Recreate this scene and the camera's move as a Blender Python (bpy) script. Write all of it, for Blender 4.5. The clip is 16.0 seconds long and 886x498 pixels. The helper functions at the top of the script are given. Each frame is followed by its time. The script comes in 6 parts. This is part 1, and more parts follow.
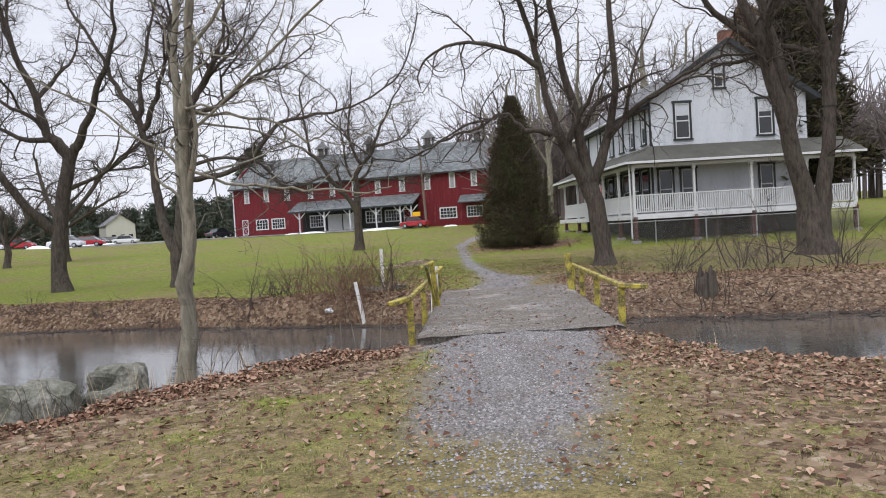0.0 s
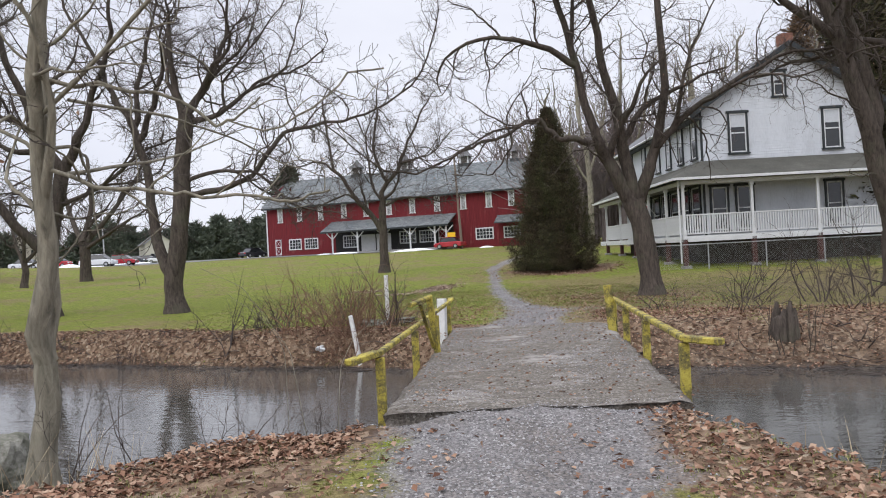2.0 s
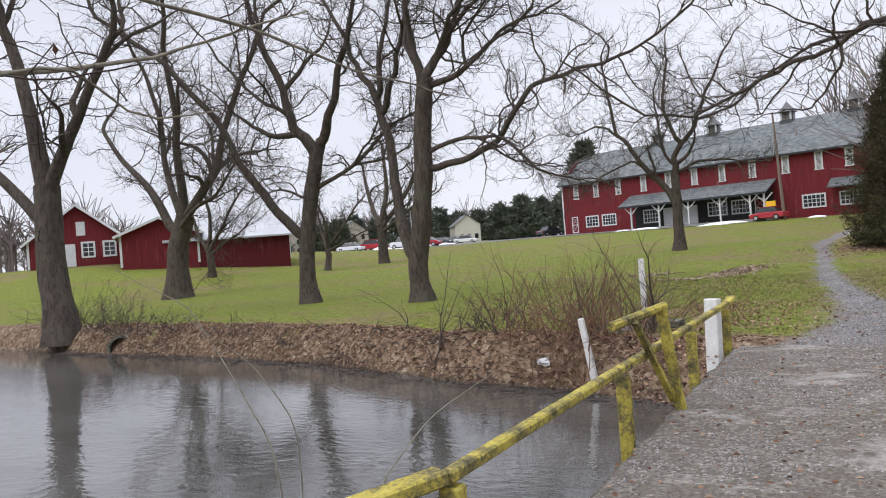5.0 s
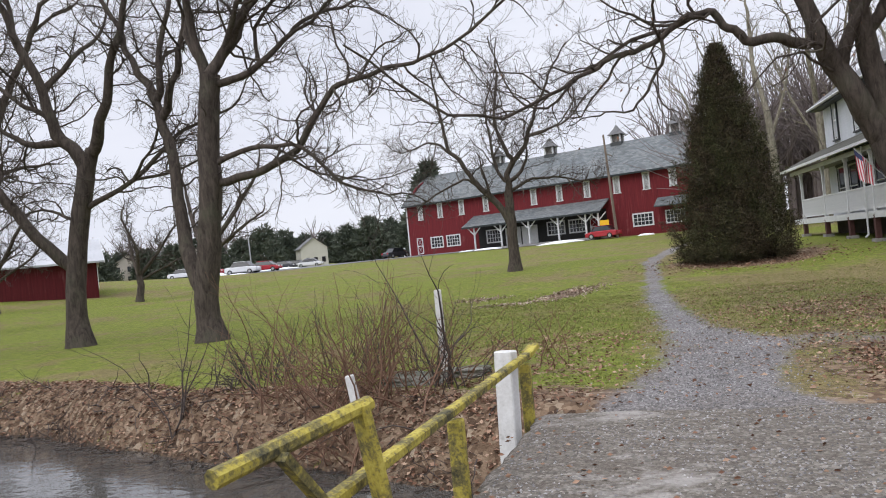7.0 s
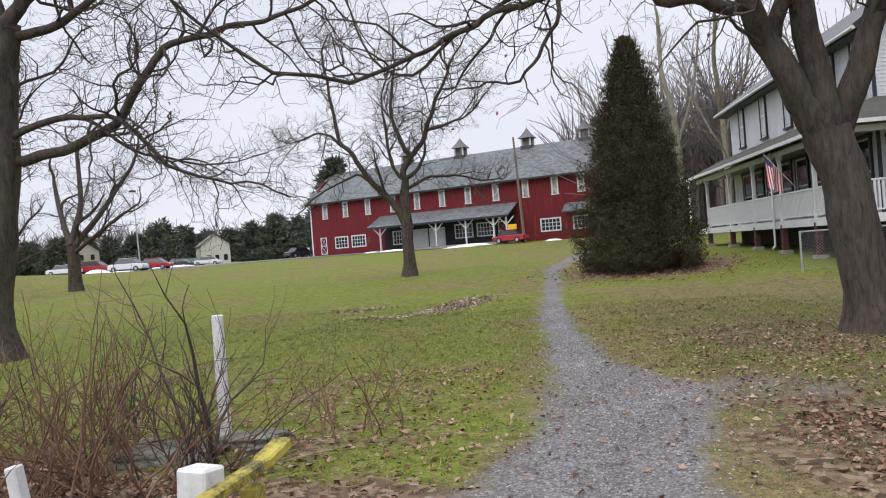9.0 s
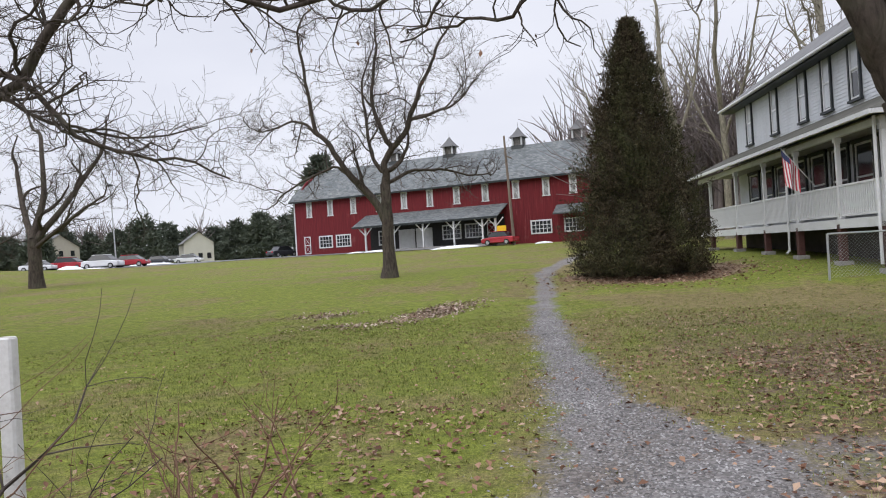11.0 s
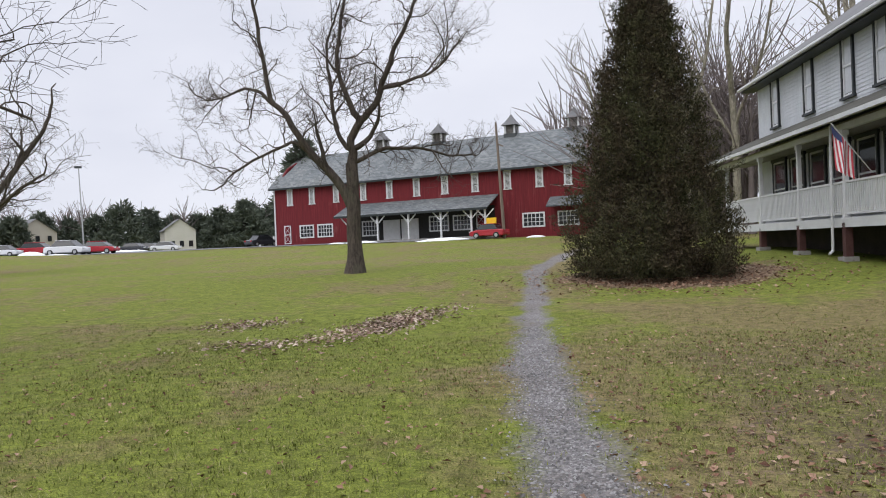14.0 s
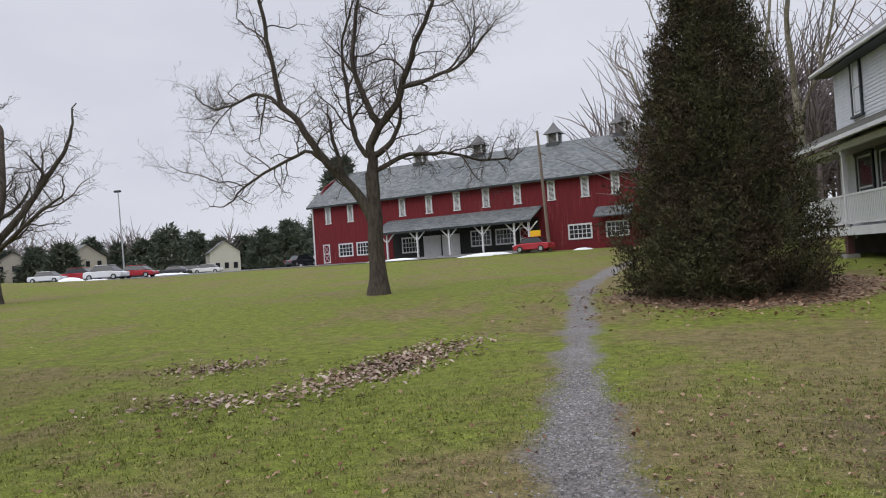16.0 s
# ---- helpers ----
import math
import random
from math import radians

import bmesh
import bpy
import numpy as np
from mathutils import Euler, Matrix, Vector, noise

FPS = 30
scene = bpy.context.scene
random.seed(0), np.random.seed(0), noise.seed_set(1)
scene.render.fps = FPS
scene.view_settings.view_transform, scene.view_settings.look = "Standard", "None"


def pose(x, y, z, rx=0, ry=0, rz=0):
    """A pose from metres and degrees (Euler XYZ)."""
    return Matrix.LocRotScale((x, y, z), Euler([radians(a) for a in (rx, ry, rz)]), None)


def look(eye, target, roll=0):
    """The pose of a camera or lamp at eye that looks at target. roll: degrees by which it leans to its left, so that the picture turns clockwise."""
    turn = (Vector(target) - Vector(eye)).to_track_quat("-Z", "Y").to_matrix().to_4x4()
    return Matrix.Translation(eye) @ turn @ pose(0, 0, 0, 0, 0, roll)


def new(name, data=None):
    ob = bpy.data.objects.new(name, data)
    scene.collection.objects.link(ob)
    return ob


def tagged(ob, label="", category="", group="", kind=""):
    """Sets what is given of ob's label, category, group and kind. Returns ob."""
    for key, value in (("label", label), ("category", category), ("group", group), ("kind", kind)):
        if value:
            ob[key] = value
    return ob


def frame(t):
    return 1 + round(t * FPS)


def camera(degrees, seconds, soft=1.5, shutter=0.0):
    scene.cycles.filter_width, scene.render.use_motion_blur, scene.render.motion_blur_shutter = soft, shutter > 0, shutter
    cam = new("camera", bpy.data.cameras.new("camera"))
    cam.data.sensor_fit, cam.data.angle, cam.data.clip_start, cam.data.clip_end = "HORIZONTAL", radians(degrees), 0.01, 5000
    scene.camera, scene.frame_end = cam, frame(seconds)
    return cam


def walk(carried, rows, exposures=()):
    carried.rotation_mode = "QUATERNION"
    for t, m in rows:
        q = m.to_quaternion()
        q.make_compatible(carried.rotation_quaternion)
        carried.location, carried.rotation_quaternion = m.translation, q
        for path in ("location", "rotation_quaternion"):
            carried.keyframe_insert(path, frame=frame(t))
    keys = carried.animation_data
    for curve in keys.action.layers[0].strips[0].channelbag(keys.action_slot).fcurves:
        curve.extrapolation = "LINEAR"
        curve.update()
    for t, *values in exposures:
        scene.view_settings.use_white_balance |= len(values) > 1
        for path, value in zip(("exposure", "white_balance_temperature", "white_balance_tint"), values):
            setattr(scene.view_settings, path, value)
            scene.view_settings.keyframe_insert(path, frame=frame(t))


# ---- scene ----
cam = camera(62.8, 16.0, soft=1.05)
PATH = [
    (0, (-0.175, -0.782, 1.445), (-0.186, 1.217, 1.391), -3.4),
    (0.5, (0.004, 0.003, 1.462), (-0.049, 2.002, 1.439), -3.6),
    (1, (0.122, 0.858, 1.457), (0.028, 2.856, 1.455), -3.0),
    (1.5, (0.299, 1.719, 1.476), (0.193, 3.716, 1.486), -3.3),
    (2, (0.424, 2.552, 1.473), (0.305, 4.548, 1.482), -3.0),
    (2.5, (0.554, 3.401, 1.481), (0.279, 5.382, 1.501), -3.2),
    (3, (0.671, 4.206, 1.462), (0.054, 6.108, 1.532), -4.2),
    (3.2, (0.721, 4.521, 1.469), (-0.029, 6.374, 1.537), -3.3),
    (5.3, (0.729, 8.09, 1.401), (-0.195, 9.864, 1.399), -4.4),
    (5.5, (0.701, 8.409, 1.394), (-0.196, 10.196, 1.393), -4.2),
    (6, (0.734, 9.245, 1.351), (-0.009, 11.102, 1.356), -4.5),
    (6.5, (0.736, 10.049, 1.343), (0.06, 11.931, 1.35), -4.8),
    (7, (0.789, 10.867, 1.406), (0.242, 12.79, 1.432), -5.6),
    (7.5, (0.838, 11.656, 1.422), (0.326, 13.589, 1.465), -5.3),
    (8, (0.956, 12.485, 1.429), (0.568, 14.446, 1.476), -5.1),
    (8.5, (1.014, 13.329, 1.435), (0.666, 15.298, 1.471), -4.4),
    (9, (1.117, 14.17, 1.41), (0.8, 16.144, 1.419), -4.3),
    (11.3, (0.957, 17.296, 1.289), (0.683, 19.277, 1.301), -3.0),
    (11.5, (0.979, 17.609, 1.281), (0.734, 19.594, 1.286), -2.9),
    (12, (0.991, 18.51, 1.291), (0.797, 20.5, 1.304), -3.2),
    (12.5, (0.929, 19.398, 1.284), (0.697, 21.385, 1.295), -2.5),
    (13, (0.956, 19.987, 1.276), (0.702, 21.971, 1.27), -2.2),
    (13.5, (0.942, 20.727, 1.252), (0.673, 22.709, 1.232), -1.5),
    (14, (0.975, 21.498, 1.274), (0.707, 23.48, 1.266), -2.3),
    (14.5, (0.977, 22.3, 1.254), (0.697, 24.28, 1.25), -2.4),
    (15, (1.011, 23.12, 1.258), (0.71, 25.097, 1.26), -2.9),
    (15.5, (1.039, 23.91, 1.261), (0.711, 25.882, 1.266), -3.5),
    (16, (1.032, 24.653, 1.27), (0.639, 26.613, 1.312), -3.7),
]
walk(cam, [(t, look(eye, target, roll)) for t, eye, target, roll in PATH], [(0, 0.05), (9, 0.0), (12.0, -0.03), (14.5, -0.05), (15.5, -0.14), (16, -0.3)])

# ---------------------------------------------------------------- world, sun, exposure
world = bpy.data.worlds.new("overcast")
scene.world = world
world.use_nodes = True
wn, wl = world.node_tree.nodes, world.node_tree.links
sky = wn.new("ShaderNodeTexSky")
sky.sky_type, sky.sun_disc = "NISHITA", False
sky.sun_elevation, sky.sun_rotation = radians(50), radians(215)
cloud_at = wn.new("ShaderNodeTexCoord")
cloud_map = wn.new("ShaderNodeMapping")
cloud_map.inputs["Scale"].default_value = (1.0, 1.0, 2.6)
cloud = wn.new("ShaderNodeTexNoise")
cloud.inputs["Scale"].default_value, cloud.inputs["Detail"].default_value = 2.2, 5
cloud_ramp = wn.new("ShaderNodeValToRGB")
cloud_ramp.color_ramp.elements[0].position, cloud_ramp.color_ramp.elements[1].position = 0.3, 0.72
cloud_ramp.color_ramp.elements[0].color = (6.9, 7.1, 8.1, 1)
cloud_ramp.color_ramp.elements[1].color = (8.2, 8.35, 9.2, 1)
mixer = wn.new("ShaderNodeMixRGB")
mixer.inputs["Fac"].default_value = 0.96
wl.new(cloud_at.outputs["Generated"], cloud_map.inputs["Vector"])
wl.new(cloud_map.outputs["Vector"], cloud.inputs["Vector"])
wl.new(cloud.outputs["Fac"], cloud_ramp.inputs["Fac"])
wl.new(sky.outputs["Color"], mixer.inputs["Color1"])
wl.new(cloud_ramp.outputs["Color"], mixer.inputs["Color2"])
# an overcast sky is brighter overhead
split = wn.new("ShaderNodeSeparateXYZ")
wl.new(cloud_at.outputs["Generated"], split.inputs["Vector"])
rise = wn.new("ShaderNodeMapRange")
rise.interpolation_type = "SMOOTHSTEP"
for key, value in (("From Min", 0.3), ("From Max", 1.0), ("To Min", 1.0), ("To Max", 2.2)):
    rise.inputs[key].default_value = value
wl.new(split.outputs["Z"], rise.inputs["Value"])
overhead = wn.new("ShaderNodeVectorMath")
overhead.operation = "SCALE"
wl.new(mixer.outputs["Color"], overhead.inputs[0])
wl.new(rise.outputs["Result"], overhead.inputs["Scale"])
wl.new(overhead.outputs["Vector"], wn["Background"].inputs["Color"])
wn["Background"].inputs["Strength"].default_value = 0.112

sun_data = bpy.data.lights.new("sun", "SUN")
sun_data.energy, sun_data.angle, sun_data.color = 1.4, radians(50), (1.0, 0.98, 0.96)
sun = new("sun", sun_data)
sun.matrix_world = look((-25, -25, 60), (0, 20, 0))


# ---------------------------------------------------------------- materials
def material(name, build, rough=0.85, spec=0.3, metal=0.0):
    m = bpy.data.materials.new(name)
    m.use_nodes = True
    n, l = m.node_tree.nodes, m.node_tree.links
    b = n["Principled BSDF"]
    b.inputs["Roughness"].default_value = rough
    b.inputs["Specular IOR Level"].default_value = spec
    b.inputs["Metallic"].default_value = metal
    build(n, l, b)
    return m


def coords(n, l, scale=(1, 1, 1), which="Object", turn=0.0):
    c, mp = n.new("ShaderNodeTexCoord"), n.new("ShaderNodeMapping")
    mp.inputs["Scale"].default_value = scale
    mp.inputs["Rotation"].default_value = (0, 0, turn)
    l.new(c.outputs[which], mp.inputs["Vector"])
    return mp.outputs["Vector"]


def noise_tex(n, l, at, scale, detail=4, rough=0.6, warp=0.0):
    t = n.new("ShaderNodeTexNoise")
    t.inputs["Scale"].default_value, t.inputs["Detail"].default_value = scale, detail
    t.inputs["Roughness"].default_value, t.inputs["Distortion"].default_value = rough, warp
    l.new(at, t.inputs["Vector"])
    return t.outputs["Fac"]


def ramp(n, l, fac, stops):
    r = n.new("ShaderNodeValToRGB")
    e = r.color_ramp.elements
    while len(e) < len(stops):
        e.new(0.5)
    for el, (p, c) in zip(e, stops):
        el.position, el.color = p, (*c, 1)
    l.new(fac, r.inputs["Fac"])
    return r.outputs["Color"]


def mix(n, l, fac, a, b, mode="MIX"):
    m = n.new("ShaderNodeMixRGB")
    m.blend_type = mode
    for sock, v in ((m.inputs["Fac"], fac), (m.inputs["Color1"], a), (m.inputs["Color2"], b)):
        if isinstance(v, (int, float)):
            sock.default_value = v
        elif isinstance(v, tuple):
            sock.default_value = (*v, 1)
        else:
            l.new(v, sock)
    return m.outputs["Color"]


def maths(n, l, op, a, b=0.0, c=0.0):
    m = n.new("ShaderNodeMath")
    m.operation = op
    for sock, v in zip(m.inputs, (a, b, c)):
        if isinstance(v, (int, float)):
            sock.default_value = v
        else:
            l.new(v, sock)
    return m.outputs["Value"]


def bump(n, l, b, height, strength=0.5, dist=0.02):
    u = n.new("ShaderNodeBump")
    u.inputs["Strength"].default_value, u.inputs["Distance"].default_value = strength, dist
    l.new(height, u.inputs["Height"])
    l.new(u.outputs["Normal"], b.inputs["Normal"])


def simple(name, stops, scale=3.0, fine=40.0, rough=0.85, spec=0.3, metal=0.0, stretch=(1, 1, 1), strength=0.4, dist=0.01, vary=0.0):
    """Two scales of noise through a ramp, with relief; vary: how much single objects differ in brightness."""

    def build(n, l, b):
        at = coords(n, l, stretch)
        big, small = noise_tex(n, l, at, scale, 5), noise_tex(n, l, at, fine, 4)
        f = maths(n, l, "ADD", maths(n, l, "MULTIPLY", big, 0.6), maths(n, l, "MULTIPLY", small, 0.4))
        col = ramp(n, l, f, stops)
        if vary:
            info = n.new("ShaderNodeObjectInfo")
            k = maths(n, l, "MULTIPLY_ADD", info.outputs["Random"], 2 * vary, 1 - vary)
            hsv = n.new("ShaderNodeHueSaturation")
            l.new(k, hsv.inputs["Value"])
            l.new(col, hsv.inputs["Color"])
            col = hsv.outputs["Color"]
        l.new(col, b.inputs["Base Color"])
        bump(n, l, b, f, strength, dist)

    return material(name, build, rough, spec, metal)


def build_ground(n, l, b):
    at = coords(n, l)

    def attr(name):
        a = n.new("ShaderNodeAttribute")
        a.attribute_name = name
        return a.outputs["Fac"]

    big, mid = noise_tex(n, l, at, 0.16, 4), noise_tex(n, l, at, 1.3, 5)
    fine, blade = noise_tex(n, l, at, 16, 5, 0.7), noise_tex(n, l, at, 75, 3, 0.7)
    green = ramp(n, l, blade, [(0.25, (0.072, 0.088, 0.017)), (0.5, (0.162, 0.192, 0.031)), (0.8, (0.285, 0.296, 0.088))])
    straw = ramp(n, l, blade, [(0.25, (0.098, 0.08, 0.036)), (0.55, (0.21, 0.172, 0.078)), (0.8, (0.34, 0.285, 0.15))])
    dry = maths(n, l, "ADD", maths(n, l, "MULTIPLY", big, 1.9), maths(n, l, "MULTIPLY", mid, 1.5))
    dry = maths(n, l, "ADD", maths(n, l, "ADD", dry, maths(n, l, "MULTIPLY", fine, 0.35)), maths(n, l, "MULTIPLY_ADD", attr("dry"), 1.0, -1.5))
    grass = mix(n, l, ramp(n, l, dry, [(0.36, (0, 0, 0)), (0.72, (1, 1, 1))]), green, straw)
    clump, speck = noise_tex(n, l, at, 5.5, 4, 0.65), noise_tex(n, l, at, 30, 3, 0.75)
    grass = mix(n, l, 1.0, grass, ramp(n, l, clump, [(0.3, (0.6, 0.6, 0.6)), (0.7, (1.26, 1.26, 1.24))]), "MULTIPLY")
    grass = mix(n, l, 1.0, grass, ramp(n, l, speck, [(0.32, (0.55, 0.55, 0.55)), (0.5, (1.0, 1.0, 1.0)), (0.72, (1.4, 1.38, 1.3))]), "MULTIPLY")
    leaf_n = n.new("ShaderNodeTexVoronoi")
    leaf_n.inputs["Scale"].default_value = 13
    l.new(at, leaf_n.inputs["Vector"])
    lit = ramp(n, l, leaf_n.outputs["Color"], [(0.1, (0.07, 0.044, 0.03)), (0.45, (0.162, 0.108, 0.071)), (0.75, (0.26, 0.186, 0.126)), (0.95, (0.35, 0.287, 0.21))])
    litter_f = maths(n, l, "ADD", attr("litter"), maths(n, l, "MULTIPLY_ADD", fine, 1.5, -0.78))
    litter_f = maths(n, l, "ADD", litter_f, maths(n, l, "MULTIPLY_ADD", mid, 1.2, -0.6))
    col = mix(n, l, ramp(n, l, litter_f, [(0.42, (0, 0, 0)), (0.55, (1, 1, 1))]), grass, lit)
    mud = ramp(n, l, fine, [(0.3, (0.03, 0.023, 0.018)), (0.7, (0.105, 0.08, 0.062))])
    soil_f = maths(n, l, "ADD", attr("soil"), maths(n, l, "MULTIPLY_ADD", fine, 0.9, -0.45))
    col = mix(n, l, ramp(n, l, soil_f, [(0.4, (0, 0, 0)), (0.65, (1, 1, 1))]), col, mud)
    peb = n.new("ShaderNodeTexVoronoi")
    peb.inputs["Scale"].default_value = 48
    l.new(at, peb.inputs["Vector"])
    grav = ramp(n, l, peb.outputs["Color"], [(0.05, (0.125, 0.12, 0.119)), (0.4, (0.185, 0.177, 0.176)), (0.75, (0.275, 0.264, 0.262)), (1.0, (0.42, 0.405, 0.40))])
    dirt = ramp(n, l, mid, [(0.35, (1, 1, 1)), (0.75, (0.72, 0.66, 0.60))])
    grav = mix(n, l, 1.0, grav, dirt, "MULTIPLY")
    g_f = maths(n, l, "ADD", attr("gravel"), maths(n, l, "MULTIPLY_ADD", fine, 0.8, -0.4))
    g_f = maths(n, l, "ADD", g_f, maths(n, l, "MULTIPLY_ADD", mid, 1.3, -0.65))
    g_m = ramp(n, l, g_f, [(0.27, (0, 0, 0)), (0.72, (1, 1, 1))])
    col = mix(n, l, g_m, col, grav)
    l.new(col, b.inputs["Base Color"])
    h = maths(n, l, "ADD", maths(n, l, "MULTIPLY", fine, 0.6), maths(n, l, "MULTIPLY", blade, 0.5))
    h = maths(n, l, "ADD", h, maths(n, l, "MULTIPLY", peb.outputs["Distance"], -0.5))
    bump(n, l, b, h, 0.7, 0.03)


GROUND = material("ground", build_ground, 0.95, 0.15)


def build_water(n, l, b):
    at = coords(n, l, (1.0, 1.7, 1.0))
    w = maths(n, l, "ADD", noise_tex(n, l, at, 5.0, 3, 0.5, 0.4), maths(n, l, "MULTIPLY", noise_tex(n, l, at, 0.7, 2), 0.8))
    b.inputs["Base Color"].default_value = (0.045, 0.040, 0.032, 1)
    b.inputs["IOR"].default_value = 1.45
    l.new(ramp(n, l, noise_tex(n, l, at, 0.5, 3), [(0.35, (0.052, 0.050, 0.045)), (0.7, (0.098, 0.095, 0.089))]), b.inputs["Base Color"])
    bump(n, l, b, w, 0.085, 0.06)


WATER = material("water", build_water, 0.03, 0.95)


def build_barn_red(n, l, b):
    at = coords(n, l, (1, 1, 0.05))
    board = n.new("ShaderNodeTexWave")
    board.wave_type, board.bands_direction, board.wave_profile = "BANDS", "X", "SAW"
    board.inputs["Scale"].default_value, board.inputs["Distortion"].default_value = 1.35, 0.0
    l.new(coords(n, l), board.inputs["Vector"])
    streak, blot = noise_tex(n, l, at, 7, 5, 0.65), noise_tex(n, l, coords(n, l, (0.35, 0.35, 0.35)), 1.0, 5)
    col = ramp(n, l, streak, [(0.25, (0.095, 0.012, 0.016)), (0.6, (0.165, 0.02, 0.025)), (0.85, (0.22, 0.05, 0.052))])
    worn = maths(n, l, "ADD", maths(n, l, "MULTIPLY", streak, 0.6), maths(n, l, "MULTIPLY", blot, 0.6))
    col = mix(n, l, ramp(n, l, worn, [(0.68, (0, 0, 0)), (0.85, (0.55, 0.55, 0.55))]), col, (0.30, 0.16, 0.15))
    edge = ramp(n, l, board.outputs["Fac"], [(0.0, (0.62, 0.62, 0.62)), (0.08, (1, 1, 1)), (1.0, (1, 1, 1))])
    col = mix(n, l, 1.0, col, edge, "MULTIPLY")
    l.new(col, b.inputs["Base Color"])
    bump(n, l, b, board.outputs["Fac"], 0.35, 0.02)


BARN_RED = material("red barn boards", build_barn_red, 0.8, 0.25)


def build_slate(n, l, b):
    at = coords(n, l)
    br = n.new("ShaderNodeTexBrick")
    br.inputs["Scale"].default_value = 1.0
    br.inputs["Brick Width"].default_value, br.inputs["Row Height"].default_value = 0.42, 0.26
    br.inputs["Mortar Size"].default_value = 0.012
    br.inputs["Color1"].default_value, br.inputs["Color2"].default_value = (0.085, 0.093, 0.098, 1), (0.185, 0.197, 0.20, 1)
    br.inputs["Mortar"].default_value = (0.06, 0.065, 0.07, 1)
    c = n.new("ShaderNodeTexCoord")
    l.new(c.outputs["UV"], br.inputs["Vector"])
    blot = noise_tex(n, l, at, 0.35, 6, 0.7)
    lich = ramp(n, l, blot, [(0.35, (0.75, 0.8, 0.82)), (0.6, (1.05, 1.05, 1.02)), (0.8, (1.3, 1.28, 1.18))])
    l.new(mix(n, l, 1.0, br.outputs["Color"], lich, "MULTIPLY"), b.inputs["Base Color"])
    bump(n, l, b, br.outputs["Fac"], -0.4, 0.015)


SLATE = material("slate shingles", build_slate, 0.6, 0.4)


def build_bark(tint):
    def build(n, l, b):
        at = coords(n, l, (1, 1, 0.22))
        ridges = noise_tex(n, l, at, 11, 6, 0.7, 0.6)
        patch = noise_tex(n, l, coords(n, l), 1.7, 4)
        col = ramp(n, l, ridges, [(0.28, tuple(0.35 * c for c in tint)), (0.5, tint), (0.75, tuple(1.7 * c for c in tint))])
        col = mix(n, l, ramp(n, l, patch, [(0.52, (0, 0, 0)), (0.75, (0.5, 0.5, 0.5))]), col, (0.12, 0.125, 0.085))
        l.new(col, b.inputs["Base Color"])
        bump(n, l, b, ridges, 0.9, 0.035)

    return build


BARK = material("bark", build_bark((0.078, 0.064, 0.054)), 0.95, 0.15)
BARK_LIGHT = material("smooth bark", build_bark((0.22, 0.20, 0.155)), 0.9, 0.2)
TWIG = simple("twig", [(0.3, (0.045, 0.035, 0.031)), (0.7, (0.10, 0.08, 0.071))], 2, 20)
TWIG_RED = simple("reddish twig", [(0.3, (0.11, 0.058, 0.038)), (0.7, (0.25, 0.15, 0.10))], 2, 20)
# paler than the near twig: distance haze is put into its colour
HAZED_TWIG = simple("twig paled by haze", [(0.3, (0.13, 0.105, 0.10)), (0.7, (0.22, 0.185, 0.18))], 1, 10)


def build_leaf(a, bcol, ccol):
    def build(n, l, b):
        g = n.new("ShaderNodeNewGeometry")
        col = ramp(n, l, g.outputs["Random Per Island"], [(0.0, a), (0.5, bcol), (1.0, ccol)])
        patch = noise_tex(n, l, coords(n, l), 0.9, 3)
        l.new(mix(n, l, 1.0, col, ramp(n, l, patch, [(0.3, (0.75, 0.75, 0.75)), (0.7, (1.2, 1.2, 1.2))]), "MULTIPLY"), b.inputs["Base Color"])

    return build


DEAD_LEAF = material("dead leaf", build_leaf((0.095, 0.046, 0.03), (0.24, 0.132, 0.085), (0.42, 0.30, 0.215)), 0.8, 0.2)
PALE_LEAF = material("pale dead leaf", build_leaf((0.16, 0.095, 0.07), (0.34, 0.245, 0.19), (0.52, 0.43, 0.36)), 0.8, 0.2)


def build_cedar(n, l, b):
    g = n.new("ShaderNodeNewGeometry")
    green = ramp(n, l, g.outputs["Random Per Island"], [(0.0, (0.022, 0.026, 0.012)), (0.5, (0.052, 0.056, 0.025)), (1.0, (0.115, 0.112, 0.055))])
    brown = ramp(n, l, g.outputs["Random Per Island"], [(0.0, (0.022, 0.017, 0.011)), (0.5, (0.054, 0.042, 0.027)), (1.0, (0.115, 0.088, 0.058))])
    patch = noise_tex(n, l, coords(n, l, (1, 1, 0.5)), 1.3, 4, 0.65)
    l.new(mix(n, l, ramp(n, l, patch, [(0.4, (0, 0, 0)), (0.6, (1, 1, 1))]), green, brown), b.inputs["Base Color"])


CEDAR = material("cedar foliage", build_cedar, 0.85, 0.15)
# foliage lightened so that its colour carries the haze of distance
HAZED_PINE = material("pine foliage paled by haze", build_leaf((0.06, 0.075, 0.058), (0.095, 0.115, 0.085), (0.14, 0.155, 0.12)), 0.85, 0.15)
RUST = material("rusty foliage", build_leaf((0.08, 0.05, 0.03), (0.17, 0.11, 0.065), (0.26, 0.18, 0.11)), 0.85, 0.15)
BLADE = material("grass blade", build_leaf((0.10, 0.118, 0.025), (0.165, 0.188, 0.04), (0.31, 0.30, 0.13)), 0.8, 0.2)
REED = material("dry reed", build_leaf((0.22, 0.16, 0.09), (0.38, 0.30, 0.19), (0.52, 0.44, 0.30)), 0.8, 0.2)
STONE = material("gravel stone", build_leaf((0.11, 0.105, 0.105), (0.22, 0.212, 0.212), (0.40, 0.39, 0.385)), 0.9, 0.3)

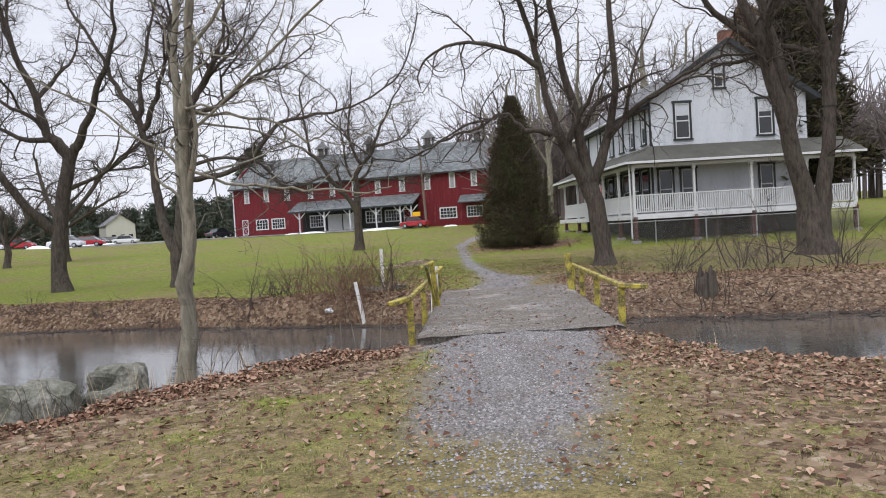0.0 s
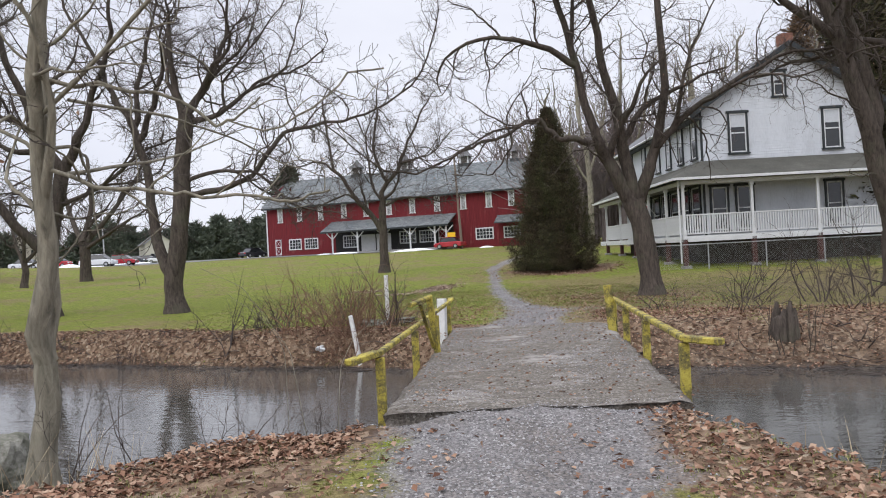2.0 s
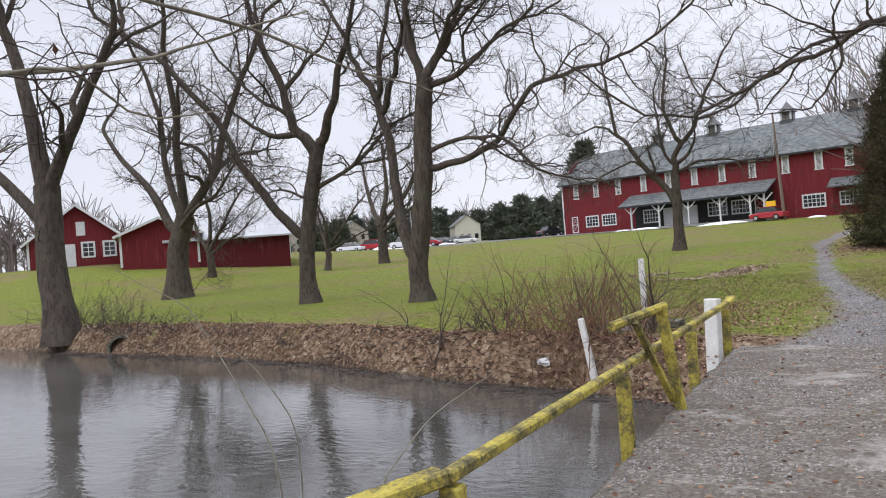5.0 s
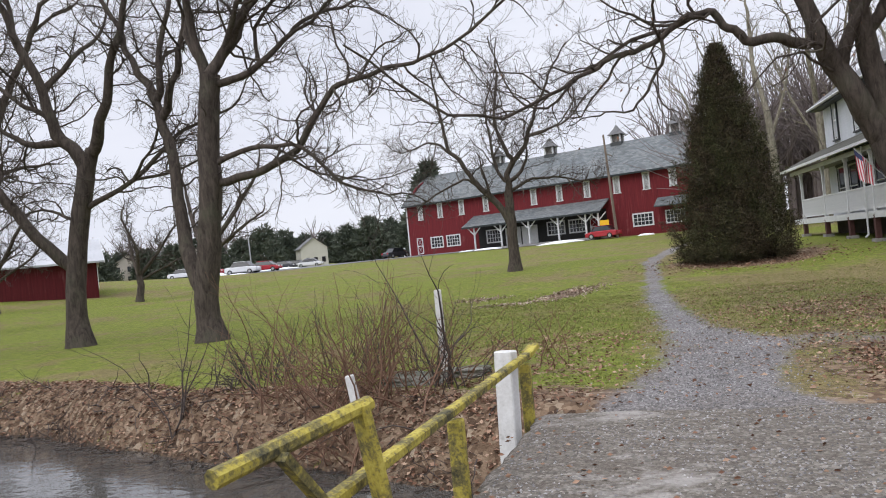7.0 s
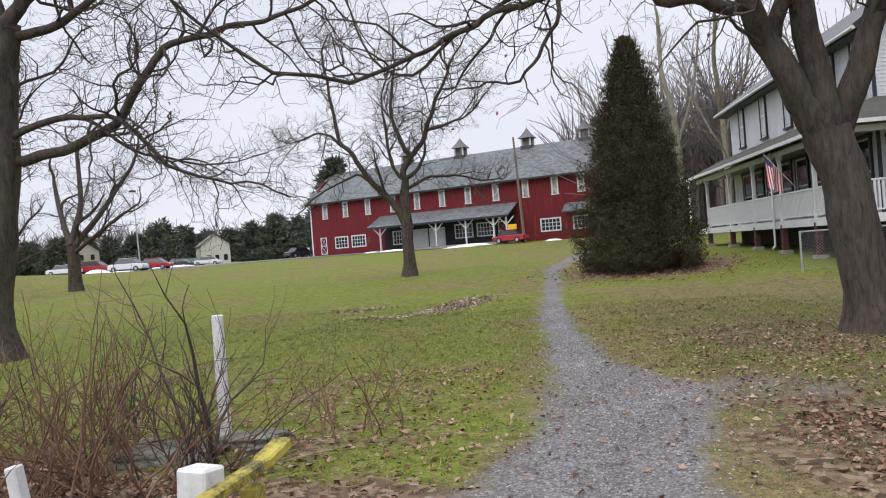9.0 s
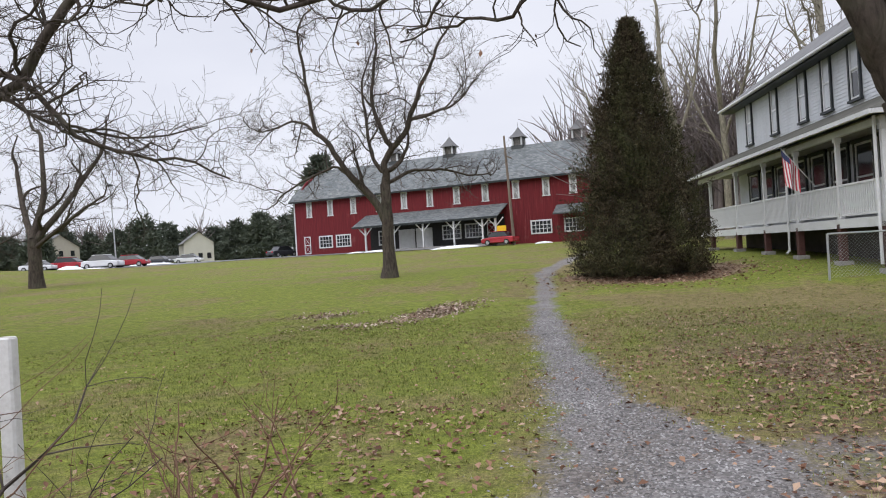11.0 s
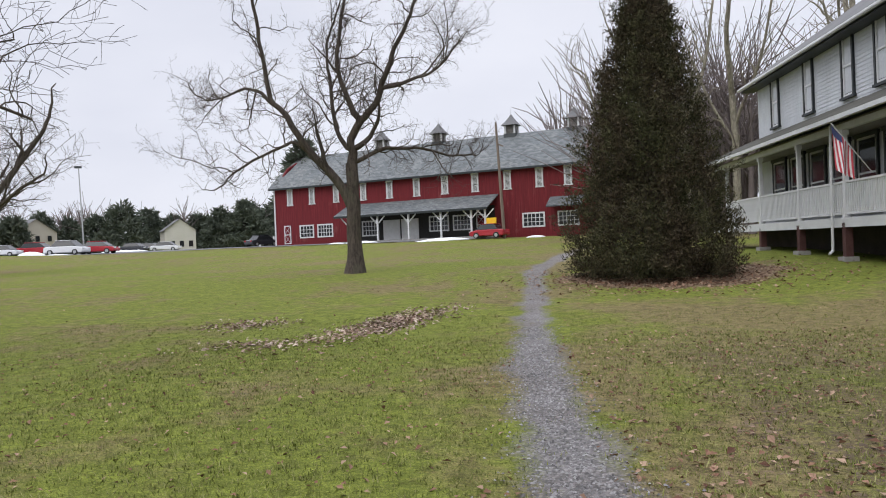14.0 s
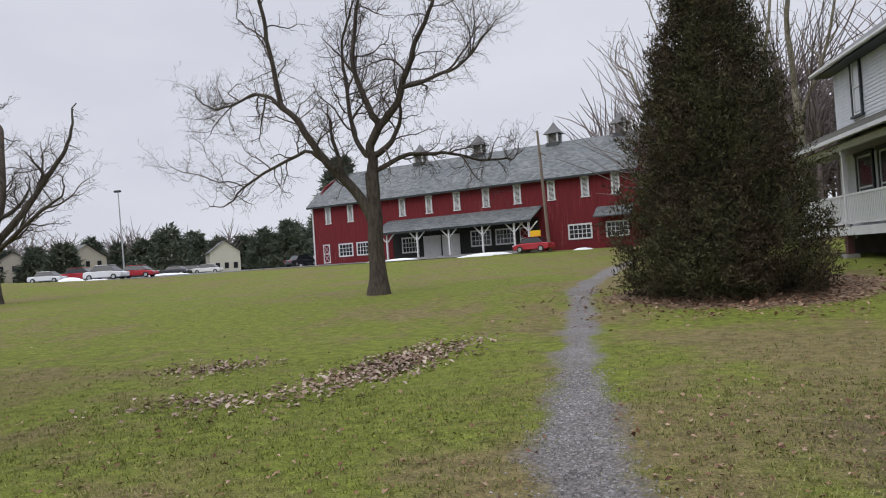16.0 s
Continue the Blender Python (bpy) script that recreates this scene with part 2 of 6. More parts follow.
WHITE = simple("weathered white paint", [(0.25, (0.42, 0.44, 0.47)), (0.5, (0.57, 0.595, 0.63)), (0.8, (0.68, 0.70, 0.735))], 1.2, 18, 0.6, 0.35, stretch=(1, 1, 0.3), strength=0.2)
TRIM = simple("white trim paint", [(0.25, (0.50, 0.51, 0.52)), (0.7, (0.70, 0.71, 0.72))], 2, 30, 0.55, 0.35, strength=0.15)
DARK_TRIM = simple("dark green trim", [(0.3, (0.012, 0.016, 0.018)), (0.7, (0.035, 0.042, 0.045))], 3, 30, 0.5, 0.4)
PORCH_ROOF = simple("mossy grey porch roofing", [(0.25, (0.045, 0.044, 0.038)), (0.55, (0.092, 0.09, 0.078)), (0.8, (0.16, 0.155, 0.138))], 0.8, 14, 0.85, 0.2, strength=0.5)
DARK_ROOF = simple("dark grey roofing", [(0.25, (0.10, 0.102, 0.105)), (0.7, (0.20, 0.20, 0.205))], 1.0, 20, 0.8, 0.25)
TIN_ROOF = simple("pale metal roofing", [(0.25, (0.30, 0.31, 0.33)), (0.7, (0.50, 0.51, 0.53))], 0.5, 6, 0.45, 0.5)
BROWN_POST = simple("brown stained post", [(0.3, (0.055, 0.025, 0.024)), (0.7, (0.11, 0.05, 0.045))], 3, 25)
FOUNDATION = simple("grey rendered foundation", [(0.25, (0.16, 0.15, 0.14)), (0.55, (0.30, 0.29, 0.28)), (0.8, (0.40, 0.39, 0.37))], 0.9, 12)
# dark timber; behind louvres the same colour stands in for shade
SHADOW_WOOD = simple("dark timber and shade between louvres", [(0.3, (0.03, 0.025, 0.022)), (0.7, (0.08, 0.068, 0.06))], 2, 20)


def build_yellow(n, l, b):
    at = coords(n, l)
    wear, fine = noise_tex(n, l, at, 5, 6, 0.7), noise_tex(n, l, at, 45, 4, 0.7)
    f = maths(n, l, "ADD", maths(n, l, "MULTIPLY", wear, 0.65), maths(n, l, "MULTIPLY", fine, 0.35))
    col = ramp(n, l, f, [(0.38, (0.045, 0.042, 0.024)), (0.48, (0.19, 0.16, 0.055)), (0.54, (0.39, 0.32, 0.055)), (0.64, (0.50, 0.425, 0.10)), (0.74, (0.53, 0.48, 0.23))])
    l.new(col, b.inputs["Base Color"])
    bump(n, l, b, f, 0.6, 0.01)


YELLOW = material("flaking yellow paint", build_yellow, 0.7, 0.3)
WHITE_POST = simple("chipped white post paint", [(0.3, (0.24, 0.22, 0.19)), (0.42, (0.58, 0.57, 0.55)), (0.75, (0.80, 0.80, 0.79))], 4, 30, 0.75, 0.25, strength=0.5)


def build_deck(n, l, b):
    at = coords(n, l)
    big, mid, fine = noise_tex(n, l, at, 0.9, 5, 0.65), noise_tex(n, l, coords(n, l, (1, 2.2, 1)), 4.5, 5, 0.7), noise_tex(n, l, at, 34, 4, 0.75)
    peb = n.new("ShaderNodeTexVoronoi")
    peb.inputs["Scale"].default_value = 42
    l.new(at, peb.inputs["Vector"])
    grit = ramp(n, l, peb.outputs["Color"], [(0.05, (0.07, 0.063, 0.054)), (0.45, (0.168, 0.152, 0.132)), (0.8, (0.265, 0.243, 0.213)), (1.0, (0.41, 0.38, 0.34))])
    dirt = ramp(n, l, fine, [(0.3, (0.075, 0.063, 0.052)), (0.7, (0.20, 0.175, 0.148))])
    f = maths(n, l, "ADD", maths(n, l, "MULTIPLY", mid, 0.7), maths(n, l, "MULTIPLY", fine, 0.3))
    col = mix(n, l, ramp(n, l, f, [(0.42, (0, 0, 0)), (0.56, (1, 1, 1))]), dirt, grit)
    bare = maths(n, l, "ADD", maths(n, l, "MULTIPLY", big, 0.75), maths(n, l, "MULTIPLY", mid, 0.3))
    col = mix(n, l, ramp(n, l, bare, [(0.56, (0, 0, 0)), (0.66, (0.75, 0.75, 0.75))]), col, (0.36, 0.34, 0.315))
    l.new(col, b.inputs["Base Color"])
    h = maths(n, l, "ADD", maths(n, l, "MULTIPLY", fine, 0.6), maths(n, l, "MULTIPLY", peb.outputs["Distance"], -0.6))
    bump(n, l, b, h, 0.8, 0.025)


DECK = material("gritty concrete deck", build_deck, 0.95, 0.15)
CONCRETE = simple("mossy concrete", [(0.34, (0.055, 0.06, 0.038)), (0.5, (0.15, 0.148, 0.12)), (0.68, (0.31, 0.30, 0.27))], 2.2, 25, 0.9, 0.2, strength=0.7, dist=0.03)
ASPHALT = simple("asphalt", [(0.3, (0.13, 0.132, 0.14)), (0.7, (0.21, 0.212, 0.22))], 0.6, 40, 0.85, 0.25)
SNOW = simple("old snow", [(0.3, (0.72, 0.74, 0.78)), (0.7, (0.88, 0.89, 0.92))], 1.5, 25, 0.7, 0.3)
STEEL = simple("galvanised steel", [(0.3, (0.34, 0.35, 0.36)), (0.7, (0.52, 0.53, 0.54))], 4, 40, 0.45, 0.5, 0.6)
POLE_WOOD = simple("weathered pole wood", [(0.3, (0.13, 0.10, 0.08)), (0.7, (0.25, 0.20, 0.165))], 3, 30, stretch=(1, 1, 0.1))
DARK_GLASS = simple("window glass", [(0.3, (0.018, 0.02, 0.022)), (0.7, (0.035, 0.038, 0.042))], 0.6, 3, 0.06, 0.6, strength=0.02)
# tyre rubber; also colours the shade sheet under the barn porch
BLACK = simple("black rubber and painted shade", [(0.3, (0.012, 0.012, 0.012)), (0.7, (0.03, 0.03, 0.03))], 4, 40, 0.7)
CAR_WHITE = simple("white car paint", [(0.3, (0.66, 0.67, 0.69)), (0.7, (0.72, 0.73, 0.75))], 1, 9, 0.25, 0.5, strength=0.02)
CAR_RED = simple("red car paint", [(0.3, (0.33, 0.02, 0.03)), (0.7, (0.40, 0.03, 0.04))], 1, 9, 0.25, 0.5, strength=0.02)
CAR_DARK = simple("dark car paint", [(0.3, (0.03, 0.033, 0.038)), (0.7, (0.05, 0.053, 0.06))], 1, 9, 0.25, 0.5, strength=0.02)
SIGN_YELLOW = simple("yellow sign board", [(0.3, (0.72, 0.45, 0.02)), (0.7, (0.80, 0.52, 0.03))], 3, 20, 0.5)
FLAG_RED = simple("faded red cloth", [(0.3, (0.42, 0.05, 0.07)), (0.7, (0.52, 0.08, 0.10))], 6, 90, 0.9)
FLAG_WHITE = simple("white cloth", [(0.3, (0.62, 0.61, 0.62)), (0.7, (0.74, 0.73, 0.74))], 6, 90, 0.9)
FLAG_BLUE = simple("navy cloth", [(0.3, (0.04, 0.05, 0.12)), (0.7, (0.07, 0.08, 0.17))], 6, 90, 0.9)
BEIGE = simple("beige siding", [(0.3, (0.42, 0.38, 0.32)), (0.7, (0.54, 0.50, 0.43))], 0.5, 8)
PALE_YELLOW = simple("cream siding", [(0.3, (0.50, 0.49, 0.43)), (0.7, (0.60, 0.585, 0.52))], 0.5, 8)


# ---------------------------------------------------------------- building helpers
def smooth(a, b, v):
    t = np.clip((v - a) / (b - a), 0, 1)
    return t * t * (3 - 2 * t)


def thing(name, at=(0, 0, 0), turn=0.0, label="", category="", group="", kind=""):
    ob = new(name)
    ob.matrix_basis = pose(*at, 0, 0, turn)
    return tagged(ob, label, category, group, kind)


def mesh_of(name, verts, faces, mat, shade=False, uv=None):
    me = bpy.data.meshes.new(name)
    me.from_pydata([tuple(map(float, v)) for v in verts] if not isinstance(verts, np.ndarray) else verts.tolist(), [], faces if not isinstance(faces, np.ndarray) else faces.tolist())
    me.materials.append(mat)
    if shade:
        me.polygons.foreach_set("use_smooth", [True] * len(me.polygons))
    if uv is not None:
        layer = me.uv_layers.new(name="UVMap")
        idx = np.empty(len(me.loops), int)
        me.loops.foreach_get("vertex_index", idx)
        layer.data.foreach_set("uv", np.asarray(uv, float)[idx].ravel())
    return me


def child(name, me, parent, label="", at=None):
    ob = new(name, me)
    ob.parent = parent
    if at is not None:
        ob.matrix_basis = at
    return tagged(ob, label)


def part(name, bm, mat, parent, label="", bevel=0.0):
    """Links a bmesh as one mesh object under a thing or a part."""
    if bevel:
        bmesh.ops.bevel(bm, geom=bm.edges[:], offset=bevel, segments=1, affect="EDGES", clamp_overlap=True)
    me = bpy.data.meshes.new(name)
    bm.to_mesh(me)
    bm.free()
    me.materials.append(mat)
    return child(name, me, parent, label)


def slab(bm, x0, x1, y0, y1, z0, z1, m=None):
    v = [bm.verts.new(m @ Vector(p) if m else p) for p in ((x0, y0, z0), (x1, y0, z0), (x1, y1, z0), (x0, y1, z0), (x0, y0, z1), (x1, y0, z1), (x1, y1, z1), (x0, y1, z1))]
    for f in ((3, 2, 1, 0), (4, 5, 6, 7), (0, 1, 5, 4), (1, 2, 6, 5), (2, 3, 7, 6), (3, 0, 4, 7)):
        bm.faces.new([v[i] for i in f])
    return bm


def box(x0, x1, y0, y1, z0, z1):
    return slab(bmesh.new(), x0, x1, y0, y1, z0, z1)


def beam(bm, a, b, w, h=None, sides=4, tip=None):
    """A straight bar from a to b; w by h across, or round with more sides."""
    a, b = Vector(a), Vector(b)
    q = (b - a).to_track_quat("Z", "Y").to_matrix()
    h = h or w
    rings = []
    for p, k in ((a, 1.0), (b, 1.0 if tip is None else tip)):
        ring = []
        for i in range(sides):
            t = 2 * math.pi * (i + 0.5) / sides
            s = math.sqrt(2) if sides == 4 else 1.0
            ring.append(bm.verts.new(p + q @ Vector((math.cos(t) * w / 2 * s * k, math.sin(t) * h / 2 * s * k, 0))))
        rings.append(ring)
    for i in range(sides):
        j = (i + 1) % sides
        bm.faces.new((rings[0][i], rings[0][j], rings[1][j], rings[1][i]))
    bm.faces.new(rings[0][::-1])
    bm.faces.new(rings[1])
    return bm


def quick_mesh(name, verts, groups, mat, shade):
    """A mesh from arrays: vertices, and arrays of faces with three or four corners."""
    me = bpy.data.meshes.new(name)
    me.vertices.add(len(verts))
    me.vertices.foreach_set("co", np.asarray(verts, np.float32).ravel())
    flat = np.concatenate([g.ravel() for g in groups]).astype(np.int32)
    sizes = np.concatenate([np.full(len(g), g.shape[1]) for g in groups]).astype(np.int32)
    me.loops.add(len(flat))
    me.loops.foreach_set("vertex_index", flat)
    me.polygons.add(len(sizes))
    me.polygons.foreach_set("loop_start", np.r_[0, np.cumsum(sizes)[:-1]].astype(np.int32))
    me.polygons.foreach_set("use_smooth", np.full(len(sizes), shade))
    me.update(calc_edges=True)
    me.materials.append(mat)
    return me


class Soup:
    """Gathers tubes and leaves into one mesh."""

    def __init__(self):
        self.v, self.f, self.n = [], [], 0

    def add(self, verts, faces):
        self.v.append(np.asarray(verts, float))
        self.f.append(np.asarray(faces) + self.n)
        self.n += len(verts)

    def tube(self, pts, rad, sides, knot=0.0):
        pts, rad = np.asarray(pts, float), np.asarray(rad, float)
        d = np.empty_like(pts)
        d[1:-1] = pts[2:] - pts[:-2]
        d[0], d[-1] = pts[1] - pts[0], pts[-1] - pts[-2]
        d /= np.sqrt((d * d).sum(1))[:, None] + 1e-9
        r = (0.31, 0.17, 0.93) if abs(d[0, 2]) < 0.8 else (0.95, 0.2, 0.1)
        u = np.stack([d[:, 1] * r[2] - d[:, 2] * r[1], d[:, 2] * r[0] - d[:, 0] * r[2], d[:, 0] * r[1] - d[:, 1] * r[0]], 1)
        u /= np.sqrt((u * u).sum(1))[:, None] + 1e-9
        w = np.stack([d[:, 1] * u[:, 2] - d[:, 2] * u[:, 1], d[:, 2] * u[:, 0] - d[:, 0] * u[:, 2], d[:, 0] * u[:, 1] - d[:, 1] * u[:, 0]], 1)
        c, sn, faces = tube_faces(sides, len(pts))
        v = pts[:, None] + (c * u[:, None] + sn * w[:, None]) * rad[:, None, None]
        if knot:
            t, h = np.arctan2(sn, c)[:, :, 0], pts[:, 2:3]
            k = 1 + knot * (np.sin(3 * t + 0.7 * h) + 0.7 * np.sin(5 * t - 1.7 * h + 1) + 0.4 * np.sin(2 * t + 4.1 * h))
            v = pts[:, None] + (v - pts[:, None]) * k[:, :, None]
        self.add(v.reshape(-1, 3), faces)

    def mesh(self, name, mat, shade=True):
        return quick_mesh(name, np.concatenate(self.v), [np.concatenate(self.f)], mat, shade)


TUBES = {}


def tube_faces(sides, n):
    if (sides, n) not in TUBES:
        t = 2 * math.pi * np.arange(sides) / sides
        i = np.arange(n - 1)[:, None] * sides
        a, b = np.arange(sides)[None], (np.arange(sides)[None] + 1) % sides
        TUBES[sides, n] = (np.cos(t)[None, :, None], np.sin(t)[None, :, None], np.stack([i + a, i + b, i + sides + b, i + sides + a], -1).reshape(-1, 4))
    return TUBES[sides, n]


def leaves(soup, centres, size, rng, spread=1.0, long=1.6, droop=None, wide=0.45):
    """Small bent leaves of two triangles at the given places."""
    c = np.asarray(centres, float)
    n = len(c)
    d = rng.normal(size=(n, 3))
    if droop is not None:
        d = d * spread + droop
    d /= np.linalg.norm(d, axis=1)[:, None] + 1e-9
    s = np.cross(d, rng.normal(size=(n, 3)))
    s /= np.linalg.norm(s, axis=1)[:, None] + 1e-9
    up = np.cross(d, s)
    k = size * rng.uniform(0.6, 1.4, n)[:, None]
    v = np.stack([c, c + d * k * long * 0.5 + s * k * wide + up * k * 0.15, c + d * k * long, c + d * k * long * 0.5 - s * k * wide + up * k * 0.15], 1).reshape(-1, 3)
    i = np.arange(n)[:, None] * 4
    soup.add(v, i + np.array([[0, 1, 2, 3]]))


# ---------------------------------------------------------------- ground
def near_edge(x):
    return np.interp(x, [-60, -20, -9, -4.4, -3.9, -2.6, -1.5, -0.6, 2.2, 2.6, 3.2, 4.6, 9, 30, 60], [-4, 1, 4, 5.6, 7.2, 8.7, 9.8, 10.3, 10.2, 9.3, 8.0, 7.1, 5.6, 3, 0])


def far_edge(x):
    return np.interp(x, [-60, -30, -20, -14, -9.5, -5.5, -3, -0.7, 2.6, 4.3, 6.2, 9, 30, 60], [27, 23.5, 22, 21.4, 20.5, 18.9, 18.3, 17.3, 16.4, 15.9, 15.5, 14.9, 11, 8])


WATER_Z = -0.98


def lawn(x, y):
    h = -0.2 + 0.62 * smooth(32, 52, y) + 1.75 * smooth(48, 115, y)
    h = h + 2.0 * smooth(30, 58, -x) * (1 - smooth(62, 100, y)) * smooth(22, 45, y)
    h = h + 0.25 * smooth(5, 9, x) * smooth(30, 40, y) + 6.0 * smooth(130, 400, y)
    return h + 0.1 * smooth(12, 0, y)


def ground_z(x, y):
    x, y = np.asarray(x, float), np.asarray(y, float)
    h = lawn(x, y)
    dn, df = y - near_edge(x), far_edge(x) - y
    width = np.where(x > 2.8, 2.6, 1.25)
    bank_n = smooth(-0.55, 0.5, dn)
    bank_f = smooth(-1.0, 0.12, df / width)
    cut = np.minimum(bank_n, bank_f)
    return h * (1 - cut) + (WATER_Z - 0.45) * cut


def relief(x, y):
    """Small unevenness of the ground, stronger on the stream's banks."""
    x, y = np.asarray(x, float), np.asarray(y, float)
    wob = np.array([noise.noise((a * 0.7, b * 0.7, 3.1)) + 0.5 * noise.noise((a * 2.3, b * 2.3, 7.7)) for a, b in zip(x.ravel(), y.ravel())]).reshape(x.shape)
    bank = np.clip(1 - np.abs(np.maximum(near_edge(x) - y, y - far_edge(x)) - 0.3) / 1.2, 0, 1)
    return wob, wob * (0.022 + 0.17 * bank)


def surface_z(x, y):
    return ground_z(x, y) + relief(x, y)[1]


def axis_steps(lo, hi, step, far, grow=1.16):
    mid = list(np.arange(lo, hi + 1e-6, step))
    a, s = [], step
    v = lo
    while v > -far:
        s *= grow
        v -= s
        a.append(v)
    b, s, v = [], step, hi
    while v < far:
        s *= grow
        v += s
        b.append(v)
    return np.array(a[::-1] + mid + b)


def path_mid(y):
    return np.interp(y, [-6, 0, 4.5, 8, 10, 17.5, 19, 22, 24, 26, 29, 31, 38, 46, 60, 80], [0.0, 0.1, 0.2, 0.6, 0.85, 1.0, 1.3, 1.75, 1.25, 1.15, 0.94, 0.86, 0.78, 0.74, 2.2, 6])


def path_half(y):
    return np.interp(y, [-6, 1.5, 3.4, 4.5, 6, 8, 10, 17.5, 19, 22, 24, 26, 29, 33, 46, 60], [0.2, 0.4, 0.6, 0.78, 0.98, 1.08, 1.5, 1.4, 0.8, 0.85, 0.45, 0.36, 0.38, 0.32, 0.36, 0.4])


def build_ground_sheet():
    xs, ys = axis_steps(-17, 10, 0.18, 1500), axis_steps(-2, 40, 0.18, 1800)
    gx, gy = np.meshgrid(xs, ys)
    wob, uneven = relief(gx, gy)
    z = ground_z(gx, gy) + uneven
    v = np.stack([gx, gy, z], -1).reshape(-1, 3)
    nx = len(xs)
    i = (np.arange(len(ys) - 1)[:, None] * nx + np.arange(nx - 1)[None]).ravel()
    me = mesh_of("ground", v, np.stack([i, i + 1, i + nx + 1, i + nx], 1), GROUND, True)
    side = np.abs(gx - path_mid(gy))
    half = path_half(gy)
    soft = 0.3 + 0.4 * smooth(9, 6, gy)
    gravel = smooth(half + soft, half - 0.42 - 0.4 * smooth(9, 6, gy), side + 0.22 * wob) * smooth(85, 62, gy) * (0.22 + 0.78 * smooth(3.0, 6.2, gy))
    gravel = np.maximum(gravel, 0.55 * smooth(0.9, 0.2, np.abs(gy - 22.0)) * smooth(5.0, 3.0, gx) * smooth(0.2, 1.2, gx))
    dn, df = near_edge(gx) - gy, gy - far_edge(gx)
    litter = 0.66 * smooth(3.2, 0.3, np.abs(dn - 0.4)) + 0.08 * smooth(12, 7, gy) + 0.85 * smooth(2.4, 0.9, df) * smooth(-0.6, 0.2, df)
    litter = litter + 0.75 * smooth(7.0, 1.5, df) * smooth(1.5, 4.0, gx) * smooth(-0.3, 0.4, df) + 0.35 * smooth(1.5, -1.0, gy - 8.5) * smooth(0.6, 2.0, np.abs(gx - 0.4)) + 0.22 * smooth(9.5, 8, gy) * smooth(0.9, 1.8, gx)
    litter = litter + 0.42 * smooth(3.2, 1.0, np.hypot(gx - 5.4, gy - 25.6)) + 0.9 * smooth(4.2, 2.2, np.hypot(gx - 4.6, gy - 43))
    litter = litter + 0.45 * smooth(-0.3, 0.4, df) * smooth(6, 3, df) * smooth(2.2, 0.5, np.abs(gx + 0.8)) + 0.27 * smooth(3.4, 1.4, np.abs(gx - 3.6)) * smooth(18, 20, gy) * smooth(31, 25, gy) + 0.12 * smooth(1.0, 3.0, gx) * smooth(40, 30, gy) * smooth(18, 20, gy)
    soil = 0.8 * smooth(0.4, 0.05, np.minimum(np.abs(dn), np.abs(df))) + 0.58 * smooth(1.1, 0.2, df) * smooth(-2, 0, df) + 1.0 * smooth(0.0, 0.4, np.minimum(-dn, -df)) + 0.47 * smooth(1.0, 3.0, gx) * smooth(18, 20, gy) * smooth(38, 30, gy) + 0.5 * smooth(4.2, 1.0, df) * smooth(2.4, 3.6, gx) * smooth(-1, 0, df)
    dry = 0.52 * smooth(14, 4, gy) + 0.2 * smooth(1.8, 0.5, side) + 0.34 * smooth(0.8, 2.6, gx) * smooth(17, 20, gy) * smooth(39, 33, gy) + 0.1 * smooth(44, 60, gy)
    for name, values in (("gravel", gravel), ("litter", litter), ("soil", soil), ("dry", dry)):
        me.attributes.new(name, "FLOAT", "POINT").data.foreach_set("value", values.ravel().astype(np.float32))
    return tagged(new("ground", me), "patchy winter lawn with worn gravel footpath and leaf litter", "ground", kind="structure")


build_ground_sheet()

wx = np.linspace(-70, 70, 141)
wv, wf = [], []
for i, x in enumerate(wx):
    wv += [(x, near_edge(x) - 0.9, WATER_Z), (x, far_edge(x) + 0.9, WATER_Z)]
    if i:
        wf.append((2 * i - 2, 2 * i, 2 * i + 1, 2 * i - 1))
tagged(new("stream_water", mesh_of("stream_water", wv, wf, WATER, True)), "slow dark stream water reflecting grey sky", "water", kind="structure")


# ---------------------------------------------------------------- footbridge
DECK_Z = -0.1


def deck_edges(y):
    """The deck's west and east edge at y."""
    return np.interp(y, [9.7, 13.3, 17.4], [-0.7, -0.53, -0.36]), np.interp(y, [9.7, 14.4, 17.4], [2.36, 2.62, 2.78])


def deck_top(x, y):
    return DECK_Z + 0.02 * noise.noise((x * 1.1, y * 1.1, 2.0)) + 0.011 * noise.noise((x * 5, y * 5, 9.0)) + 0.006 * noise.noise((x * 14, y * 14, 4.0))


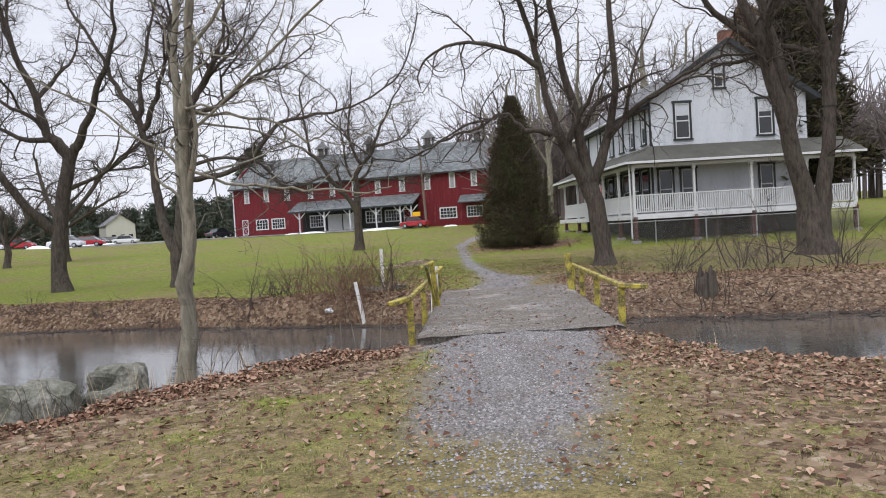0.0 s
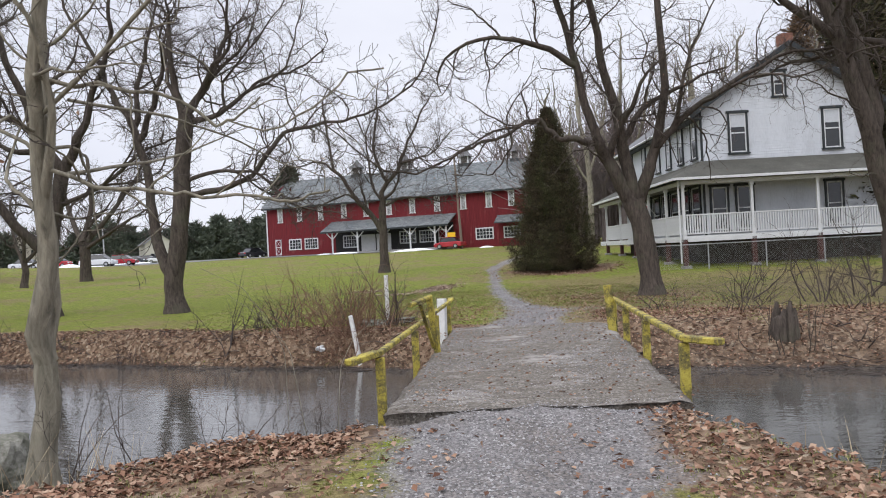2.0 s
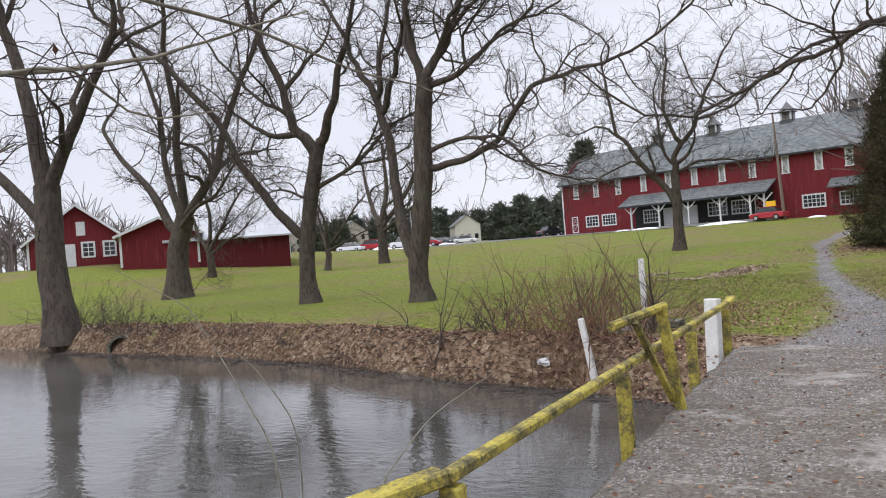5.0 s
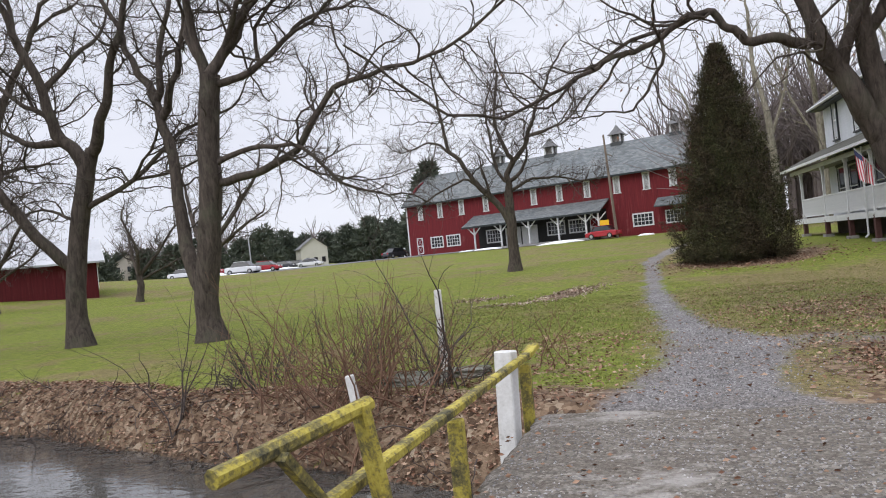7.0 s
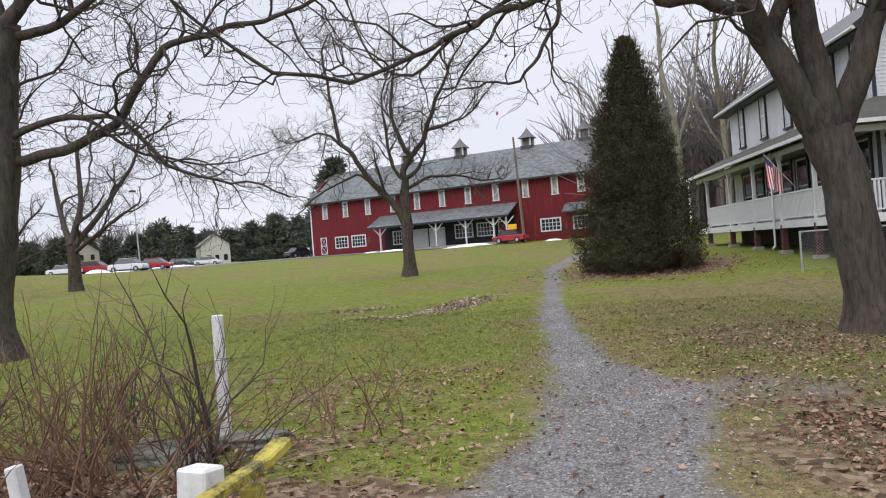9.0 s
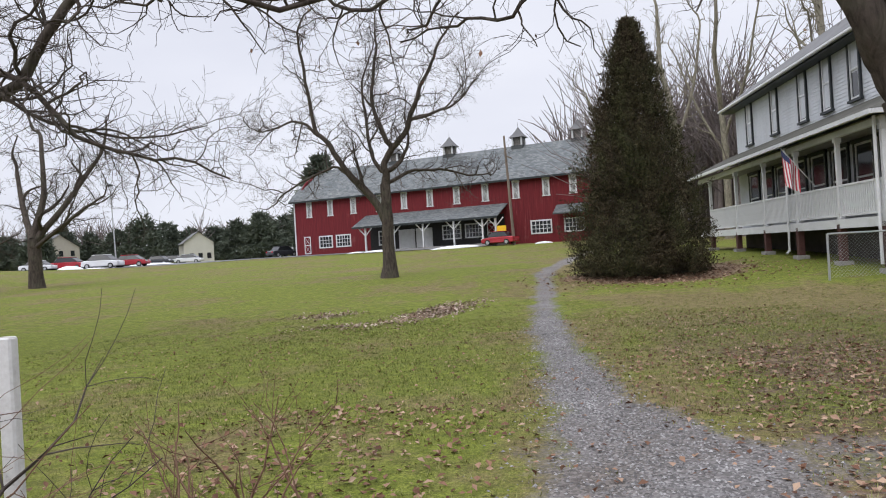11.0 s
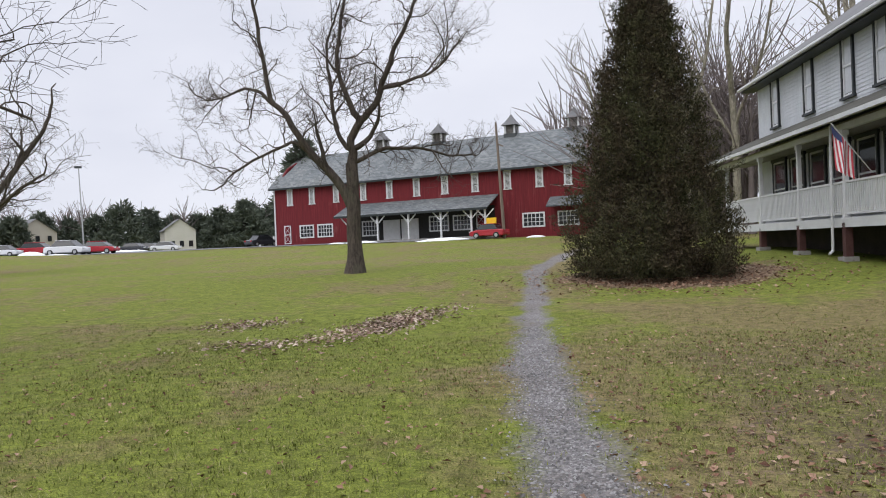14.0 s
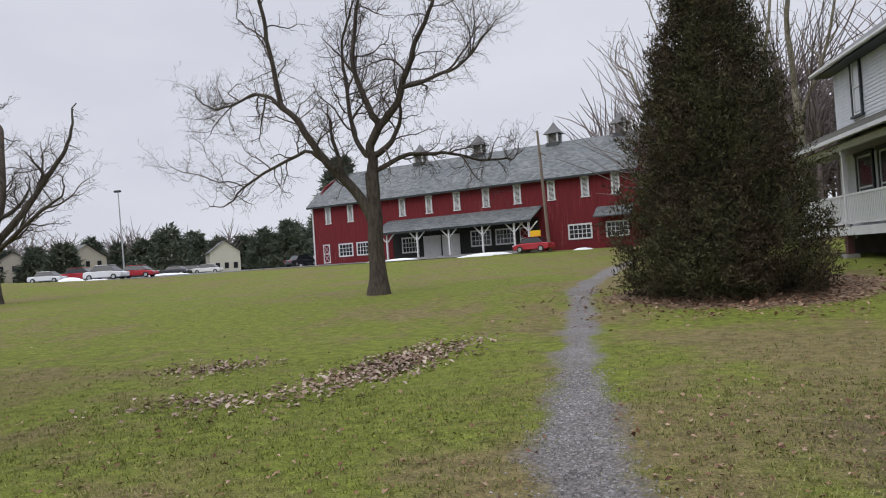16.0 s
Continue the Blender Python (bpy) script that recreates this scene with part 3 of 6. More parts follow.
def build_bridge():
    br = thing("footbridge", label="low footbridge with a crumbling gravel-strewn concrete deck over the stream", category="bridge")
    for x in (-0.3, 0.9, 2.1):
        part("girder", box(x - 0.12, x + 0.12, 9.6, 17.7, DECK_Z - 0.5, DECK_Z - 0.21), SHADOW_WOOD, br)
    for y in (9.75, 17.55):
        part("abutment", box(-0.75, 2.6, y - 0.3, y + 0.3, -1.6, DECK_Z - 0.51), CONCRETE, br, bevel=0.03)
    ys, us = np.linspace(9.75, 17.45, 132), np.linspace(0, 1, 58)
    v, f = [], []
    for i, y in enumerate(ys):
        a, b = deck_edges(y)
        rag = 0.05
        a, b = a + rag * noise.noise((y * 2.2, 1.0, 0)) + 0.03 * noise.noise((y * 7, 3.0, 0)), b + rag * noise.noise((y * 2.2, 5.0, 0)) + 0.03 * noise.noise((y * 7, 8.0, 0))
        row = [(a + 0.05, DECK_Z - 0.2)] + [(a + (b - a) * u, None) for u in us] + [(b - 0.05, DECK_Z - 0.2)]
        for k, (x, z) in enumerate(row):
            chip = 0.03 * max(0.0, 1 - min(x - a, b - x) / 0.12) if z is None else 0.0
            ye = y + (0.06 * noise.noise((x * 2.5, 0, 1.0)) if i in (0, 131) else 0.0)
            v.append((x, ye, deck_top(x, y) - chip if z is None else z))
            if i and k:
                q, m = i * 60 + k, (i - 1) * 60 + k
                f.append((m - 1, m, q, q - 1))
    for i in (0, 131):
        ring = [i * 60 + k for k in range(60)]
        f.append(tuple(ring if i == 0 else ring[::-1]))
    f.append((0, 131 * 60, 131 * 60 + 59, 59))
    child("deck_slab", mesh_of("deck_slab", v, f, DECK, True), br, "concrete slab covered in packed dirt and grit")
    return br


build_bridge()


def yellow_post(parent, x, y, top, bottom=-0.55, w=0.1, lean=(0, 0), name="post"):
    return part(name, beam(bmesh.new(), (x, y, bottom), (x + lean[0], y + lean[1], top), w, w), YELLOW, parent, bevel=0.012)


left_rail = thing("bridge_railing", label="low railing of flaking yellow timber with a broken upright", category="railing", group="bridge railings")
for x, y, top in ((-0.80, 10.45, 0.36), (-0.68, 13.1, 0.35), (-0.53, 15.4, 0.36), (-0.42, 17.45, 0.37)):
    yellow_post(left_rail, x, y, top)
part("handrail", beam(bmesh.new(), (-0.80, 10.4, 0.41), (-0.40, 17.6, 0.44), 0.075, 0.06), YELLOW, left_rail, "mossy yellow handrail", 0.012)
part("handrail", beam(bmesh.new(), (-0.83, 10.42, 0.41), (-1.06, 9.98, 0.38), 0.12, 0.07), YELLOW, left_rail, bevel=0.012)
part("handrail", beam(bmesh.new(), (-0.41, 17.55, 0.44), (-0.36, 17.74, 0.5), 0.11, 0.06), YELLOW, left_rail, bevel=0.012)
part("broken_upright", beam(bmesh.new(), (-0.42, 13.98, -0.16), (-0.51, 13.84, 0.81), 0.11, 0.05), YELLOW, left_rail, "leaning yellow board", 0.01)
part("broken_pipe", beam(bmesh.new(), (-0.49, 13.90, 0.79), (-0.72, 13.02, 0.73), 0.075, sides=8), YELLOW, left_rail, "loose yellow pipe rail")
part("brace", beam(bmesh.new(), (-0.60, 13.29, 0.73), (-0.48, 13.95, -0.02), 0.05, 0.04), YELLOW, left_rail, "rusty diagonal brace")

right_rail = thing("bridge_railing", label="low railing of flaking yellow timber with a tall end post", category="railing", group="bridge railings")
for x, y, top in ((2.50, 10.55, 0.36), (2.60, 12.9, 0.37), (2.68, 14.8, 0.38), (2.74, 16.3, 0.4)):
    yellow_post(right_rail, x, y, top)
yellow_post(right_rail, 2.66, 15.9, 0.72, w=0.12, lean=(-0.06, 0.1), name="tall_post")
part("handrail", beam(bmesh.new(), (2.50, 10.5, 0.41), (2.76, 16.5, 0.44), 0.095, 0.06), YELLOW, right_rail, "mossy yellow handrail", 0.012)
part("handrail", beam(bmesh.new(), (2.50, 10.52, 0.41), (2.80, 10.2, 0.40), 0.12, 0.07), YELLOW, right_rail, bevel=0.012)


def wooden_stake(name, base, top, w, label, taper=1.0):
    st = thing(name, base, label=label, category="post")
    d = Vector(top) - Vector(base)
    part("shaft", beam(bmesh.new(), (0, 0, -0.4), d, w, w * 0.8, tip=taper), WHITE_POST, st, bevel=0.012)
    return st


wooden_stake("white_post", (-0.56, 17.08, -0.55), (-0.53, 17.18, 0.54), 0.17, "stout square white painted post beside the bridge rail")
wooden_stake("leaning_stake", (-2.45, 18.6, -0.85), (-2.68, 18.6, 0.17), 0.13, "leaning weathered white stake at the water's edge", 0.8)
wooden_stake("white_stake", (-2.12, 20.6, -0.2), (-2.12, 20.6, 0.98), 0.1, "upright chipped white stake among brush", 0.95)

# ---------------------------------------------------------------- farmhouse
HX, HY, HA = 11.2, 38.9, 3.3
house = thing("farmhouse", (HX, HY, 0), HA, "two-storey white clapboard farmhouse with a raised wraparound porch", "house")
W, L = 8.8, 15.0  # gable width (local x) and length (local y)
WALL_TOP, FLOOR, APEX, OVER = 7.8, 1.6, 10.75, 0.6


def clapboard(wall, x_of, length, z0, z1, out, top=None, step=0.125):
    """Courses of lapped boards on a wall; x_of(s) gives the place along it, out its outward way."""
    z, bm = z0, bmesh.new()
    while z < z1 - 1e-6:
        zt = min(z + step, z1)
        a, b = (0, length) if top is None else top(zt)
        if b - a < 0.1:
            break
        lo = [Vector((*x_of(s), z)) + out * 0.022 for s in (a, b)]
        hi = [Vector((*x_of(s), zt)) + out * 0.004 for s in (a, b)]
        under = [Vector((*x_of(s), z)) for s in (a, b)]
        v = [bm.verts.new(p) for p in (lo[0], lo[1], hi[1], hi[0], under[0], under[1])]
        bm.faces.new((v[0], v[1], v[2], v[3]))
        bm.faces.new((v[4], v[5], v[1], v[0]))
        part("clapboard", bm, WHITE, wall)
        bm = bmesh.new()
        z = zt


def roof_z(s):
    return APEX - abs(s - W / 2) * (APEX - WALL_TOP) / (W / 2)


bm = bmesh.new()
slab(bm, 0, 0.2, 0, L, FLOOR, WALL_TOP)
wall = part("west_wall", bm, WHITE, house, "white lapped clapboard wall")
clapboard(wall, lambda s: (0, L - s), L, FLOOR, WALL_TOP, Vector((-1, 0, 0)))
prof = [(0.2, FLOOR), (W - 0.2, FLOOR), (W - 0.2, roof_z(W - 0.2) - 0.05), (W / 2, APEX - 0.05), (0.2, roof_z(0.2) - 0.05)]
for y0, y1 in ((L - 0.2, L), (0.0, 0.2)):
    bm = bmesh.new()
    a = [bm.verts.new((x, y0, z)) for x, z in prof]
    b = [bm.verts.new((x, y1, z)) for x, z in prof]
    bm.faces.new(a)
    bm.faces.new(b[::-1])
    for i in range(5):
        j = (i + 1) % 5
        bm.faces.new((a[j], a[i], b[i], b[j]))
    wall = part("gable_wall", bm, WHITE, house, "white lapped clapboard gable wall")
k = (APEX - WALL_TOP) / (W / 2)
clapboard(wall, lambda s: (s, 0), W, FLOOR, WALL_TOP, Vector((0, -1, 0)))
clapboard(wall, lambda s: (s, 0), W, WALL_TOP, APEX - 0.05, Vector((0, -1, 0)), top=lambda z: ((z - WALL_TOP) / k, W - (z - WALL_TOP) / k))
part("east_wall", box(W - 0.2, W, 0, L, FLOOR, WALL_TOP), WHITE, house)

for sgn in (0, 1):
    bm = bmesh.new()
    e = -OVER if sgn == 0 else W + OVER
    pts = [(e, roof_z(e)), (W / 2, APEX)]
    for dz in (0.14, 0.0):
        for y in (-0.45, L + 0.45):
            for x, z in pts:
                bm.verts.new((x, y, z + dz))
    bm.verts.ensure_lookup_table()
    q = bm.verts
    for f in ((0, 1, 3, 2), (4, 6, 7, 5), (0, 4, 5, 1), (2, 3, 7, 6), (0, 2, 6, 4), (1, 5, 7, 3)):
        bm.faces.new([q[i] for i in f])
    bmesh.ops.recalc_face_normals(bm, faces=bm.faces[:])
    part("roof_slope", bm, DARK_ROOF, house, "dark grey roof slope")
z_e = roof_z(-OVER)
part("soffit", box(-OVER + 0.05, 0, -0.4, L + 0.4, z_e - 0.09, z_e - 0.02), DARK_TRIM, house, "dark painted soffit")
part("gutter", beam(bmesh.new(), (-OVER - 0.06, -0.45, z_e + 0.02), (-OVER - 0.06, L + 0.45, z_e + 0.02), 0.13, sides=8), TRIM, house, "white eaves gutter")
for s in (0, 1):
    bm = bmesh.new()
    xa = -OVER if s == 0 else W + OVER
    beam(bm, (xa, -0.46, roof_z(xa) + 0.03), (W / 2, -0.46, APEX + 0.03), 0.05, 0.24)
    part("barge_board", bm, DARK_TRIM, house, "dark barge board")
part("corner_board", box(-0.03, 0.09, -0.03, 0.0, FLOOR, WALL_TOP), DARK_TRIM, house)
part("chimney", box(W / 2 + 0.5, W / 2 + 1.1, 1.4, 2.0, APEX - 0.7, APEX + 1.0), simple("red brick", [(0.3, (0.16, 0.07, 0.05)), (0.7, (0.28, 0.14, 0.10))], 4, 30), house, "red brick chimney")


# pale pane that fills the upper share of some house windows
PALE_PANE = simple("pale window pane", [(0.3, (0.42, 0.44, 0.47)), (0.7, (0.56, 0.58, 0.61))], 1.5, 12, 0.12, 0.5, strength=0.02)


def sash_window(parent, at, w, h, axis="x", name="window", pale_part=0.0):
    """A sash window with dark casing on the wall's face; at: middle of its sill; axis: the way along the wall."""
    win = child(name, None, parent)
    win.matrix_basis = Matrix.Translation(at) @ (Matrix.Identity(4) if axis == "x" else Matrix.Rotation(radians(-90), 4, "Z"))
    part("pane", box(-w / 2, w / 2, -0.015, -0.005, 0, h * (1 - pale_part)), DARK_GLASS, win)
    if pale_part:
        part("blind_pane", box(-w / 2, w / 2, -0.015, -0.005, h * (1 - pale_part), h), PALE_PANE, win, "pale upper pane")
    bm = bmesh.new()
    for x in (-w / 2, w / 2):
        slab(bm, x - 0.045, x + 0.045, -0.075, 0.0, -0.02, h + 0.02)
    slab(bm, -w / 2 - 0.1, w / 2 + 0.1, -0.1, 0.0, h + 0.02, h + 0.14)
    slab(bm, -w / 2 - 0.1, w / 2 + 0.1, -0.11, 0.0, -0.1, -0.02)
    part("casing", bm, DARK_TRIM, win, "dark green window casing")
    bm = bmesh.new()
    for x in (-w / 2 + 0.085, w / 2 - 0.085):
        slab(bm, x - 0.025, x + 0.025, -0.05, -0.016, 0, h)
    for z in (0.03, h / 2, h - 0.03):
        slab(bm, -w / 2 + 0.11, w / 2 - 0.11, -0.052, -0.016, z - 0.03, z + 0.03)
    part("sash", bm, TRIM, win, "white sash frame")
    return win


for y in (0.85, 2.9, 4.95, 7.0, 9.9, 13.0):
    sash_window(house, (-0.022, y, 5.5), 0.72, 1.9, "y", pale_part=0.95 if y > 4 else 0.55)
for x, w, z, h in ((1.83, 0.9, 5.62, 1.9), (6.45, 0.9, 5.62, 1.9), (3.95, 0.62, 8.3, 1.15)):
    sash_window(house, (x, -0.022, z), w, h, "x", pale_part=0.35)
# west row widened and multiplied so dark glass stands in for porch shade
for y in (0.95, 2.6, 4.3, 6.0, 7.7, 9.4, 11.1, 12.8):
    sash_window(house, (-0.022, y, FLOOR + 0.3), 1.25, 2.15, "y", "porch_window")
for x in (0.75, 2.0, 6.4):
    sash_window(house, (x, -0.022, FLOOR + 0.25), 0.85, 2.1, "x", "porch_window")

# wraparound porch, one unit with the house
PD = 1.6
bm = bmesh.new()
slab(bm, -PD, 0, -PD, L + 1.4, FLOOR - 0.12, FLOOR)
slab(bm, 0, W + PD, -PD, 0, FLOOR - 0.12, FLOOR)
part("porch_floor", bm, FOUNDATION, house, "grey painted porch floor")
bm = bmesh.new()
slab(bm, -PD - 0.03, -PD, -PD - 0.03, L + 1.4, FLOOR - 0.25, FLOOR + 0.02)
slab(bm, -PD, W + PD, -PD - 0.03, -PD, FLOOR - 0.25, FLOOR + 0.02)
part("porch_fascia", bm, TRIM, house, "white porch skirt board")
EAVE, TOPZ, PO = 4.3, 5.2, PD + 0.4
outer = [(-PO, L + 1.6, EAVE), (-PO, -PO, EAVE), (W + PO, -PO, EAVE)]
inner = [(0.0, L + 1.6, TOPZ), (0.0, 0.0, TOPZ), (W + PO, 0.0, TOPZ)]
bm = bmesh.new()
for dz in (0.09, 0.0):
    for p in outer + inner:
        bm.verts.new((p[0], p[1], p[2] + dz))
bm.verts.ensure_lookup_table()
q = bm.verts
for f in ((0, 1, 4, 3), (1, 2, 5, 4), (6, 9, 10, 7), (7, 10, 11, 8), (0, 6, 7, 1), (1, 7, 8, 2), (0, 3, 9, 6), (2, 8, 11, 5)):
    bm.faces.new([q[i] for i in f])
bmesh.ops.recalc_face_normals(bm, faces=bm.faces[:])
part("porch_roof", bm, PORCH_ROOF, house, "sagging grey porch roof")
bm = bmesh.new()
slab(bm, -PD, 0, -PD, L + 1.4, EAVE - 0.08, EAVE - 0.04)
slab(bm, 0, W + PD, -PD, 0, EAVE - 0.08, EAVE - 0.04)
part("porch_ceiling", bm, FOUNDATION, house, "grey porch ceiling")
bm = bmesh.new()
beam(bm, (-PO - 0.03, L + 1.6, EAVE), (-PO - 0.03, -PO - 0.03, EAVE), 0.12, 0.12)
beam(bm, (-PO, -PO - 0.03, EAVE), (W + PO, -PO - 0.03, EAVE), 0.12, 0.12)
part("porch_gutter", bm, TRIM, house, "white porch gutter")
bm = bmesh.new()
slab(bm, -PD - 0.02, -PD + 0.12, -PD, L + 1.4, EAVE - 0.26, EAVE - 0.08)
slab(bm, -PD + 0.12, W + PD, -PD - 0.02, -PD + 0.12, EAVE - 0.26, EAVE - 0.08)
part("porch_beam", bm, TRIM, house, "white porch beam")
west_posts, south_posts = (2.7, 5.8, 8.9, 12.3, 16.2), (3.3, 6.4, 9.4, 12.0)
post_at = [(-PD + 0.07, -PD + 0.07)] + [(-PD + 0.07, -PD + y) for y in west_posts] + [(-PD + x, -PD + 0.07) for x in south_posts]
for x, y in post_at:
    bm = box(x - 0.06, x + 0.06, y - 0.06, y + 0.06, FLOOR, EAVE - 0.26)
    slab(bm, x - 0.09, x + 0.09, y - 0.09, y + 0.09, EAVE - 0.4, EAVE - 0.262)
    slab(bm, x - 0.085, x + 0.085, y - 0.085, y + 0.085, FLOOR, FLOOR + 0.3)
    part("porch_post", bm, TRIM, house, "slim white porch post")
    gz = float(ground_z(HX + x, HY + y))
    part("pier", box(x - 0.1, x + 0.1, y - 0.1, y + 0.1, gz, FLOOR - 0.125), BROWN_POST, house, "brown wooden pier")
    part("footing", box(x - 0.2, x + 0.2, y - 0.2, y + 0.2, gz - 0.3, gz + 0.12), FOUNDATION, house)


def railing_run(a, b, along):
    bm = bmesh.new()
    if along == "y":
        slab(bm, -PD + 0.03, -PD + 0.11, a, b, FLOOR + 0.98, FLOOR + 1.04)
        slab(bm, -PD + 0.04, -PD + 0.10, a, b, FLOOR + 0.1, FLOOR + 0.15)
    else:
        slab(bm, a, b, -PD + 0.03, -PD + 0.11, FLOOR + 0.98, FLOOR + 1.04)
        slab(bm, a, b, -PD + 0.04, -PD + 0.10, FLOOR + 0.1, FLOOR + 0.15)
    rail = part("railing", bm, TRIM, house, "white porch railing")
    n = int((b - a) / 0.115)
    step = (b - a) / n
    me = bpy.data.meshes.new("baluster")
    tmp = box(-0.028, 0.028, -0.028, 0.028, FLOOR + 0.15, FLOOR + 0.98)
    tmp.to_mesh(me)
    tmp.free()
    me.materials.append(TRIM)
    for i in range(n):
        s = a + (i + 0.5) * step
        child("baluster", me, rail, at=Matrix.Translation((-PD + 0.07, s, 0) if along == "y" else (s, -PD + 0.07, 0)))


edges_y = [-PD + 0.1] + [-PD + y for y in west_posts]
for a, b in zip(edges_y, edges_y[1:]):
    railing_run(a + 0.07, b - 0.07, "y")
edges_x = [-PD + 0.1] + [-PD + x for x in south_posts]
for a, b in zip(edges_x, edges_x[1:]):
    railing_run(a + 0.07, b - 0.07, "x")
bm = box(0.1, W - 0.1, 0.1, 0.4, -0.2, FLOOR)
slab(bm, 0.1, 0.4, 0.4, L - 0.1, -0.2, FLOOR)
part("foundation_wall", bm, SHADOW_WOOD, house, "dark recessed foundation wall")
bm = bmesh.new()
beam(bm, (-PD - 0.12, 4.6, EAVE - 0.05), (-PD - 0.12, 4.7, FLOOR - 0.9), 0.075, sides=8)
beam(bm, (-PD - 0.12, 4.7, FLOOR - 0.9), (-PD - 0.26, 4.6, FLOOR - 1.0), 0.075, sides=8)
part("downpipe", bm, TRIM, house, "white downpipe")
bm = bmesh.new()
beam(bm, (-PD - 0.12, -PD + 0.1, EAVE - 0.05), (-PD - 0.12, -PD + 0.1, 0.35), 0.085, sides=8)
part("downpipe", bm, TRIM, house, "white downpipe")

# flag on a slanting staff at the porch
FLX, FLY = HX - 1.85, HY + 2.6
flag = thing("house_flag", (FLX, FLY, 0), 0, "red and white striped flag with navy corner hanging from porch", "flag")
part("staff", beam(bmesh.new(), (0.22, 0.2, 2.75), (-0.95, -0.35, 4.0), 0.03, sides=8), TRIM, flag, "white flag staff")


def cloth(u0, u1, v0, v1, mat, label):
    """A hanging piece of the flag: u runs down the fly, v across the stripes."""
    nu, nv = 10, 2
    pts, faces = [], []
    for i in range(nu + 1):
        for j in range(nv + 1):
            u, v = u0 + (u1 - u0) * i / nu, v0 + (v1 - v0) * j / nv
            fold = 0.09 * math.sin(v * 9 + u * 2.0) * (0.35 + u)
            pts.append((-0.95 + 0.62 * v * (1 - 0.25 * u) + 0.12 * u, -0.35 + 0.29 * v + fold, 3.98 - 0.66 * v * (1 - 0.55 * u) - 1.15 * u - 0.05 * math.sin(v * 6) * u))
    for i in range(nu):
        for j in range(nv):
            a = i * (nv + 1) + j
            faces.append((a, a + 1, a + nv + 2, a + nv + 1))
    me = mesh_of("cloth", pts, faces, mat, True)
    ob = child("stripe" if mat is not FLAG_BLUE else "canton", me, flag, label)
    return ob


for i in range(13):
    v0, v1 = i / 13, (i + 1) / 13
    cloth(0.2 if i < 6 else 0.0, 1.0, v0, v1, FLAG_RED if i % 2 == 0 else FLAG_WHITE, "")
cloth(0.0, 0.2, 0.0, 6 / 13, FLAG_BLUE, "navy corner")

# chain-link fence in front of the porch
fence = thing("chain_link_fence", (8.0, 36.6, 0), 0, "low grey chain-link fence in front of the porch", "fence")
for i in range(6):
    gz = float(ground_z(8.0 + 2.6 * i, 36.6))
    part("fence_post", beam(bmesh.new(), (2.6 * i, 0, gz - 0.3), (2.6 * i, 0, gz + 1.2), 0.06, sides=8), STEEL, fence)
gz = float(ground_z(10, 36.6))
part("top_rail", beam(bmesh.new(), (0, 0, gz + 1.16), (13, 0, gz + 1.16), 0.045, sides=6), STEEL, fence)
soup = Soup()
for k in np.arange(-1.1, 13.0, 0.09):
    a, b = max(k, 0), min(k + 1.1, 13.0)
    soup.tube([(a, 0.02, gz + 0.04 + (a - k)), (b, 0.02, gz + 0.04 + (b - k))], [0.0026, 0.0026], 3)
    soup.tube([(a, 0.026, gz + 1.14 - (a - k)), (b, 0.026, gz + 1.14 - (b - k))], [0.0026, 0.0026], 3)
child("mesh_wire", soup.mesh("mesh_wire", STEEL), fence, "woven wire mesh")

# ---------------------------------------------------------------- long red barn
BX, BY, BZ = -32.3, 109.9, 2.1
BA = -(90 - 71)
barn = thing("red_barn", (BX, BY, BZ), BA, "long two-storey red barn with slate roof and cupolas", "barn")
BL_, BD, BH, BR = 40.2, 12.0, 7.3, 4.35  # length, depth, eave height, roof rise
bm = box(0, BL_, 0, 0.25, -1.0, BH)
part("front_wall", bm, BARN_RED, barn, "red vertical board wall")
for x0 in (0.0, BL_ - 0.25):
    bm = bmesh.new()
    prof = [(0.25, -1.0), (BD, -1.0), (BD, BH), (BD * 0.78, BH + BR * 0.62), (BD / 2, BH + BR - 0.1), (BD * 0.22, BH + BR * 0.62), (0.25, BH)]
    a = [bm.verts.new((x0, y, z)) for y, z in prof]
    b = [bm.verts.new((x0 + 0.25, y, z)) for y, z in prof]
    bm.faces.new(a)
    bm.faces.new(b[::-1])
    for i in range(len(prof)):
        j = (i + 1) % len(prof)
        bm.faces.new((a[i], b[i], b[j], a[j]))
    bmesh.ops.recalc_face_normals(bm, faces=bm.faces[:])
    part("gable_wall", bm, BARN_RED, barn)
part("back_wall", box(0.25, BL_ - 0.25, BD - 0.25, BD, -1.0, BH), BARN_RED, barn)


def roof_sheet(parent, profile, x0, x1, thick=0.15, name="roof", label="grey slate roof", mat=SLATE):
    """A roof swept along x over a profile of (y, z), with shingles laid along its slope."""
    v, uv, f = [], [], []
    run = 0.0
    for i, (y, z) in enumerate(profile):
        if i:
            run += math.hypot(y - profile[i - 1][0], z - profile[i - 1][1])
        for x in (x0, x1):
            v += [(x, y, z + thick), (x, y, z)]
            uv += [(x, run), (x, run)]
    for i in range(len(profile) - 1):
        a, b = 4 * i, 4 * i + 4
        f += [(a, a + 2, b + 2, b), (a + 1, b + 1, b + 3, a + 3), (a, b, b + 1, a + 1), (a + 2, a + 3, b + 3, b + 2)]
    e = 4 * (len(profile) - 1)
    f += [(0, 1, 3, 2), (e, e + 2, e + 3, e + 1)]
    return child(name, mesh_of(name, v, f, mat, uv=uv), parent, label)


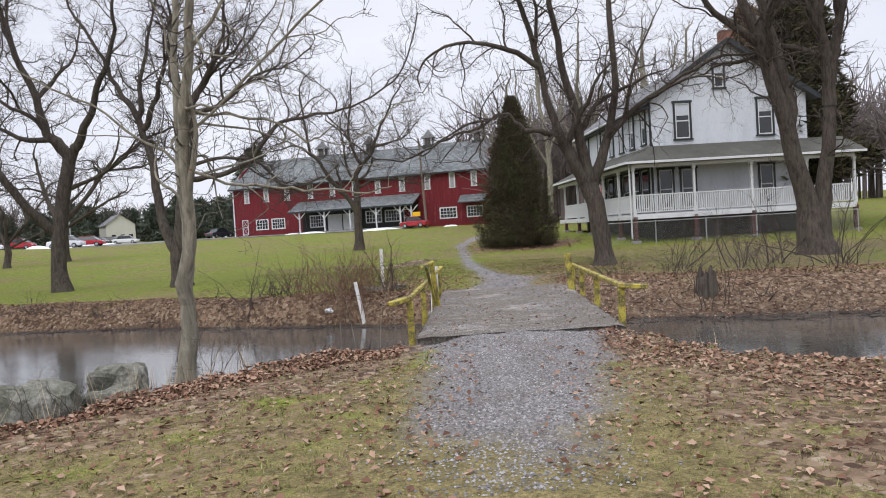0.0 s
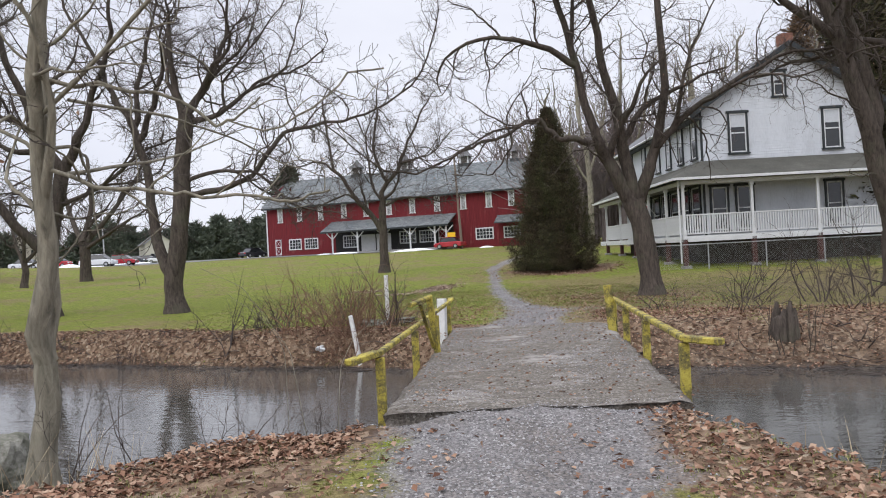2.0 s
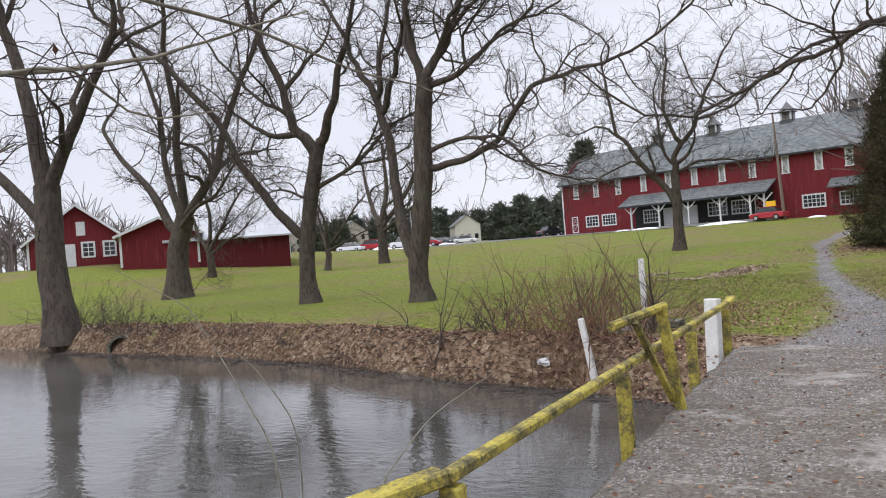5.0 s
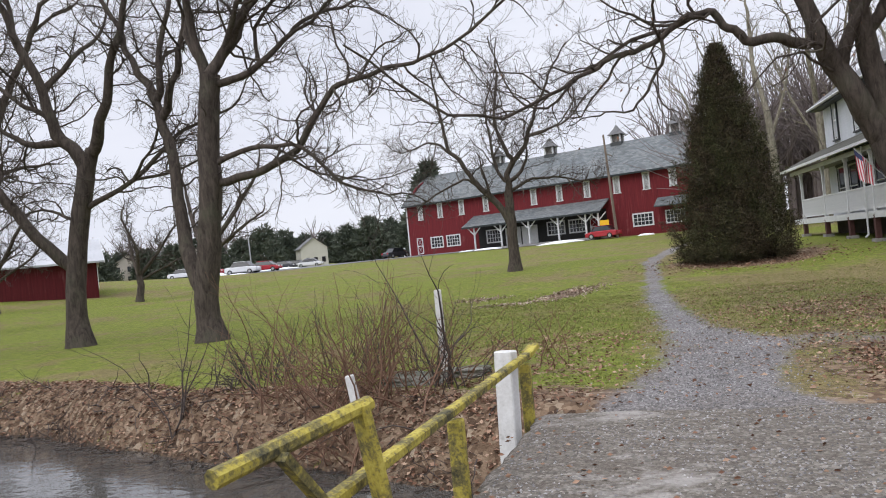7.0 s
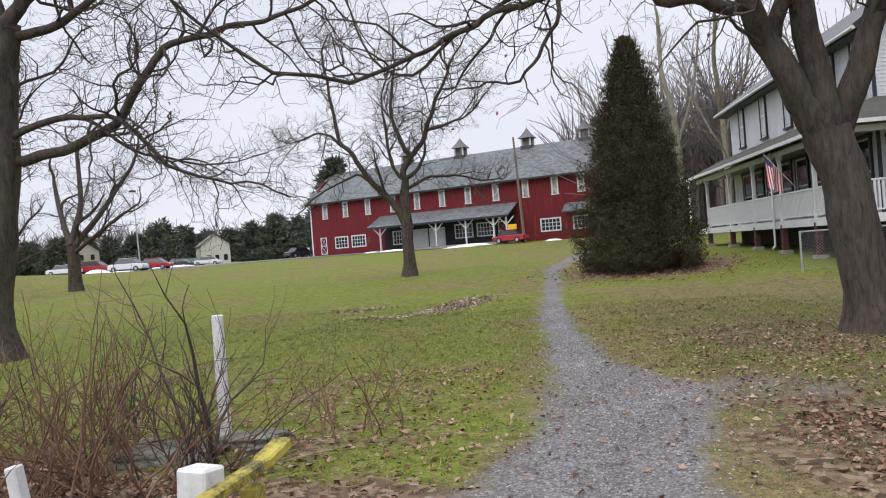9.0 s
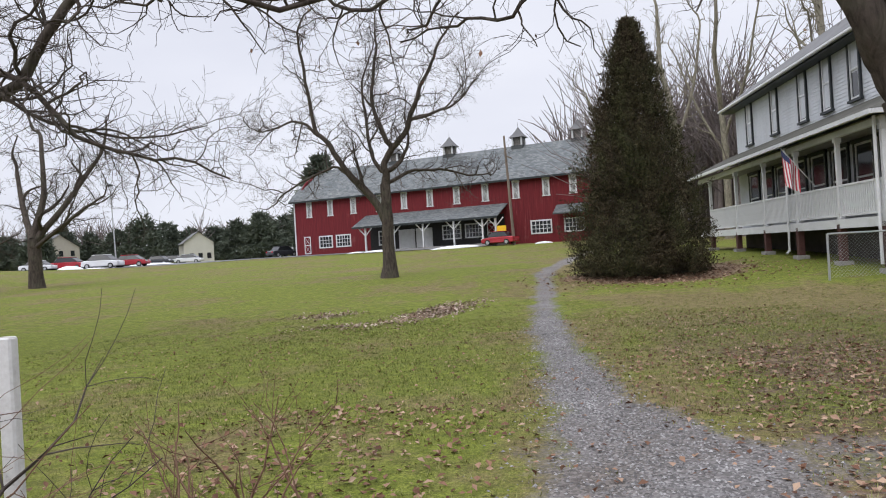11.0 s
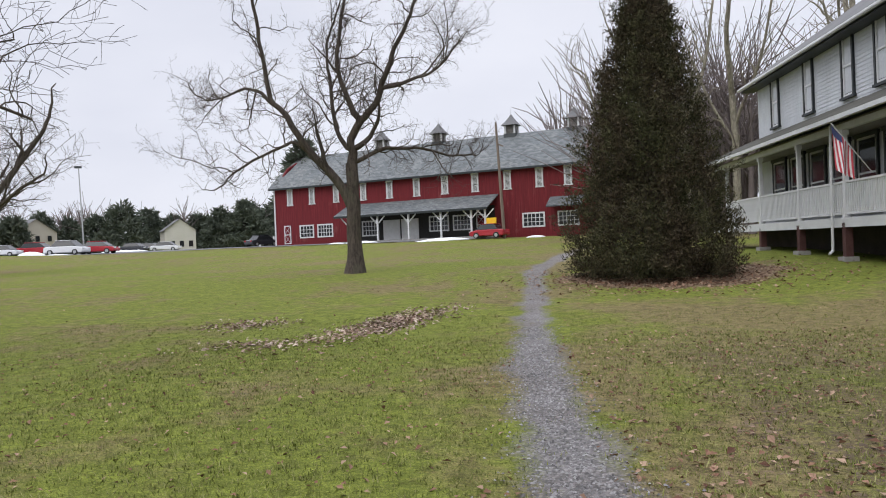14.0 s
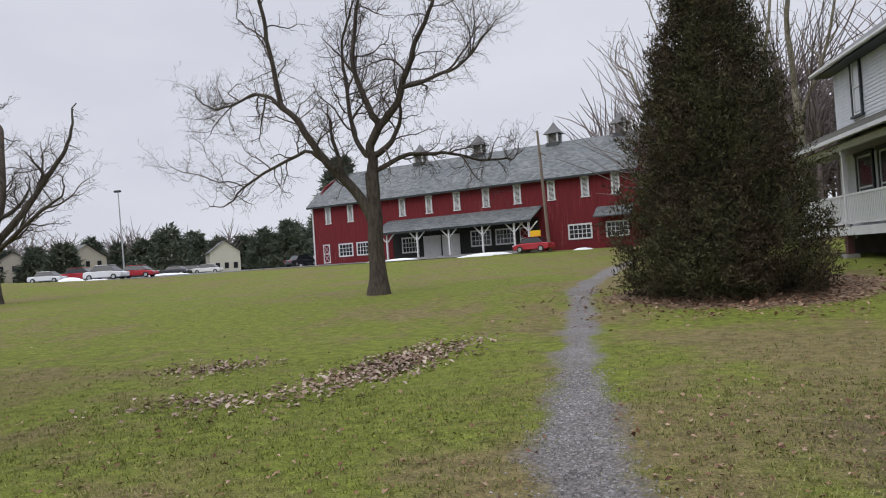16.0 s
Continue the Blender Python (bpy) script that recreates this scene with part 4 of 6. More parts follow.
roof_sheet(barn, [(-0.6, BH - 0.25), (0.6, BH + 0.75), (BD / 2, BH + BR)], -0.5, BL_ + 0.5)
roof_sheet(barn, [(BD / 2, BH + BR), (BD - 0.6, BH + 0.75), (BD + 0.6, BH - 0.25)], -0.5, BL_ + 0.5)
part("eaves_board", box(-0.4, BL_ + 0.4, -0.63, -0.6, BH - 0.32, BH - 0.1), DARK_TRIM, barn)
part("corner_board", box(-0.06, 0.14, -0.05, 0.0, -0.2, BH - 0.15), TRIM, barn, "white corner board")


def barn_upper_window(x):
    win = child("upper_window", None, barn, "tall white louvred window")
    win.matrix_basis = Matrix.Translation((x, 0, 5.05))
    bm = bmesh.new()
    slab(bm, -0.42, -0.26, -0.08, 0.0, 0, 1.8)
    slab(bm, 0.26, 0.42, -0.08, 0.0, 0, 1.8)
    slab(bm, -0.5, 0.5, -0.09, 0.0, -0.1, 0.0)
    # a low arched head
    v = [bm.verts.new((px, py, pz)) for py in (-0.09, 0.0) for px, pz in ((-0.52, 1.8), (0.52, 1.8), (0.4, 1.95), (0, 2.05), (-0.4, 1.95))]
    bm.faces.new(v[:5])
    bm.faces.new(v[5:][::-1])
    for i in range(5):
        j = (i + 1) % 5
        bm.faces.new((v[j], v[i], v[5 + i], v[5 + j]))
    part("frame", bm, TRIM, win)
    bm = bmesh.new()
    for i in range(14):
        z = 0.06 + i * 0.125
        slab(bm, -0.26, 0.26, -0.05, -0.02, z, z + 0.06)
    part("louvre_panel", bm, TRIM, win)
    # dark sheet painted as the shade seen between the louvres
    part("backing", box(-0.26, 0.26, -0.018, -0.004, 0, 1.8), SHADOW_WOOD, win)


for x in (2.5, 5.9, 9.5, 13.4, 17.0, 20.6, 24.2, 27.9, 31.7, 35.3, 38.4):
    barn_upper_window(x)


def barn_window(parent, x, z, w, h, y=0.0, name="window"):
    win = child(name, None, parent)
    win.matrix_basis = Matrix.Translation((x, y, z))
    part("pane", box(0, w, -0.02, -0.006, 0, h), DARK_GLASS, win)
    bm = bmesh.new()
    slab(bm, -0.16, 0.0, -0.07, 0.0, -0.16, h + 0.16)
    slab(bm, w, w + 0.16, -0.07, 0.0, -0.16, h + 0.16)
    slab(bm, 0.0, w, -0.07, 0.0, -0.16, 0.0)
    slab(bm, 0.0, w, -0.07, 0.0, h, h + 0.16)
    part("frame", bm, TRIM, win, "wide white window frame")
    bm = bmesh.new()
    n = max(2, round(w / 0.42))
    for i in range(1, n):
        slab(bm, w * i / n - 0.03, w * i / n + 0.03, -0.05, -0.021, 0, h)
    for i in (1, 2):
        slab(bm, 0, w, -0.055, -0.0505, h * i / 3 - 0.03, h * i / 3 + 0.03)
    part("glazing_bars", bm, TRIM, win)


for x, z, w, h in ((4.0, 1.0, 1.85, 1.3), (6.7, 1.0, 2.0, 1.3), (33.4, 0.95, 2.2, 1.25), (37.3, 0.95, 2.0, 1.25), (13.2, 0.85, 2.0, 1.5), (22.2, 1.0, 2.2, 1.45), (25.2, 1.0, 2.0, 1.4)):
    barn_window(barn, x, z, w, h)


def cross_door(x, w, h, mat=BARN_RED, z=0.2):
    d = child("plank_door", None, barn, "red door with white cross bracing")
    d.matrix_basis = Matrix.Translation((x, 0, z))
    part("leaf", box(0, w, -0.05, -0.004, 0, h), mat, d)
    bm = bmesh.new()
    slab(bm, 0, 0.12, -0.08, -0.051, 0, h)
    slab(bm, w - 0.12, w, -0.08, -0.051, 0, h)
    for zz in (0.0, h / 2 - 0.06, h - 0.12):
        slab(bm, 0.12, w - 0.12, -0.08, -0.051, zz, zz + 0.12)
    for z0, z1 in ((0.12, h / 2 - 0.06), (h / 2 + 0.06, h - 0.12)):
        beam(bm, (0.12, -0.062, z0), (w - 0.12, -0.062, z1), 0.1, 0.02)
        beam(bm, (0.12, -0.058, z1), (w - 0.12, -0.058, z0), 0.1, 0.02)
    part("bracing", bm, TRIM, d)


cross_door(1.45, 1.05, 2.3)
cross_door(27.9, 1.2, 2.3)
d = child("double_door", None, barn, "white sliding double door")
for x in (16.0, 18.45):
    part("leaf", box(x, x + 2.25, -0.08, -0.004, 0.15, 2.45), TRIM, d)

# porch along the barn's front
porch = child("barn_porch", None, barn, "lean-to porch with slate roof on braced white posts")
PX0, PX1, PDP = 11.3, 30.6, 3.0
# black sheet standing in for the shade under the porch roof
part("dark_back", box(PX0 + 0.5, PX1 - 0.5, -0.004, -0.002, 0.0, 3.4), BLACK, porch, "black sheet painted as shade under the porch")
roof_sheet(porch, [(-PDP - 0.3, 2.95), (-0.004, 4.45)], PX0, PX1, 0.12, "porch_roof", "grey slate porch roof")
part("fascia", box(PX0, PX1, -PDP - 0.33, -PDP - 0.3, 2.82, 3.07), DARK_TRIM, porch)
part("porch_slab", box(PX0 + 0.3, PX1 - 0.3, -PDP - 0.2, -0.01, -0.6, 0.1), FOUNDATION, porch)
for x in (13.0, 17.0, 21.0, 25.0, 28.6, 30.2):
    bm = box(x - 0.09, x + 0.09, -PDP, -PDP + 0.18, 0.1, 2.9)
    for s in (-1, 1):
        beam(bm, (x + s * 0.09, -PDP + 0.09, 2.0), (x + s * 0.95, -PDP + 0.09, 2.86), 0.11, 0.11)
    part("braced_post", bm, TRIM, porch, "white post with angled braces")
part("porch_beam", box(PX0 + 0.2, PX1 - 0.2, -PDP, -PDP + 0.18, 2.9, 3.05), TRIM, porch)
lean = child("lean_to_hood", None, barn, "small slate hood over the doorway")
roof_sheet(lean, [(-1.6, 2.75), (-0.004, 3.75)], 36.4, 40.1, 0.12, "hood_roof", "grey slate hood")


def cupola(x):
    c = child("cupola", None, barn, "louvred cupola with pointed slate cap and finial")
    c.matrix_basis = Matrix.Translation((x, BD / 2, BH + BR - 0.3)) @ Matrix.Diagonal((0.95, 0.95, 0.8, 1))
    part("base", box(-0.75, 0.75, -0.75, 0.75, 0, 0.55), SLATE, c)
    for sx in (-0.6, 0.6):
        for sy in (-0.6, 0.6):
            part("corner_post", box(sx - 0.09, sx + 0.09, sy - 0.09, sy + 0.09, 0.55, 1.75), TRIM, c)
    bm = bmesh.new()
    for i in range(7):
        slab(bm, -0.51, 0.51, -0.55, 0.55, 0.62 + i * 0.16, 0.69 + i * 0.16)
    part("louvre_panel", bm, FOUNDATION, c)
    # dark block in place of the cupola's unlit hollow
    part("louvre_core", box(-0.5, 0.5, -0.5, 0.5, 0.55, 1.75), SHADOW_WOOD, c)
    bm = bmesh.new()
    lv = [(1.0, 1.75), (0.62, 2.25), (0.3, 2.8), (0.05, 3.35)]
    rings = [[bm.verts.new((r * a, r * b, z)) for a, b in ((-1, -1), (1, -1), (1, 1), (-1, 1))] for r, z in lv]
    for p, q in zip(rings, rings[1:]):
        for i in range(4):
            bm.faces.new((p[i], p[(i + 1) % 4], q[(i + 1) % 4], q[i]))
    bm.faces.new(rings[0][::-1])
    bm.faces.new(rings[-1])
    part("cap", bm, DARK_ROOF, c)
    part("finial", beam(bmesh.new(), (0, 0, 3.3), (0, 0, 4.2), 0.07, sides=6, tip=0.3), STEEL, c)


for x in (12.6, 20.7, 30.1, 37.6):
    cupola(x)

# ---------------------------------------------------------------- red outbuildings beyond the lawn
def gabled(name, at, turn, w, depth, eave, rise, label, roof=DARK_ROOF, windows=(), doors=(), hatch=False, base=-1.0):
    """A gabled red outbuilding whose gable looks along -y."""
    g = thing(name, at, turn, label, "barn", "red outbuildings")
    bm = bmesh.new()
    prof = [(0, base), (w, base), (w, eave), (w / 2, eave + rise), (0, eave)]
    a = [bm.verts.new((x, 0, z)) for x, z in prof]
    b = [bm.verts.new((x, depth, z)) for x, z in prof]
    bm.faces.new(a)
    bm.faces.new(b[::-1])
    for i in (0, 1, 4):
        j = (i + 1) % 5
        bm.faces.new((a[j], a[i], b[i], b[j]))
    bmesh.ops.recalc_face_normals(bm, faces=bm.faces[:])
    part("wall_shell", bm, BARN_RED, g)
    s = rise / (w / 2)
    for e in (0, 1):
        bm = bmesh.new()
        x0, x1 = (-0.5, w / 2) if e == 0 else (w + 0.5, w / 2)
        z0, z1 = eave - 0.5 * s, eave + rise
        for dz in (0.02, 0.16):
            for y in (-0.5, depth + 0.5):
                bm.verts.new((x0, y, z0 + dz)), bm.verts.new((x1, y, z1 + dz))
        bm.verts.ensure_lookup_table()
        q = bm.verts
        for f in ((0, 1, 3, 2), (4, 6, 7, 5), (0, 4, 5, 1), (2, 3, 7, 6), (0, 2, 6, 4), (1, 5, 7, 3)):
            bm.faces.new([q[i] for i in f])
        bmesh.ops.recalc_face_normals(bm, faces=bm.faces[:])
        part("roof_slope", bm, roof, g)
        part("barge_board", beam(bmesh.new(), (x0, -0.53, z0 + 0.05), (x1, -0.53, z1 + 0.05), 0.04, 0.2), TRIM, g)
    for x in (0.0, w):
        part("corner_board", box(x - 0.09, x + 0.09, -0.05, -0.003, 0, eave), TRIM, g)
    for x, z, ww, hh in windows:
        barn_window(g, x, z, ww, hh, -0.003)
    for x, ww, hh in doors:
        part("door", box(x, x + ww, -0.07, -0.003, 0.05, hh), TRIM, g, "white plank door")
    if hatch:
        bm = box(w / 2 - 0.05, w / 2 + 0.65, -0.06, -0.003, eave + 0.4, eave + 1.6)
        part("hatch", bm, TRIM, g, "small white hay hatch")
    return g


gabled("red_outbuilding", (-58.6, 45.8, 2.3), 52, 7.6, 14, 2.3, 3.0, "red gabled outbuilding with white door and windows", windows=((4.2, 0.9, 0.8, 1.1), (5.9, 0.9, 0.8, 1.1)), doors=((2.6, 1.0, 2.0),), hatch=True)
gabled("red_shed", (-48.0, 46.5, 1.9), 49, 5.8, 16, 2.5, 1.2, "low red shed with pale metal roof", TIN_ROOF)
gabled("red_shed", (-39.0, 56.0, 1.7), 134, 8.0, 9.5, 2.1, 1.7, "long low red shed with pale metal roof", TIN_ROOF)


# ---------------------------------------------------------------- trees
def sway(rng, start, way, length, segs, wander, lift):
    """A wandering polyline from start along way."""
    pts, d = [np.asarray(start, float)], np.asarray(way, float) / (np.linalg.norm(way) + 1e-9)
    kicks = rng.normal(size=(segs, 3)) * wander
    kicks[:, 2] += lift
    for _ in range(segs):
        d = d + kicks[_]
        d /= math.sqrt(d @ d)
        pts.append(pts[-1] + d * length / segs)
    return np.array(pts)


def offshoot(rng, d, spread):
    x, y, z = rng.normal(size=3)
    side = np.array((d[1] * z - d[2] * y, d[2] * x - d[0] * z, d[0] * y - d[1] * x))
    side /= math.sqrt(side @ side) + 1e-9
    return d * math.cos(spread) + side * math.sin(spread)


def spray(rng, wood, twigs, pts, rad, level, reach, tips, density=1.0, lift=0.05, droop=0.0, fine=0.005, clear=-9.0):
    """Crooked side branches along a limb, down to twigs."""
    steps = np.sqrt((np.diff(pts, axis=0) ** 2).sum(1))
    run = np.r_[0, np.cumsum(steps)]
    first = (0.14, 0.1, 0.15)[level]
    number = max(2, int(run[-1] * (1 - first) / ((0.4, 0.25, 0.17)[level] * max(0.6, (reach / 2.5, reach / 1.1, reach / 0.45)[level])) * density * rng.uniform(0.85, 1.15)))
    for k in range(number):
        s = first + (1 - first) * (k + rng.random()) / number
        i = min(int(np.searchsorted(run, s * run[-1])) - 1, len(steps) - 1)
        u = (s * run[-1] - run[i]) / (steps[i] + 1e-9)
        p = pts[i] * (1 - u) + pts[i + 1] * u
        d = (pts[i + 1] - pts[i]) / (steps[i] + 1e-9)
        r = rad[i] * (1 - u) + rad[i + 1] * u
        way = offshoot(rng, d, rng.uniform(0.6, 1.25))
        ln = reach * rng.uniform(0.3, 1.15) * (1.15 - 0.5 * s)
        r0 = min(r * 0.62, 0.012 * ln + fine)
        segs = (10, 5, 3)[level]
        path = sway(rng, p, way, ln, segs, (0.3, 0.33, 0.3)[level], lift - droop * (level + 1) * 0.5)
        if path[:, 2].min() < clear:
            continue
        rr = np.linspace(r0, max(r0 * 0.3, fine * 0.6), segs + 1)
        if level == 0:
            wood.tube(path, rr, 5)
        else:
            twigs.tube(path, rr, 3)
        if level < 2:
            spray(rng, wood, twigs, path, rr, level + 1, reach * (0.45 if level == 0 else 0.42), tips, density, lift, droop, fine, clear)
        else:
            tips.append(path[-1])


def limb_path(rng, pts, depth, steps=4):
    """Rounds a coarse limb a little, with bends and kinks where shoots have broken off."""
    pts = np.asarray(pts, float)
    t = np.arange(len(pts))
    tt = np.linspace(0, len(pts) - 1, (len(pts) - 1) * steps + 1)
    out = np.stack([np.interp(tt, t, pts[:, k]) for k in range(3)], 1)
    out[1:] += np.cumsum(rng.normal(size=out[1:].shape), 0) * depth * 0.6
    out[1:-1] += rng.normal(size=out[1:-1].shape) * depth * 1.5
    out[1:-1] = 0.22 * out[:-2] + 0.56 * out[1:-1] + 0.22 * out[2:]
    return out


def bare_tree(name, base, trunk, limbs, r0, label, seed, bark=BARK, reach=2.6, density=1.0, extend=3.5, lift=0.05, leafy=0.0, droop=0.0, flare=1.22, depth_spread=0.5, twig=TWIG, filler=4, fine=0.005, top=0.8, reaching=(), clear=-9.0):
    """A bare tree. trunk and limbs are coarse (x, z) courses in the upright plane of its base, with depth added."""
    rng = np.random.default_rng(seed)
    bx, by, bz = base
    tree = thing(name, (bx, by, bz), 0, label, "tree", "bare trees")
    wood, twigs, tips = Soup(), Soup(), []

    def local(course, k):
        out, off = [], 0.0
        turn = rng.uniform(-1, 1) * depth_spread
        x0, z0 = course[0]
        for x, z in course:
            out.append((x - bx, turn * (abs(x - x0) * 0.6 + (z - z0) * 0.35), z - bz))
        return limb_path(rng, out, k)

    courses = []
    tp = local(trunk, 0.02)
    tp[:, 1] *= 0.3
    rad = np.linspace(r0, r0 * top, len(tp))
    rad[0] *= flare
    rad[1] *= 1 + (flare - 1) * 0.4
    below = tp[0] + (tp[0] - tp[1]) * 0.0 + np.array([0, 0, -0.35])
    wood.tube(np.vstack([below, tp]), np.r_[rad[0] * 1.15, rad], 18, 0.055)
    for i, (course, r) in enumerate(limbs):
        p = local(course, 0.035)
        # a limb springs from the nearest wood that is there already
        have = np.vstack([tp] + [c for c, _ in courses])
        j = np.argmin(np.linalg.norm(have[:, [0, 2]] - p[0, [0, 2]], axis=1))
        p[:, 1] += have[j, 1] - p[0, 1]
        p[0] = have[j]
        d = p[-1] - p[-3]
        d[2] = max(d[2], -0.12 * np.linalg.norm(d))
        tail = sway(rng, p[-1], d, extend * rng.uniform(0.7, 1.2) * min(1.0, r / 0.13 + 0.15), 8, 0.24, lift)
        full = np.vstack([p, tail[1:]])
        rr = r * (1 - 0.88 * np.linspace(0, 1, len(full)) ** 0.8) + 0.006
        wood.tube(full, rr, 9, 0.04)
        courses.append((full, rr))
    for pts, r in reaching:
        p = limb_path(rng, np.asarray(pts) - np.array(base), 0.006, 5)
        rr = np.linspace(r, 0.006, len(p))
        wood.tube(p, rr, 7)
        for _ in range(7):
            j = rng.integers(len(p) // 3, len(p) - 1)
            q = sway(rng, p[j], offshoot(rng, (p[j] - p[j - 1]) / np.linalg.norm(p[j] - p[j - 1]), rng.uniform(0.4, 1.0)), rng.uniform(0.2, 0.6), 5, 0.2, -0.02)
            twigs.tube(q, np.linspace(rr[j] * 0.5, 0.0025, 6), 4)
    if filler:
        allp = [c for c in courses]
        for _ in range(filler):
            c, rr = allp[rng.integers(len(allp))]
            j = max(1, int(rng.uniform(0.1, 0.65) * len(c)))
            d = c[min(j + 1, len(c) - 1)] - c[j - 1]
            way = offshoot(rng, d / np.linalg.norm(d), rng.uniform(0.4, 0.9))
            p = sway(rng, c[j], way + np.array([0, 0, rng.uniform(-0.1, 0.5)]), extend * rng.uniform(0.8, 1.4), 11, 0.21, lift)
            if p[:, 2].min() < clear:
                continue
            q = np.linspace(rr[j] * 0.7, 0.01, len(p))
            wood.tube(p, q, 6)
            courses.append((p, q))
    if not droop:
        low = len(tp) // 2
        spray(rng, wood, twigs, tp[low:], rad[low:], 0, reach * 0.6, tips, density * 0.7, lift, droop, fine)
    for c, rr in courses:
        spray(rng, wood, twigs, c, rr, 0, reach, tips, density, lift, droop, fine, clear)
    child("trunk", wood.mesh("trunk", bark), tree)
    child("crown", twigs.mesh("crown", twig), tree, "bare twiggy crown")
    if leafy and tips:
        t = np.array(tips)
        keep = t[rng.random(len(t)) < leafy]
        if len(keep):
            s = Soup()
            leaves(s, keep, 0.032, rng, 0.6, 1.7, np.array([0, 0, -1.0]))
            child("leaves", s.mesh("leaves", DEAD_LEAF, False), tree, "few brown leaves clinging on")
    return tree


def gz(x, y):
    return float(ground_z(x, y))


bare_tree("lawn_tree", (-6.15, 48.7, gz(-6.15, 48.7)), [(-6.15, 0.45), (-6.1, 2.3), (-6.1, 3.7), (-6.08, 4.6)],
          [([(-6.2, 2.8), (-6.95, 4.4), (-7.6, 5.05), (-8.0, 5.8), (-8.6, 6.65), (-9.1, 7.2), (-9.2, 9.0), (-9.4, 10.7)], 0.19), ([(-6.05, 4.6), (-6.05, 5.2), (-5.7, 6.1), (-5.05, 6.75), (-4.6, 7.6), (-4.1, 8.5), (-3.5, 9.6)], 0.19),
           ([(-5.7, 6.1), (-6.05, 7.1), (-6.35, 8.6), (-6.05, 10.3)], 0.12), ([(-6.08, 5.0), (-6.55, 5.8), (-6.85, 7.4), (-6.95, 9.2)], 0.1), ([(-5.9, 4.5), (-4.75, 5.2), (-3.7, 5.2), (-2.55, 4.8)], 0.09), ([(-7.45, 4.9), (-8.25, 5.4), (-10.0, 4.85), (-10.9, 4.3)], 0.07), ([(-8.4, 6.5), (-9.2, 7.3), (-10.25, 7.7), (-11.4, 7.4)], 0.08), ([(-4.8, 7.2), (-3.6, 7.5), (-2.6, 7.8)], 0.08)],
          0.28, "spreading bare lawn tree with grey-brown bark", 11, reach=2.2, density=1.28, extend=2.4, filler=12, fine=0.006, lift=0.06, leafy=0.01, flare=1.5)
bare_tree("bank_tree", (-10.8, 28.0, gz(-10.8, 28)), [(-10.8, -0.1), (-10.85, 1.0), (-10.55, 2.4), (-10.3, 4.0), (-10.15, 5.7), (-10.05, 6.8)],
          [([(-10.9, 1.1), (-11.45, 2.45), (-11.65, 3.85), (-11.9, 5.6), (-12.2, 6.7), (-12.95, 7.7), (-13.5, 8.7), (-14.0, 9.7)], 0.22), ([(-12.0, 6.1), (-11.6, 7.3), (-11.2, 8.2), (-10.75, 9.2)], 0.13), ([(-12.2, 6.7), (-12.3, 7.9), (-11.95, 9.4)], 0.12),
           ([(-10.05, 6.7), (-10.3, 7.6), (-10.4, 9.1)], 0.17), ([(-10.0, 6.8), (-9.5, 7.6), (-8.9, 8.8)], 0.17), ([(-10.2, 3.95), (-8.85, 4.1), (-7.75, 4.6), (-7.05, 5.7), (-6.4, 6.15), (-5.45, 6.4), (-4.5, 6.5), (-3.3, 6.7)], 0.12), ([(-10.1, 4.5), (-8.55, 4.9), (-7.35, 4.55), (-6.25, 3.5)], 0.075), ([(-10.0, 6.6), (-8.8, 6.8), (-8.1, 7.5), (-7.25, 8.1)], 0.11)],
          0.33, "tall forked bare tree with dark ridged bark", 12, reach=2.4, extend=4.0, density=1.27, filler=9, flare=1.4, fine=0.0055, leafy=0.004)
bare_tree("bank_tree", (-16.25, 29.2, gz(-16.25, 29.2)), [(-16.22, -0.1), (-16.27, 1.5), (-15.95, 3.9), (-15.5, 5.6)],
          [([(-15.6, 5.4), (-16.4, 6.4), (-16.55, 7.8), (-17.1, 9.45), (-17.25, 10.8)], 0.22), ([(-15.5, 5.6), (-15.05, 6.2), (-14.4, 7.25), (-13.7, 8.8), (-13.2, 10.0)], 0.21), ([(-16.3, 2.1), (-17.35, 3.6), (-18.1, 5.05), (-18.7, 6.8), (-20.3, 9.1), (-22.6, 11.0)], 0.2), ([(-15.8, 5.3), (-17.0, 7.05), (-18.45, 7.7), (-19.7, 8.9)], 0.11), ([(-15.9, 4.0), (-14.2, 4.6), (-12.9, 5.9), (-12.0, 6.2)], 0.09), ([(-16.0, 3.6), (-17.2, 4.1), (-18.6, 4.2)], 0.05)],
          0.31, "bare tree with dark trunk dividing low", 13, reach=2.4, extend=4.0, density=1.25, filler=10, flare=1.4, fine=0.0055, leafy=0.006)
bare_tree("old_tree", (-30.5, 36.0, gz(-30.5, 36)), [(-30.5, 0.1), (-30.3, 2.9), (-29.8, 4.3)],
          [([(-30.45, 3.2), (-32.5, 6.0), (-34.5, 7.4), (-36.8, 9.8)], 0.27), ([(-29.8, 4.3), (-29.4, 7.7), (-28.7, 9.5), (-28.75, 12.3), (-27.7, 14.9)], 0.27), ([(-29.5, 4.3), (-27.3, 6.6), (-26.55, 8.7), (-25.0, 11.7), (-23.9, 14.1)], 0.26), ([(-30.0, 4.1), (-31.4, 7.1), (-31.7, 10.0), (-33.0, 13.1)], 0.22), ([(-30.6, 3.4), (-28.0, 4.6), (-26.0, 5.0), (-24.0, 6.2)], 0.13)],
          0.6, "broad old bare tree with massive short trunk", 14, reach=3.0, extend=4.2, density=1.1, filler=11, fine=0.0085, flare=1.35)
